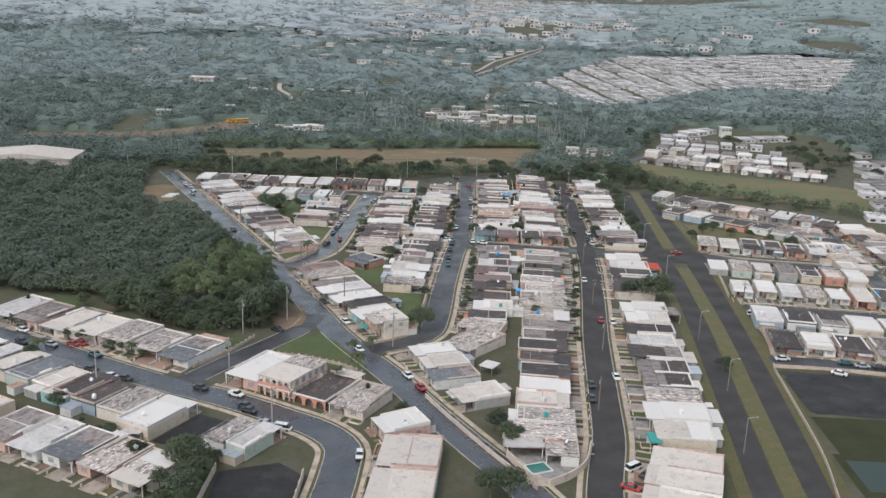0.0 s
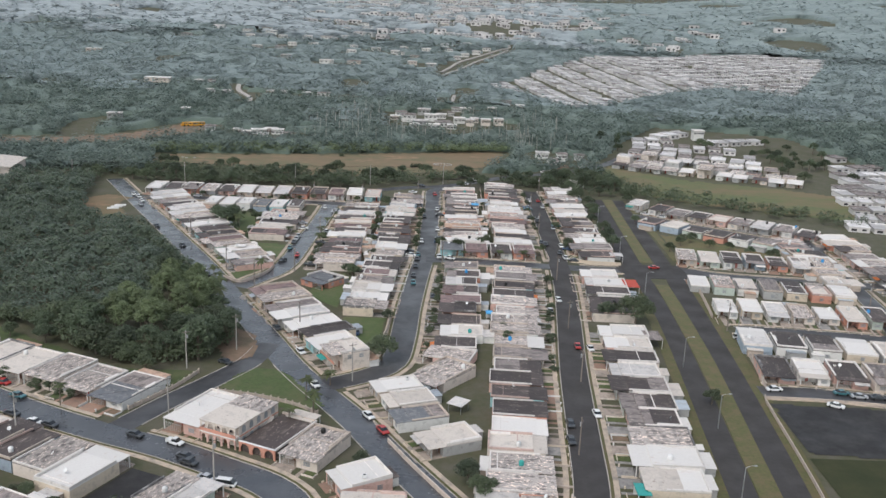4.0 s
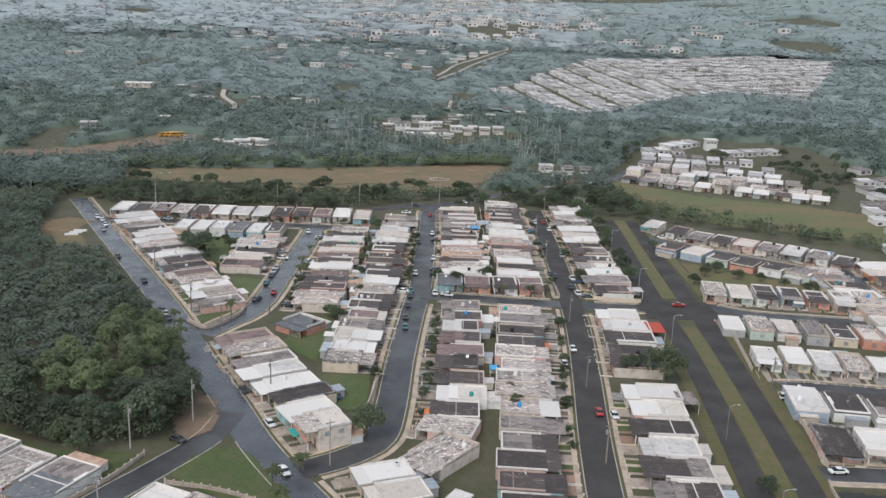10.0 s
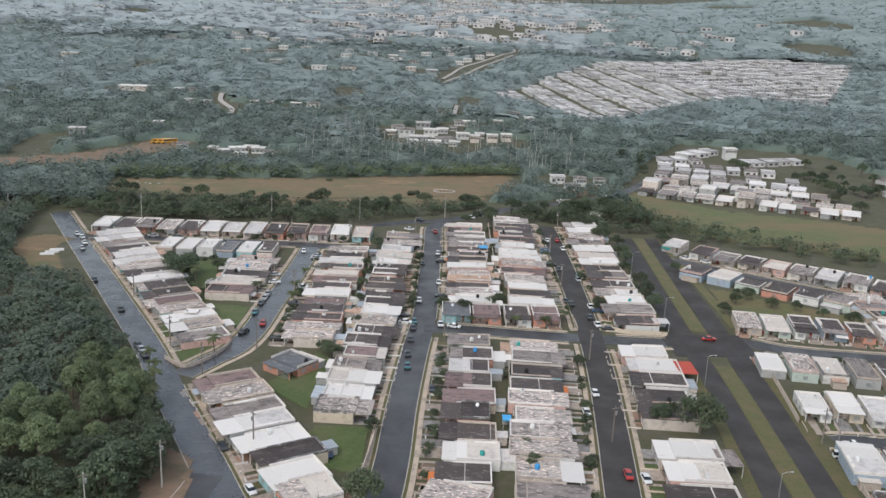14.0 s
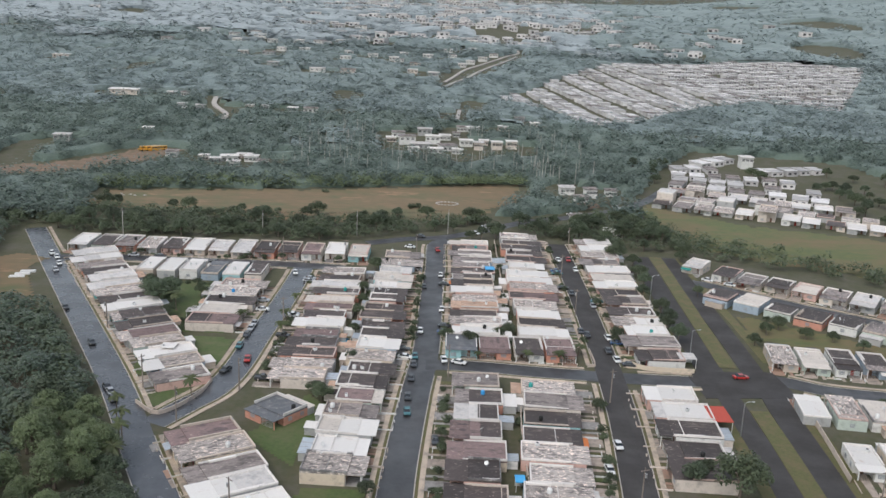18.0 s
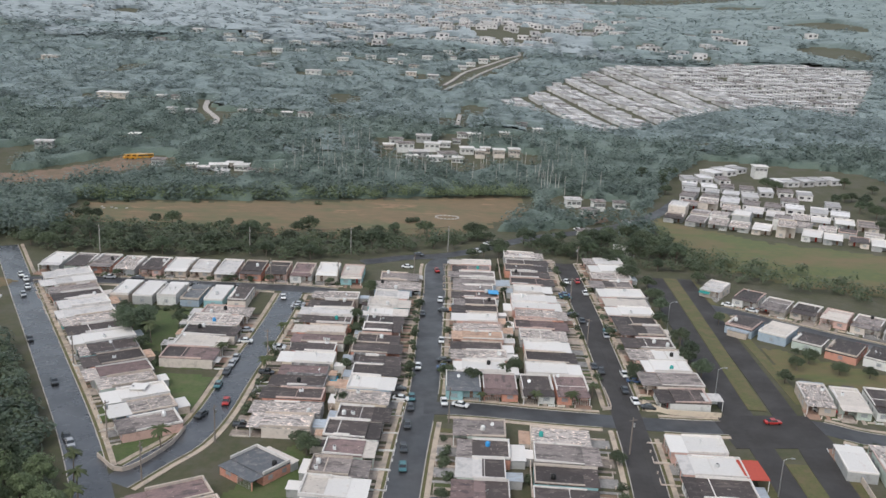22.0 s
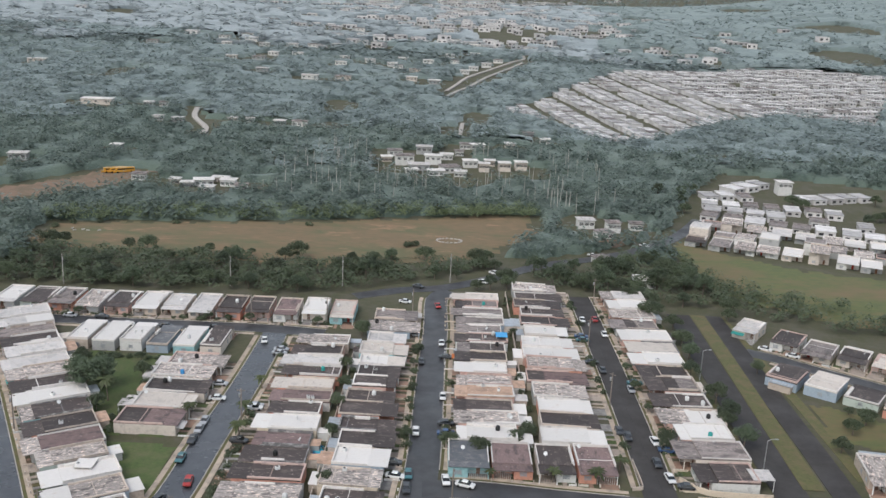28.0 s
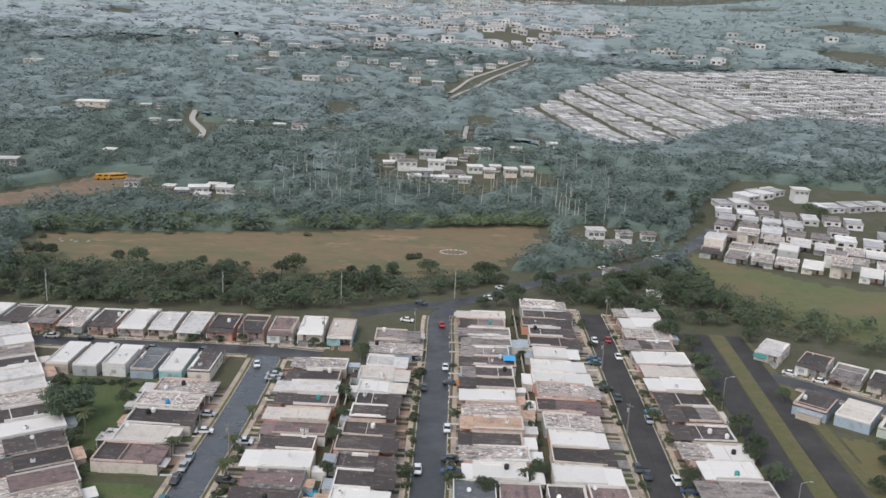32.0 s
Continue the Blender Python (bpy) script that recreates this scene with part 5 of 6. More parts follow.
HAMLET_A = [(-23, 735, 10, 14, 9, 7), (-14, 724, 5, 16, 10, 4), (4, 722, 20, 14, 12, 4), (24, 726, 0, 8, 7, 6), (36, 730, 5, 9, 8, 6), (-30, 760, 12, 11, 9, 4), (-12, 768, 0, 13, 9, 6), (14, 790, 0, 9, 8, 4), (10, 768, 0, 7, 7, 3.5), (22, 790, 10, 12, 8, 4), (-263, 897, 4, 30, 14, 5), (-225, 900, 0, 9, 8, 4), (-214, 902, 6, 9, 8, 4), (-200, 840, 5, 9, 8, 4), (-186, 838, 0, 10, 9, 4), (-116, 846, 0, 10, 8, 4)]
HAMLET_B = [(-102, 846, 0, 14, 9, 4.5), (-150, 850, 0, 8, 8, 4), (-138, 850, 0, 7, 7, 4), (-125, 668, 15, 13, 8, 3.5), (-112, 668, 0, 10, 8, 4), (-120, 655, 0, 9, 7, 3), (-160, 672, 5, 9, 8, 4), (-195, 740, 0, 8, 7, 4), (-238, 705, 10, 13, 9, 5), (60, 850, 0, 10, 8, 4), (70, 828, 0, 9, 8, 4), (44, 800, 0, 9, 8, 4), (74, 602, 20, 9, 8, 3.5), (80, 612, 10, 8, 7, 6), (92, 618, 0, 8, 7, 4), (68, 618, 5, 10, 8, 5)]
HAMLET_C = [(78, 530, -10, 11, 8, 3.5), (66, 560, 30, 8, 6, 3), (191, 702, 0, 10, 9, 9), (-236, 1340, 0, 20, 12, 6), (-215, 1310, 0, 16, 10, 5), (-185, 1330, 0, 18, 12, 6), (-255, 1290, 0, 14, 10, 5), (-160, 1340, 0, 20, 12, 7), (-135, 1360, 0, 18, 12, 6), (-190, 1230, 0, 14, 10, 5), (-110, 1180, 0, 16, 10, 5), (-50, 1180, 0, 14, 10, 5), (-48, 1260, 0, 14, 10, 5), (10, 1250, 0, 14, 10, 5), (30, 1200, 0, 13, 10, 5), (20, 1160, 0, 12, 10, 5)]
HAMLET_D = [(45, 1230, 0, 14, 10, 6), (60, 1270, 0, 14, 10, 5), (5, 1300, 0, 14, 10, 5), (35, 1320, 0, 15, 11, 5), (-269, 1342, 0, 18, 12, 6), (-249, 1380, 0, 18, 12, 6), (-166, 1248, 0, 16, 11, 5), (-227, 1190, 0, 15, 10, 5), (-198, 1190, 0, 18, 11, 5), (-174, 1084, 0, 15, 10, 5), (-127, 1071, 0, 20, 11, 5), (-97, 1080, 0, 20, 11, 5), (-111, 1227, 0, 13, 10, 5), (-82, 1214, 0, 15, 10, 5), (-57, 1197, 0, 14, 10, 5), (-19, 1239, 0, 16, 10, 6)]
HAMLET_E = [(-31, 1143, 0, 15, 10, 5), (-32, 1084, 0, 14, 10, 5), (-10, 1071, 0, 14, 10, 5), (-401, 1115, 0, 22, 12, 5), (-508, 1449, 0, 24, 12, 6), (-335, 1271, 0, 18, 11, 5), (3, 1580, 0, 20, 12, 6), (38, 1407, 0, 18, 12, 6), (218, 1600, 0, 20, 12, 6), (-162, 1585, 0, 22, 13, 6), (-129, 1585, 0, 24, 13, 6)]
HAMLET_F = [(-4, 712, 8, 12, 7, 3.5), (10, 712, 0, 9, 7, 3.5), (-18, 714, 12, 9, 6, 3), (16, 736, 6, 11, 8, 5), (-6, 740, 0, 13, 8, 6.5), (28, 742, 0, 8, 7, 4), (46, 734, 4, 9, 8, 6), (-34, 742, 8, 8, 7, 3.5), (2, 755, 0, 10, 8, 4), (-132, 662, 10, 8, 6, 3), (-118, 676, 0, 11, 6, 3), (-104, 662, 5, 8, 6, 3), (-140, 668, 0, 7, 6, 3)]
HAMLETS = HAMLET_F + HAMLET_A + HAMLET_B + HAMLET_C + HAMLET_D + HAMLET_E
PALE_ROADS = (([(1, 1030), (23, 1131), (57, 1227), (91, 1307), (95, 1349)], 3.2), ([(2, 1005), (46, 1152), (88, 1265)], 3.2), ([(98, 1275), (142, 1307), (175, 1331), (206, 1390), (236, 1402)], 3.5), ([(311, 1347), (342, 1308), (375, 1272), (415, 1258)], 3.5), ([(-188, 899), (-180, 860), (-162, 820), (-159, 798)], 4), ([(14, 889), (11, 830)], 3))
F = random.Random(8)
TOWN = []
while len(TOWN) < 620:
    y = F.uniform(1330, 3400)
    x = F.gauss(0, 1) * 190 + (60 if y < 2000 else 30) * (y / 1500) - (60 if y > 1900 else 0)
    if noise.noise((x / 120, y / 200, 9.0)) > -0.05 and not inside((x, y), ESTATE):
        s = 1 + (y - 1350) / 1500
        TOWN.append((x, y, F.uniform(-25, 25), F.uniform(9, 16) * s ** 0.5, F.uniform(8, 12) * s ** 0.5, F.uniform(3.5, 7)))
OPEN = set()


def open_at(x, y, w):
    for i in range(int((x - w) // 9), int((x + w) // 9) + 1):
        for j in range(int((y - w * 1.8) // 9), int((y + w * 0.7) // 9) + 1):
            OPEN.add((i, j))


for x, y, a, w, d, h in HAMLETS:
    open_at(x, y, w * 0.5 + 2)
for x, y, a, w, d, h in TOWN:
    open_at(x, y, w * 0.6 + 3)
for pts, w in PALE_ROADS:
    for q in smooth_line(pts, 8.0):
        open_at(q.x, q.y, 4)


def valley(rg):
    y = 520 + 800 * rg.random() ** 1.2
    k = y * 0.53 + 40
    x = rg.uniform(-k, k)
    if y < 560 and (-160 < x < 110 or x > 100):
        return None
    for poly in (FIELD, MEADOW, TRACK, ESTATE, CLEAR):
        if inside((x, y), poly):
            return None
    if y < 660 and near_road(Vector((x, y, 0)), -1, 4):
        return None
    if noise.noise((x / 55, y / 55, 2.0)) < -0.5 or (x // 9, y // 9) in OPEN:
        return None
    return x, y


def hills(rg):
    y = 1250 + 3300 * rg.random() ** 1.5
    k = y * 0.55 + 50
    x = rg.uniform(-k, k)
    if inside((x, y), ESTATE) or noise.noise((x / 160, y / 220, 4.0)) < -0.4 or (x // 9, y // 9) in OPEN:
        return None
    return x, y


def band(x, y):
    """Which belt of woodland a place belongs to: 0 near valley, 1 far valley and eastern hillsides, 2 hills. The belts
    step the haze painted into the leaf colours.
    """
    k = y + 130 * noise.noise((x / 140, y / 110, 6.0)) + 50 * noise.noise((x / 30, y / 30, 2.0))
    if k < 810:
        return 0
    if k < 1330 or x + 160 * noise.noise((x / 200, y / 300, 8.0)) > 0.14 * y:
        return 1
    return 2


def canopy(name, y_lo, y_hi, step, spread, cut, tall, mat, label, polys, seed, belt):
    """The closed top of the woods as one uneven sheet of crowns, sinking to the ground at the clearings."""
    rows_ = int((y_hi - y_lo) / step)
    cols = int(2 * (y_hi * spread + 80) / step)
    v, f, up = [], [], []
    for j in range(rows_ + 1):
        y = y_lo + (y_hi - y_lo) * j / rows_
        half = y * spread + 80
        for i in range(cols + 1):
            x = -half + 2 * half * i / cols
            k = noise.noise((x / 55, y / 55, 2.0)) if y_lo < 1000 else noise.noise((x / 160, y / 220, 4.0))
            c = tall * (0.62 + 0.34 * noise.noise((x / (step * 2.6), y / (step * 2.6), seed)) + 0.16 * noise.noise((x / step, y / step, seed + 3)))
            bare = k < cut or (x // 9, y // 9) in OPEN or (y < 560 and x > -165) or any(inside((x, y), q) for q in polys) or (y < 660 and near_road(Vector((x, y, 0)), -1, 5))
            if bare:
                c = -4.0
            v.append((x, y, lift(x, y) + c))
            up.append(not bare)
    m = cols + 1
    for j in range(rows_):
        for i in range(cols):
            q = (j * m + i, j * m + i + 1, (j + 1) * m + i + 1, (j + 1) * m + i)
            if any(up[a] for a in q) and band(*v[q[0]][:2]) == belt:
                f.append(q)
    return tagged(new(name, mesh_of(name, v, f, mat, True)), label, "woods", "", "stuff")


POLYS = (FIELD, MEADOW, TRACK, ESTATE, CLEAR)
# Each farther belt gets a paler canopy, with more haze in its colour.
canopy("valley_canopy", 522, 1000, 5.0, 0.6, -0.48, 5.0, M_CANOPY_NEAR_HAZE, "closed green tree canopy across the near valley", POLYS, 1.7, 0)
canopy("valley_canopy", 640, 1300, 6.0, 0.6, -0.48, 5.5, M_CANOPY_HAZE, "closed tree canopy across the far valley, greyed by painted haze", POLYS, 1.7, 1)
canopy("hill_canopy", 1300, 2900, 12.0, 0.55, -0.38, 8, M_CANOPY_HAZE, "closed tree canopy on the eastern hillsides, greyed by painted haze", (ESTATE,), 4.1, 1)
canopy("hill_canopy", 1150, 2900, 12.0, 0.55, -0.38, 8, M_HILLS_TOP_HAZE, "closed tree canopy on far hillsides, paled by painted haze", (ESTATE,), 4.1, 2)
stand("valley_woods", 16500, valley, 2.8, 5.2, 7.8, 5)
stand("hill_woods", 9500, hills, 5.5, 11.0, 9.5, 6)
# Farther leaves face up more, for the flat bright look of haze.
leafage("valley_woods", "dense green woods across the near valley", M_WOODS_NEAR_HAZE, "valley_woods", 0, 52, 0.8, 1.1)
leafage("valley_woods", "dense woods across the far valley, greyed by painted haze", M_WOODS_HAZE, "valley_woods", 1, 24, 1.3, 2.2)
leafage("hill_woods", "woods on the eastern hillsides, greyed by painted haze", M_WOODS_HAZE, "hill_woods", 1, 20, 2.4, 2.4)
leafage("hill_woods", "far woods on the hillsides, paled by painted haze", M_HILLS_HAZE, "hill_woods", 2, 20, 2.9, 3.2)
bare = Shape()
for _ in range(170):
    x, y = T.uniform(-90, 90), T.uniform(640, 760)
    if not inside((x, y), CLEAR) and (x // 9, y // 9) not in OPEN:
        z_ = lift(x, y)
        bare.tube((x, y, z_), (x + T.uniform(-0.6, 0.6), y, z_ + T.uniform(9, 13)), 0.28, 0.12, 4)
tagged(new("bare_trunks", bare.mesh("bare_trunks", M_POLE)), "thin pale bare tree trunks standing in the valley woods", "trees", "", "stuff")
joined_woods("field_edge_shrubs", 620, lambda rg: (lambda u: (-178 + 226 * u + rg.uniform(-4, 4), 585 + 46 * u + rg.uniform(0, 18)))(rg.random()), "pale grey-green reeds and shrubs along the field", LEAF["light"], 60, 1.6, 3.2, 0.6, 1.3)
deep = [p for p in spots if not inside(p, EDGE)]
joined_woods("woods", len(deep), lambda rg: deep.pop(), "dense dark green woods beside the estate", M_GROVE, 230, 3.0, 6.0, 0.44, 0.8)
CORNER = [(24, 545), (46, 518), (56, 515), (75, 505), (99, 501), (108, 524), (104, 560), (98, 590), (82, 575), (62, 552), (40, 549)]
SHRUBS = [(-190, 498), (-60, 500), (-30, 506), (0, 530), (26, 548), (8, 548), (-50, 537), (-103, 541), (-190, 552)]
MEADOW_EDGE = [(99, 503), (122, 489), (160, 470), (205, 450), (212, 462), (168, 496), (130, 520), (106, 548)]


def underwood(rg):
    for _ in range(60):
        x, y = rg.uniform(-215, -54), rg.uniform(252, 470)
        if inside((x, y), WOOD) and (not inside((x + 7, y - 7), WOOD)) and not near_road(Vector((x, y, 0)), -1, 2.5):
            return x, y
    return None


joined_woods("underwood", 420, underwood, "thick shrubs along the edge of the woods", LEAF["mid"], 90, 1.6, 3.2, 0.55)


def scrub(rg):
    for _ in range(40):
        p = rg.random()
        poly = SHRUBS if p < 0.5 else MEADOW_EDGE if p < 0.75 else CORNER
        x, y = rg.uniform(-195, 30) if p < 0.5 else rg.uniform(20, 212), rg.uniform(450, 590)
        if inside((x, y), poly) and not near_road(Vector((x, y, 0)), -1, 3):
            return x, y
    return None


joined_woods("scrub", 1150, scrub, "low green scrub and reeds behind the houses", LEAF["mid"], 36, 1.2, 2.9, 0.85)


# ---- far settlements ----
def joined_houses(name, spots_, label):
    """Many far flat-roofed houses: walls, pale roofs, grey roofs and near-black panels that paint in shaded openings,
    each joined.
    """
    rg = random.Random(3)
    shs = [Shape() for _ in range(4)]
    for x, y, a, w, d, h in spots_:
        z = lift(x, y)
        m = pose(x, y, z, 0, 0, a)
        k = 2 if rg.random() < (0.12 if len(spots_) > 300 else 0.45) else 1
        q = rg.uniform(0.1, 0.3) * d
        todo = [(0, (-w / 2, w / 2, -d / 2, d / 2, -3.0, h)), (k, (-w / 2 - 0.3, w / 2 + 0.3, -d / 2 - 0.3, d / 2 - q, h, h + 0.3)), (k, (-w / 2 - 0.3, w / 2 + 0.3, d / 2 - q, d / 2 + 0.3, h, h + 0.6)),
                (3, (-w * 0.38, -w * 0.12, -d / 2 - 0.05, -d / 2, h * 0.25, h * 0.72)), (3, (w * 0.14, w * 0.34, -d / 2 - 0.05, -d / 2, h * 0.35, h * 0.72))]
        for s, b in todo:
            sh = shs[s]
            c = len(sh.v)
            sh.box(*b)
            sh.v[c:] = [tuple(m @ Vector(v)) for v in sh.v[c:]]
    ob = thing(name, label, "houses", "", "stuff")
    for nm, sh, mt in (("wall", shs[0], M_FARWALL), ("roof", shs[1], M_FARROOF), ("grey_roof", shs[2], ROOF["g"]), ("opening", shs[3], M_OPENING_SHADE)):
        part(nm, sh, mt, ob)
    return ob


spots_ = []
ux, uy = Vector((0.22, -0.975)), Vector((0.975, 0.22))
for j in range(-6, 60):
    for i in range(-70, 30):
        # the western half lies in rows towards the valley, the eastern half across them
        a = Vector((90, 870)) + ux * (i * 8.4) + uy * (j * 8.2 + (2.2 if j % 2 else 0)) * 2
        b = Vector((90, 870)) + uy * (i * 8.4 + 340) + ux * (j * 8.4 + (2.0 if j % 2 else 0) - 330) * 2
        for p, turn, west in ((a, 12.7 + 90, True), (b, 12.7, False)):
            if ((p - Vector((268, 1000))).dot(uy) < 0) == west and inside((p.x, p.y), ESTATE) and F.random() < 0.93:
                spots_.append((p.x, p.y, turn, F.uniform(6.0, 7.4), F.uniform(8.0, 10.5), F.uniform(2.5, 3.2)))
joined_houses("far_estate", spots_, "far estate of tightly packed pale flat-roofed houses")
joined_houses("far_town", TOWN, "far pale town houses scattered over the hills")
joined_houses("meadow_estate", FAR_LOTS, "packed estate of pale flat-roofed houses across the meadow")
# single houses among the valley trees
for x, y, a, w, d, h in HAMLETS:
    word, wm = F.choice((WALLS[0], WALLS[0], WALLS[8], WALLS[0], WALLS[5]))
    w, d, h = w * 0.75, d * 0.8, h * 0.8
    ob = thing("hill_house", f"{word} flat-roofed house among the valley trees", "house", "valley houses", at=pose(x, y, lift(x, y), 0, 0, a))
    part("wall", Shape().box(-w / 2, w / 2, -d / 2, d / 2, -2.5, h), wm, ob)
    part("roof", Shape().box(-w / 2 - 0.6, w / 2 + 0.6, -d / 2 - 0.6, d / 2 + 0.6, h, h + 0.3).box(-w / 4, w / 4, -d / 4, d / 4, h + 0.3, h + 0.6), ROOF[F.choice("wwwlg")], ob)
    for i in range(3):
        c = -w / 2 + w * (i + 0.5) / 3
        part("window", slats(Shape(), c - 0.9, c + 0.9, h - 2.3, h - 0.9, -d / 2 - 0.01, 3), M_OPENING_SHADE, ob)

for pts, w in PALE_ROADS:
    setting("road", ribbon("road", smooth_line(pts, 8.0), -w / 2, w / 2, -1.0, 1.0, M_KERB), "pale concrete road over the far hillside", "road")
# Plain blocks added in place of three unidentified white objects.
for i in range(3):
    blk = tagged(new("concrete_block", Shape().box(-2.6, 2.6, -0.9, 0.9, 0, 0.6, 0.1).mesh("concrete_block", M_TRIM)), "long white block in place of an unidentified white object on grass", "block", "white blocks")
    blk.matrix_basis = pose(-148 + 0.6 * i, 438 + 3.2 * i, 0.03, 0, 0, 12)

# ---- vehicles ----


def car_proto(colour, kind="sedan"):
    P_ = PAINT[colour]
    name = {"sedan": "car", "pickup": "pickup_truck", "van": "van"}[kind]
    ob = thing(name, f"{colour} {'car' if kind == 'sedan' else kind.replace('pickup', 'pickup truck')} parked beside the kerb", name.replace("_", " "), "parked vehicles", at=pose(0, -100, 0))

    def ring(x, w, z0, z1, c=0.12):
        return [(-w, x, z0 + c), (-w + c, x, z0), (w - c, x, z0), (w, x, z0 + c), (w, x, z1 - c), (w - c * 1.4, x, z1), (-w + c * 1.4, x, z1), (-w, x, z1 - c)]

    body = Shape().loft([ring(-2.2, 0.72, 0.38, 0.72), ring(-2.05, 0.84, 0.25, 0.82), ring(-1.2, 0.88, 0.22, 0.92), ring(0.9, 0.88, 0.22, 0.95), ring(1.9, 0.86, 0.25, 0.93), ring(2.2, 0.76, 0.36, 0.85)])
    part("body", body, P_, ob)
    if kind == "sedan":
        y = (-1.25, -0.55, 0.75, 1.6, 1.42)
    elif kind == "van":
        y = (-1.9, -1.2, 1.9, 2.1, 1.75)
    else:
        y = (-1.2, -0.6, 0.3, 0.55, 1.6)
    part("glass", Shape().loft([[(-0.8, y[0], 0.9), (0.8, y[0], 0.9), (0.8, y[3], 0.92), (-0.8, y[3], 0.92)], [(-0.64, y[1], y[4] - 0.04), (0.64, y[1], y[4] - 0.04), (0.64, y[2], y[4] - 0.04), (-0.64, y[2], y[4] - 0.04)]]), M_GLASS, ob)
    part("roof", Shape().box(-0.66, 0.66, y[1] - 0.02, y[2] + 0.02, y[4] - 0.038, y[4] + 0.02, 0.05), P_, ob)
    if kind == "pickup":
        part("load_bed", Shape().box(-0.84, 0.84, 0.7, 0.78, 0.9, 1.1).box(-0.86, -0.78, 0.78, 2.12, 0.9, 1.1).box(0.78, 0.86, 0.78, 2.12, 0.9, 1.1).box(-0.84, 0.84, 2.06, 2.14, 0.9, 1.1), P_, ob)
    for x in (-0.82, 0.82):
        for yy in (-1.35, 1.4):
            part("wheel", Shape().lathe([(0.0, -0.1), (0.2, -0.1), (0.31, -0.08), (0.31, 0.08), (0.2, 0.1)], 12), M_TYRE, ob).matrix_basis = pose(x, yy, 0.31, 0, 90, 0)
    part("bumper", Shape().box(-0.7, 0.7, -2.24, -2.18, 0.4, 0.52), M_BLACK_PLASTIC, ob)
    return ob


CARS = {(c, k): car_proto(c, k) for c, k in (("white", "sedan"), ("silver", "sedan"), ("charcoal", "sedan"), ("red", "sedan"), ("blue", "sedan"), ("teal", "sedan"), ("white", "pickup"), ("charcoal", "pickup"), ("red", "pickup"), ("white", "van"))}
PROTOS += list(CARS.values())
MAKES = [("white", "sedan")] * 3 + [("silver", "sedan")] * 2 + [("charcoal", "sedan")] * 3 + [("red", "sedan"), ("blue", "sedan"), ("teal", "sedan"), ("white", "pickup"), ("charcoal", "pickup"), ("white", "van")]


def park(key, x, y, turn):
    copy_thing(CARS[key], pose(x, y, 0.075, 0, 0, turn))


S, PK = "sedan", "pickup"
# the middle street
for c, k, x, y, a in (("white", S, 2.2, 376, 5), ("white", S, 6.5, 374.5, 70), ("silver", S, -19.5, 331.5, 60), ("charcoal", S, -7.2, 350, 3), ("teal", S, -7, 341, 3), ("charcoal", S, -6.8, 362, 3), ("charcoal", S, -6.4, 372, 3), ("teal", S, -6.2, 378, 3), ("white", S, -9, 377, 80), ("charcoal", S, 0.2, 326, 3), ("white", S, 1.4, 420, 0), ("red", S, -0.6, 494, 10), ("white", S, -12, 497, 80), ("white", S, -8, 466, 20), ("white", S, 0.8, 459, 0),):
    park((c, k), x, y, a)
# the middle street
for c, k, x, y, a in (("charcoal", S, -5, 444, 0), ("white", S, -5.2, 399, 0), ("red", S, -10.5, 224, 30), ("white", S, -14.5, 231.5, 30), ("white", S, -6, 182, 10), ("charcoal", S, -8, 515, 60),):
    park((c, k), x, y, a)
# the junction at the lawn
for c, k, x, y, a in (("charcoal", S, -56.5, 262, 60), ("blue", S, -22.5, 288.5, 0), ("white", S, -30, 249, 30), ("white", S, -37, 271.5, 30), ("charcoal", S, -47, 290, 30), ("white", PK, -57, 214.5, 65), ("charcoal", S, -53, 208, 65), ("charcoal", S, -51.5, 205.5, 65), ("silver", S, -46, 199, 65), ("white", "van", -41.5, 197, 80), ("white", S, -22, 186, 5),):
    park((c, k), x, y, a)
# the avenue side
for c, k, x, y, a in (("red", S, 86.5, 371.5, 95), ("white", "van", 99.5, 357, 160), ("white", S, 101, 381.5, 20), ("red", S, 105.5, 381, 0), ("white", S, 94, 256.5, 95), ("teal", S, 112, 255.5, 88), ("silver", S, 116, 253.5, 85), ("charcoal", S, 121, 253, 82), ("white", S, 107, 247, 60), ("white", S, 103, 466, 60), ("white", S, 110, 461, 60), ("white", "van", 97, 296, 80), ("white", PK, 102, 302, 85), ("white", S, 64, 568, 50), ("white", S, 90, 588, 40),):
    park((c, k), x, y, a)
# the upper right-hand street
for c, k, x, y, a in (("charcoal", S, 56, 377.5, 85), ("white", S, 53, 381, 5), ("charcoal", S, 51.6, 388, 0), ("white", S, 53.5, 399, 5), ("charcoal", S, 45.6, 404, 0), ("charcoal", PK, 47.2, 401, 0), ("red", S, 52.3, 487, 0), ("white", S, 53.3, 473, 0), ("white", S, 48, 486, 0), ("silver", S, 53.6, 430, 0), ("charcoal", S, 47.8, 443, 0), ("white", S, 21, 536, 60), ("white", S, 16, 524, 50),):
    park((c, k), x, y, a)
# the right-hand street
for c, k, x, y, a in (("white", S, 43.6, 327, 5), ("red", S, 44.2, 283.5, 0), ("white", S, 47.8, 282, 5), ("white", S, 42.5, 237, 4), ("charcoal", S, 35, 231, 4), ("charcoal", S, 34, 222, 4), ("white", S, 39.5, 315, 5), ("red", S, 37, 177, 60), ("white", "van", 39, 186, 130), ("charcoal", S, 41.5, 183, 130),):
    park((c, k), x, y, a)
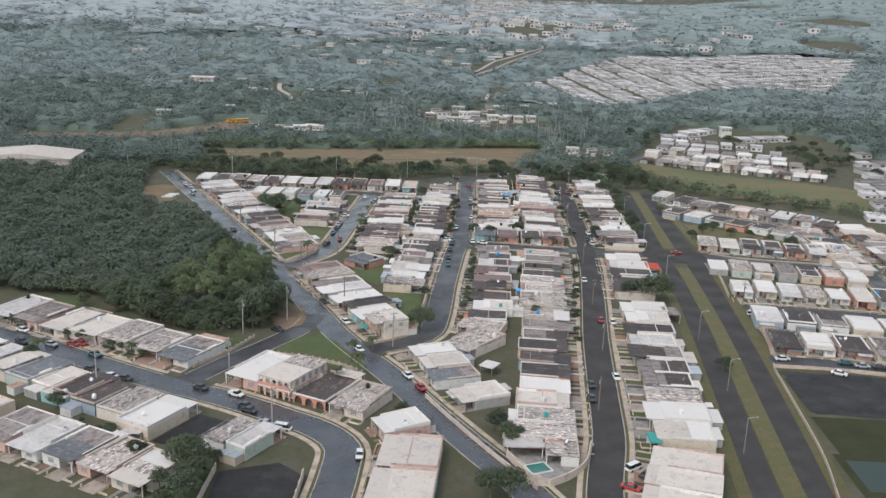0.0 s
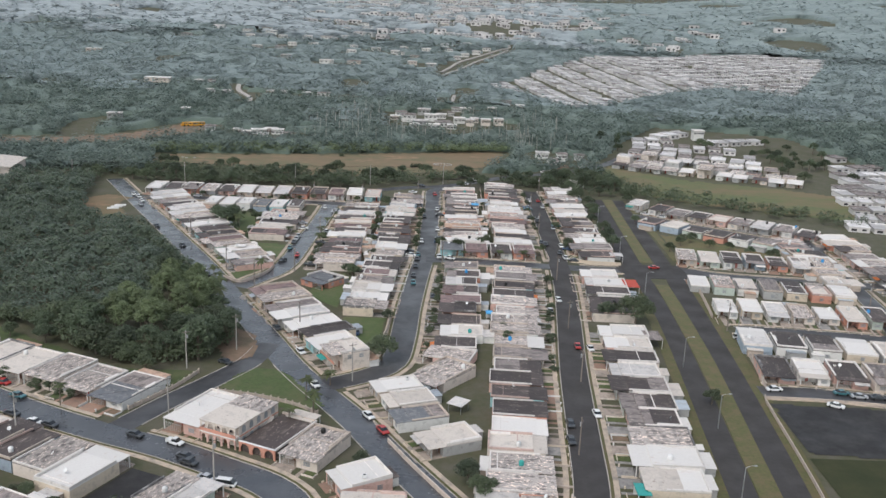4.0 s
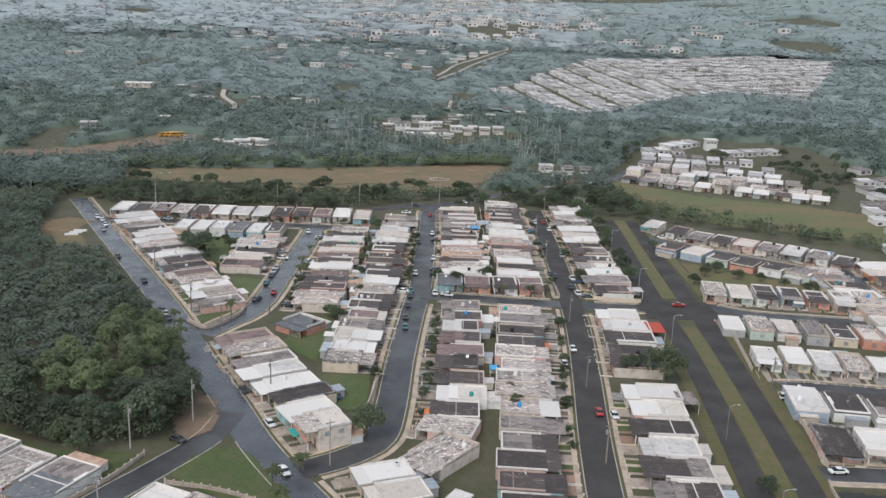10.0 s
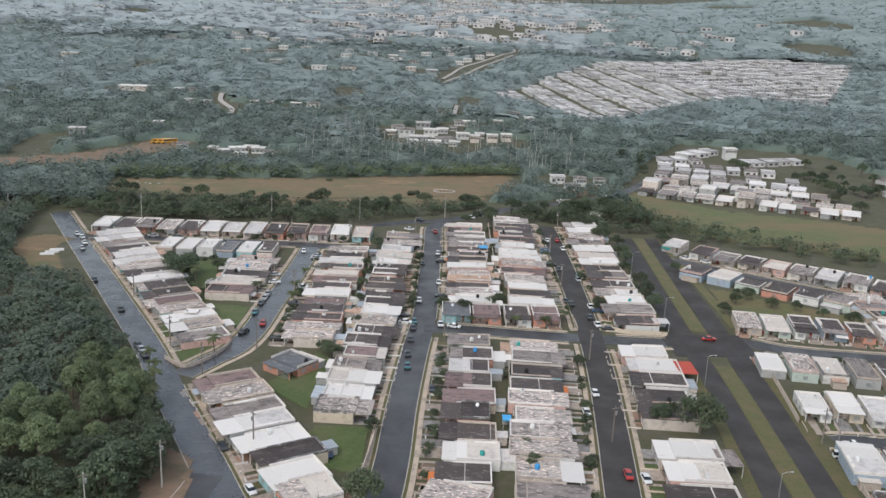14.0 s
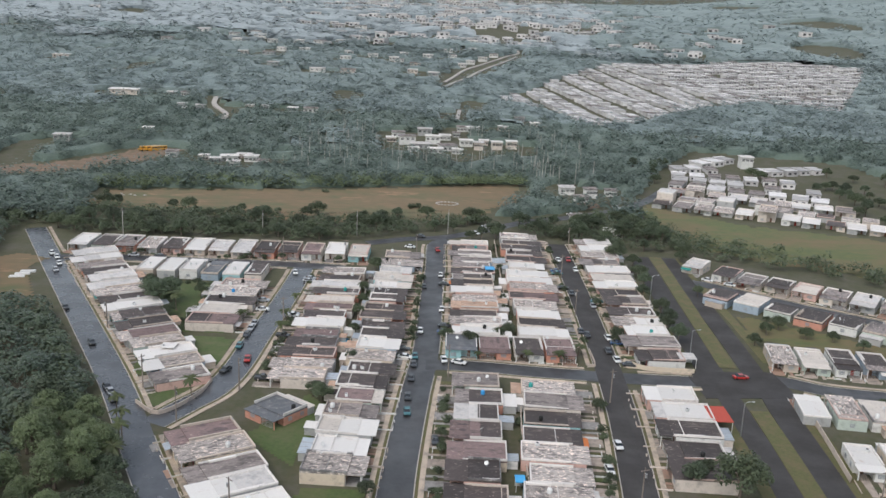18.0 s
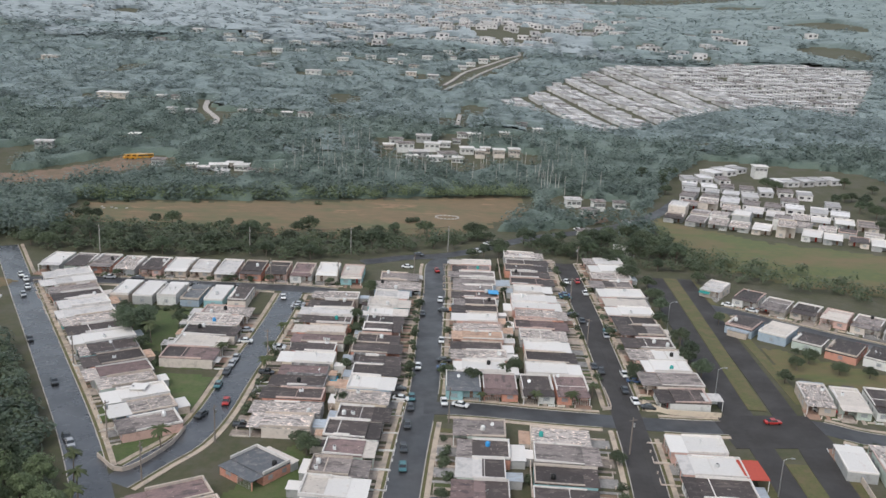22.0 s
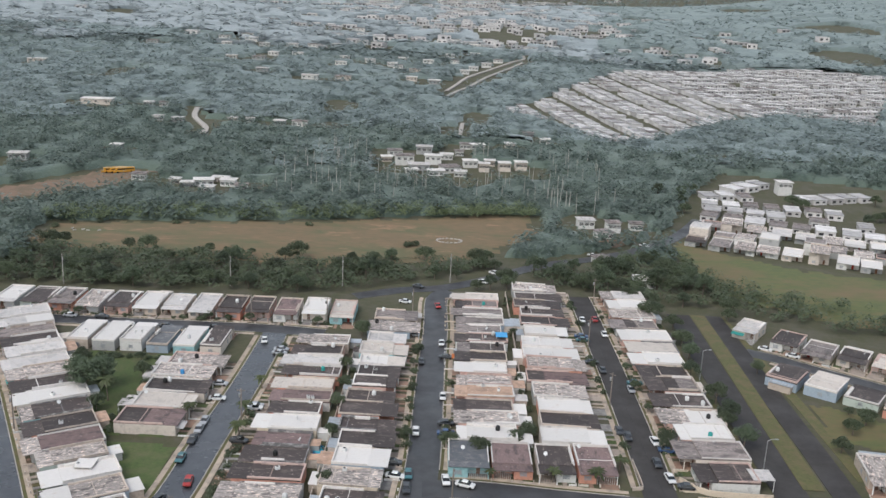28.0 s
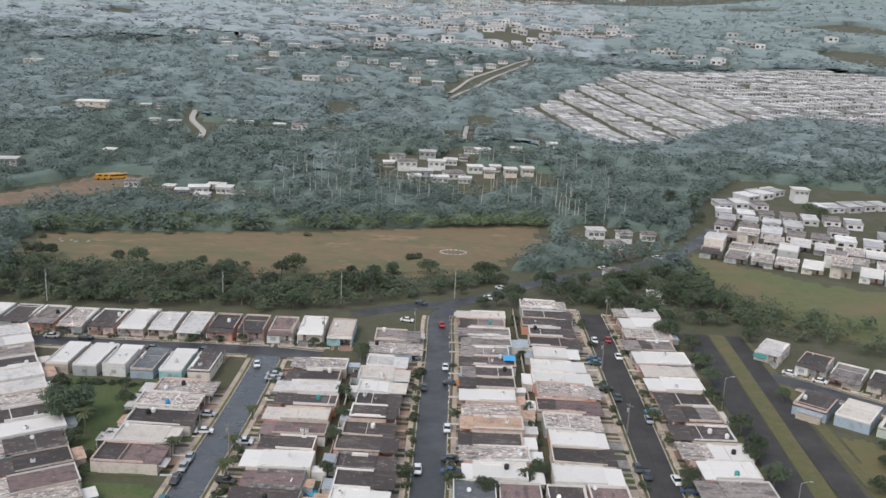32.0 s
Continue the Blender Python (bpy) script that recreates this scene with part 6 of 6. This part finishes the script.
# the inner street
for c, k, x, y, a in (("charcoal", S, -57.5, 363, -20), ("red", S, -53.2, 371, 5), ("teal", S, -57.6, 381, 0), ("charcoal", S, -57.4, 390, 0), ("silver", S, -57.2, 395.5, 0), ("silver", S, -57, 400, 0), ("white", S, -57, 413, 95), ("white", S, -52.8, 455, 10),):
    park((c, k), x, y, a)
# the long street beside the woods
for c, k, x, y, a in (("white", S, -97, 463.6, 90), ("charcoal", S, -70, 463.8, 90), ("charcoal", S, -85, 463.6, 90), ("charcoal", S, -107, 469.3, 92), ("silver", S, -117, 469.3, 92), ("white", S, -148, 468, 32), ("white", S, -140, 455, 30), ("silver", S, -138, 447, 30), ("white", S, -144, 463, 30), ("charcoal", S, -119, 408, 30), ("charcoal", S, -85, 349, 30), ("silver", S, -83, 346, 30), ("charcoal", S, -81, 342, 30), ("charcoal", S, -100, 379, 30),):
    park((c, k), x, y, a)
# the lower cross street
for c, k, x, y, a in (("charcoal", S, -67, 217.5, 65), ("red", S, -111, 243, 65), ("red", PK, -109, 243.5, 60), ("charcoal", S, -121, 238, 63), ("silver", S, -117, 242, 63), ("white", S, -130, 252, 63), ("charcoal", S, -99, 226, 65), ("teal", S, -102, 236, 65), ("charcoal", S, -88, 221, 65), ("white", S, -92, 222, 65), ("charcoal", PK, -126, 243, 63),):
    park((c, k), x, y, a)
for i in range(16):
    x, y, a = T.choice(((46.3, T.uniform(215, 350), 0), (55.5, T.uniform(385, 505), 90), (45.4, T.uniform(395, 505), 90), (1.4, T.uniform(282, 355), 90), (-10, T.uniform(315, 450), 90), (2.2, T.uniform(395, 500), 90), (-46.5, T.uniform(355, 450), 90), (-58.5, T.uniform(390, 430), 90)))
    if a == 0:
        x, a = 41.5 + (y - 215) * 0.075 + 2.5, 90
    park(T.choice(MAKES), x, y, a + T.uniform(-6, 6))
BUSP = thing("school_bus", "yellow bus parked on the valley track", "bus", "buses", at=pose(0, -100, 0))
part("body", Shape().box(-1.2, 1.2, -5, 5, 0.5, 2.9, 0.08).box(-1.1, 1.1, -6, -5, 0.5, 1.5, 0.06), PAINT["yellow"], BUSP)
for x in (-1.215, 1.2):
    part("window", Shape().box(x, x + 0.015, -4.2, 4.6, 1.8, 2.45), M_GLASS, BUSP)
for x in (-1.1, 1.1):
    for y in (-4, 3.2):
        part("wheel", Shape().tube((x - 0.15, y, 0.5), (x + 0.15, y, 0.5), 0.5, 0.5, 12), M_TYRE, BUSP)
PROTOS.append(BUSP)
for x, y in ((-178, 684), (-175, 684.5), (-172, 685)):
    copy_thing(BUSP, pose(x, y, lift(x, y), 0, 0, -55))

# ---- poles, wires and lamps ----


def pole_proto(wood, h, cross):
    ob = thing("utility_pole", ("brown wooden" if wood else "pale concrete") + " utility pole with a crossarm", "utility pole", "utility poles", at=pose(0, -100, 0))
    part("pole", Shape().tube((0, 0, 0), (0, 0, h), 0.2, 0.12, 8), M_WOODPOLE if wood else M_POLE, ob)
    part("crossarm", Shape().box(-cross, cross, -0.2, -0.08, h - 0.7, h - 0.55), M_WOODPOLE, ob)
    part("transformer", Shape().lathe([(0.0, h - 2.4), (0.24, h - 2.4), (0.26, h - 1.5), (0.12, h - 1.4)], 8, (0.4, 0)), M_STEEL, ob)
    return ob


def lamp_proto(h, arm):
    ob = thing("street_lamp", "tall grey street lamp with a curved arm", "street lamp", "street lamps", at=pose(0, -100, 0))
    part("pole", Shape().tube((0, 0, 0), (0, 0, h), 0.13, 0.08, 8), M_STEEL, ob)
    part("arm", Shape().tube((0, 0, h - 0.1), (arm * 0.5, 0, h + 0.35), 0.05, 0.05, 6).tube((arm * 0.5, 0, h + 0.35), (arm, 0, h + 0.45), 0.05, 0.05, 6), M_STEEL, ob)
    hd = part("head", Shape().box(arm - 0.1, arm + 0.6, -0.15, 0.15, h + 0.36, h + 0.52, 0.04), M_STEEL, ob)
    part("lens", Shape().box(arm + 0.1, arm + 0.5, -0.1, 0.1, h + 0.31, h + 0.36), M_LIGHT, hd)
    return ob


POLE, WPOLE, LAMP = pole_proto(False, 11, 1.1), pole_proto(True, 9.5, 1.0), lamp_proto(9, 1.8)
PROTOS += [POLE, WPOLE, LAMP]
LINE = [(-189, 497), (-132, 501.5), (-75, 508), (-35.5, 513), (3.7, 523)]
for x, y in LINE:
    copy_thing(POLE, pose(x, y, 0, 0, 0, 90))
for x, y in ((-66, 258), (-55.5, 272), (-62, 227), (-93, 215), (-44, 197), (-20.5, 253)):
    copy_thing(POLE, pose(x, y, 0, 0, 0, 30))
for x, y in ((43.5, 300), (41.5, 258), (46, 352), (46, 420), (46.4, 462), (54.6, 505), (3.4, 365), (-51, 350), (-48, 400), (-76, 350), (-100, 392), (-62, 331), (-40, 290), (-36, 472), (-9, 484), (35, 216), (95, 303), (153, 330), (-60, 471)):
    copy_thing(WPOLE, pose(x, y, 0, 0, 0, T.uniform(0, 180)))
for x, y, a in ((71.6, 232, 0), (72.8, 271, 0), (75.2, 335, 0), (75.4, 385, 0), (75.4, 440, 0), (97.5, 300, 180), (66, 196, 0)):
    copy_thing(LAMP, pose(x, y, 0, 0, 0, a))


def wire(a, b, sag, name="overhead_wire"):
    cu = bpy.data.curves.new(name, "CURVE")
    cu.dimensions, cu.bevel_depth, cu.bevel_resolution = "3D", 0.035, 0
    sp = cu.splines.new("POLY")
    sp.points.add(12)
    for i in range(13):
        t = i / 12
        p = Vector(a).lerp(Vector(b), t)
        sp.points[i].co = (p.x, p.y, p.z - sag * 4 * t * (1 - t), 1)
    cu.materials.append(M_CABLE)
    return tagged(new(name, cu), "thin black overhead cable between poles", "cable", "overhead cables")


for (x0, y0), (x1, y1) in zip(LINE, LINE[1:]):
    for o, z in ((-0.9, 10.6), (0.9, 10.6), (0, 8.6)):
        wire((x0, y0 + o, z), (x1, y1 + o, z), 0.7)
for (x0, y0), (x1, y1) in (((-62, 227), (-66, 258)), ((43.5, 300), (46, 352)), ((41.5, 258), (43.5, 300)), ((46, 420), (46.4, 462)), ((46, 352), (46, 420)), ((-93, 215), (-62, 227))):
    wire((x0, y0, 8.9), (x1, y1, 8.9), 0.6)

# ---- walls, fences and single things ----


def long_wall(pts, h, t, mat, label, post=None):
    ob = thing("boundary_wall", label, "wall", "boundary walls")
    line = smooth_line(pts, 2.0)
    part("wall", ribbon("wall", line, -t / 2, t / 2, 0, h, mat), mat, ob)
    if post:
        for i in range(0, len(line), post):
            q = line[i]
            part("post", Shape().box(q.x - 0.16, q.x + 0.16, q.y - 0.16, q.y + 0.16, 0, h + 0.35), mat, ob)
    return ob


PALE = PARAPET[0]
long_wall([(80.5, 176), (84.8, 200), (89.2, 249), (90, 252)], 1.0, 0.25, PALE, "long pale concrete wall beside the car park")
long_wall([(90, 251.2), (104, 250.6), (121, 248.5), (150, 243)], 0.8, 0.25, PALE, "low pale wall between street and car park")
long_wall([(93.4, 314), (95.6, 332), (97.6, 350)], 1.6, 0.2, PALE, "pale back wall along the avenue")
long_wall([(92.4, 258), (95.3, 282)], 1.5, 0.2, PALE, "pale back wall along the avenue")
long_wall([(-9, 219), (-2, 206), (8, 189), (17, 175)], 1.1, 0.3, PALE, "pale boundary wall along the street")
long_wall([(-75, 341), (-67.5, 335), (-61, 346), (-59.5, 356)], 1.1, 0.25, PALE, "pale curved garden wall at the street corner")
long_wall([(11, 189), (17, 177), (22.5, 178.6), (28.2, 185.5), (30.6, 195.5)], 1.9, 0.3, PALE, "pale curved garden wall at the street corner")
long_wall([(-15, 277), (-13.6, 290), (-13, 304)], 1.8, 0.2, PALE, "pale wall beside a green yard", 2)
long_wall([(-54, 243), (-44, 241), (-34, 237), (-27, 232)], 1.0, 0.2, PALE, "low fence wall of the triangular lawn", 1)
long_wall([(-73, 231), (-66, 244), (-62, 255)], 1.0, 0.2, PALE, "low pale wall along the lane", 1)
long_wall([(46, 389), (45.9, 376.3), (43.5, 375.8)], 0.9, 0.2, PALE, "low corner garden wall")
long_wall([(55, 380.5), (60, 375.2), (74, 374)], 1.4, 0.2, WALLS[1][1], "cream corner garden wall")
long_wall([(22.5, 395), (23.2, 450), (23.5, 510)], 1.7, 0.2, PALE, "stained back-yard wall between two rows")
long_wall([(20.5, 285), (21, 330), (23, 358)], 1.7, 0.2, PALE, "stained back-yard wall between two rows")
long_wall([(-26.6, 352), (-25.5, 400), (-25, 455)], 1.6, 0.2, PALE, "stained back-yard wall between two rows")

for x, y, z, w, d, h, m, nm, lb, ct in ((19.2, 461, 0, 3.6, 4.2, 3.3, M_TARP, "tarp_shelter", "bright blue tarpaulin over a back-yard shelter", "tarpaulin"), (18.6, 306, 0, 2.2, 3.2, 2.4, M_TARP, "tarp_shelter", "bright blue tarpaulin over a back-yard shelter", "tarpaulin"),
                                        (-76.5, 404, 0, 5, 4, 2.6, ROOF["l"], "shelter", "small white-roofed shelter in a back yard", "shelter"), (-20.5, 306, 0, 4, 2.6, 2.2, WALLS[1][1], "shelter", "small cream hut on a green yard", "shelter"),
                                        (71.2, 341, 0, 5, 9, 3.0, ROOF["r"], "shelter", "red flat-roofed extension behind a white house", "shelter"), (73, 380, 0, 5, 5, 2.9, ROOF["l"], "shelter", "pale zinc-roofed carport at the corner", "shelter"), (-75.5, 372, 0, 4, 4, 3.2, ROOF["w"], "shelter", "small white-roofed room in a back yard", "shelter"),
                                        (45.5, 197, 0, 3, 5, 2.5, M_TEAL, "shelter", "green metal container beside the street", "container"), (67.5, 288.5, 0, 5, 8, 2.9, ROOF["g"], "shelter", "grey flat-roofed extension behind a white house", "shelter")):
    ob = thing(nm, lb, ct, at=pose(x, y, 0))
    for sx in (-1, 1):
        for sy in (-1, 1):
            part("post", Shape().box(sx * (w / 2 - 0.2) - 0.06, sx * (w / 2 - 0.2) + 0.06, sy * (d / 2 - 0.2) - 0.06, sy * (d / 2 - 0.2) + 0.06, 0, h), M_TRIM, ob)
    part("roof", Shape().box(-w / 2, w / 2, -d / 2, d / 2, h, h + 0.14).box(-w / 2, -w / 2 + 0.12, -d / 2, d / 2, h + 0.14, h + 0.24), m, ob)
    part("back_wall", Shape().box(-w / 2 + 0.3, w / 2 - 0.3, d / 2 - 0.25, d / 2 - 0.1, 0, h), WALLS[0][1], ob)
# trees among and beside the houses across the meadow
for i in range(60):
    x_, y_ = T.uniform(112, 262), T.uniform(556, 700)
    if not any((x_ - a) ** 2 + (y_ - b) ** 2 < 70 for a, b, *_ in FAR_LOTS) and lift(x_, y_) > -1 and (y_ > 640 or x_ > 214):
        plant(TREES[T.choice((0, 1, 2, 4))], x_, y_, T.uniform(0.6, 1.0))
# single trees and bushes that break the field's near edge, and loose pale stones
for i in range(46):
    x_ = T.choice((-160, -150, -128, -112, -97, -84, -80, -61, -58, -33, -22, -6, 12, 20)) + T.uniform(-5, 5)
    plant(TREES[T.choice((0, 1, 3, 3, 4))] if i % 3 else BUSH, x_, 541 + 0.05 * abs(x_ + 60) + T.uniform(-5, 7), T.uniform(0.55, 1.0) if i % 3 else T.uniform(1.2, 2.2))
for x_, y_ in ((-12.6, 571), (-14, 570), (-11, 572.5), (-166, 577), (-161, 584), (-168, 566), (-150, 588), (-118, 592), (-60, 598)):
    plant(BUSH, x_, y_, T.uniform(1.4, 2.2))
for x_, y_ in ((-156, 573), (-153, 575), (-150.5, 573.5), (-158, 576), (-146, 574.5)):
    pebble = thing("stone", "pale loose stone lying in the brown field", "stone", "field stones", at=pose(x_, y_, lift(x_, y_), 0, 0, T.uniform(0, 90)))
    part("block", Shape().box(-0.8, 0.8, -0.4, 0.4, -0.2, 0.5, 0.14), M_KERB, pebble)
# the corner house's carport, pool and paved court, and walls round the dark yard
court = setting("patio", Shape().loft([[(12, 189.5, z_), (17.2, 178.4, z_), (22.2, 179.6, z_), (27.4, 185.8, z_), (29.8, 195, z_), (12, 195, z_)] for z_ in (0, 0.1)]).mesh("patio", M_DRIVE[1]), "pale paved court behind the curved wall", "patio")
swim = thing("swimming_pool", "small tiled swimming pool with green water", "pool", at=pose(17.8, 184.2, 0.1, 0, 0, 25))
part("rim", Shape().box(-2.6, 2.6, -2.2, -1.9, 0, 0.25).box(-2.6, 2.6, 1.9, 2.2, 0, 0.25).box(-2.6, -2.3, -1.9, 1.9, 0, 0.25).box(2.3, 2.6, -1.9, 1.9, 0, 0.25), M_TRIM, swim)
part("water", Shape().box(-2.3, 2.3, -1.9, 1.9, 0.01, 0.16), M_POOL, swim)
port = thing("carport", "pale grey flat carport roof on slim posts", "carport", at=pose(14.8, 191.6, 0.1, 0, 0, 4))
for sx in (-4, 4):
    for sy in (-2.6, 2.6):
        part("post", Shape().box(sx - 0.1, sx + 0.1, sy - 0.1, sy + 0.1, 0, 2.7), M_TRIM, port)
part("roof", Shape().box(-4.4, 4.4, -3.1, 3.1, 2.7, 2.9).box(-4.4, 4.4, -3.1, -2.95, 2.9, 3.0), ROOF["l"], port)
long_wall([(-32.6, 158), (-32.6, 170), (-32.8, 176)], 2.0, 0.2, PALE, "stained wall round a dark yard", 2)
long_wall([(-51.6, 158), (-51.9, 177)], 1.8, 0.2, PALE, "stained wall round a dark yard")
for x_, y_, k_ in ((-96, 268, 1), (-88, 262, 4), (-76, 254, 1), (-110, 272, 0), (-122, 276, 1), (-99, 432, 1), (-92, 428, 3), (-84, 436, 3), (-80, 425, 1), (-88, 418, 4), (-79, 398, 3), (106, 412, 3), (112, 414, 1), (118, 406, 4), (126, 404, 1), (132, 396, 0), (140, 390, 1), (110, 420, 3)):
    plant(TREES[k_], x_, y_, T.uniform(0.5, 0.9))
for x_, y_ in ((-63, 183), (-66, 180), (-61, 168), (-64, 165), (-52.8, 180), (-58, 160), (-69, 184), (-73, 186), (-80, 190), (-84, 193), (-90, 197), (-96, 201)):
    plant(TREES[3] if x_ % 3 else BUSH, x_, y_, T.uniform(0.7, 1.2))
pool = thing("paddling_pool", "round blue paddling pool in a back yard", "pool", at=pose(-26.8, 387, 0))
part("rim", Shape().lathe([(1.75, 0), (1.8, 0.9), (1.9, 0.9), (1.9, 0)], 20), M_TARP, pool)
part("water", Shape().lathe([(0.0, 0.7), (1.76, 0.75)], 20), M_WATER, pool)
big = thing("warehouse", "large pale low-pitched roof of a hall beyond the woods", "hall", at=pose(-246, 500, 0, 0, 0, 8))
part("wall", Shape().box(-26, 26, -14, 14, 0, 7), WALLS[8][1], big)
part("roof", Shape().loft([[(-27, -15, 7), (27, -15, 7), (27, -15, 7.4), (0, -15, 10), (-27, -15, 7.4)], [(-27, 15, 7), (27, 15, 7), (27, 15, 7.4), (0, 15, 10), (-27, 15, 7.4)]]), ROOF["c"], big)
ringm = thing("stone_ring", "low pale oval ring of stones in the brown field", "stone ring", at=pose(3.5, 583, lift(3.5, 583)))
for i in range(18):
    a = 2 * math.pi * i / 18
    part("stone", Shape().box(-0.7, 0.7, -0.4, 0.4, -0.2, 0.5, 0.12), M_KERB, ringm).matrix_basis = pose(5.5 * math.cos(a), 3.6 * math.sin(a), 0, 0, 0, math.degrees(a) + 90)

# the master copies stay nowhere in the place
for ob in PROTOS:
    for o in (*ob.children_recursive, ob):
        bpy.data.objects.remove(o)
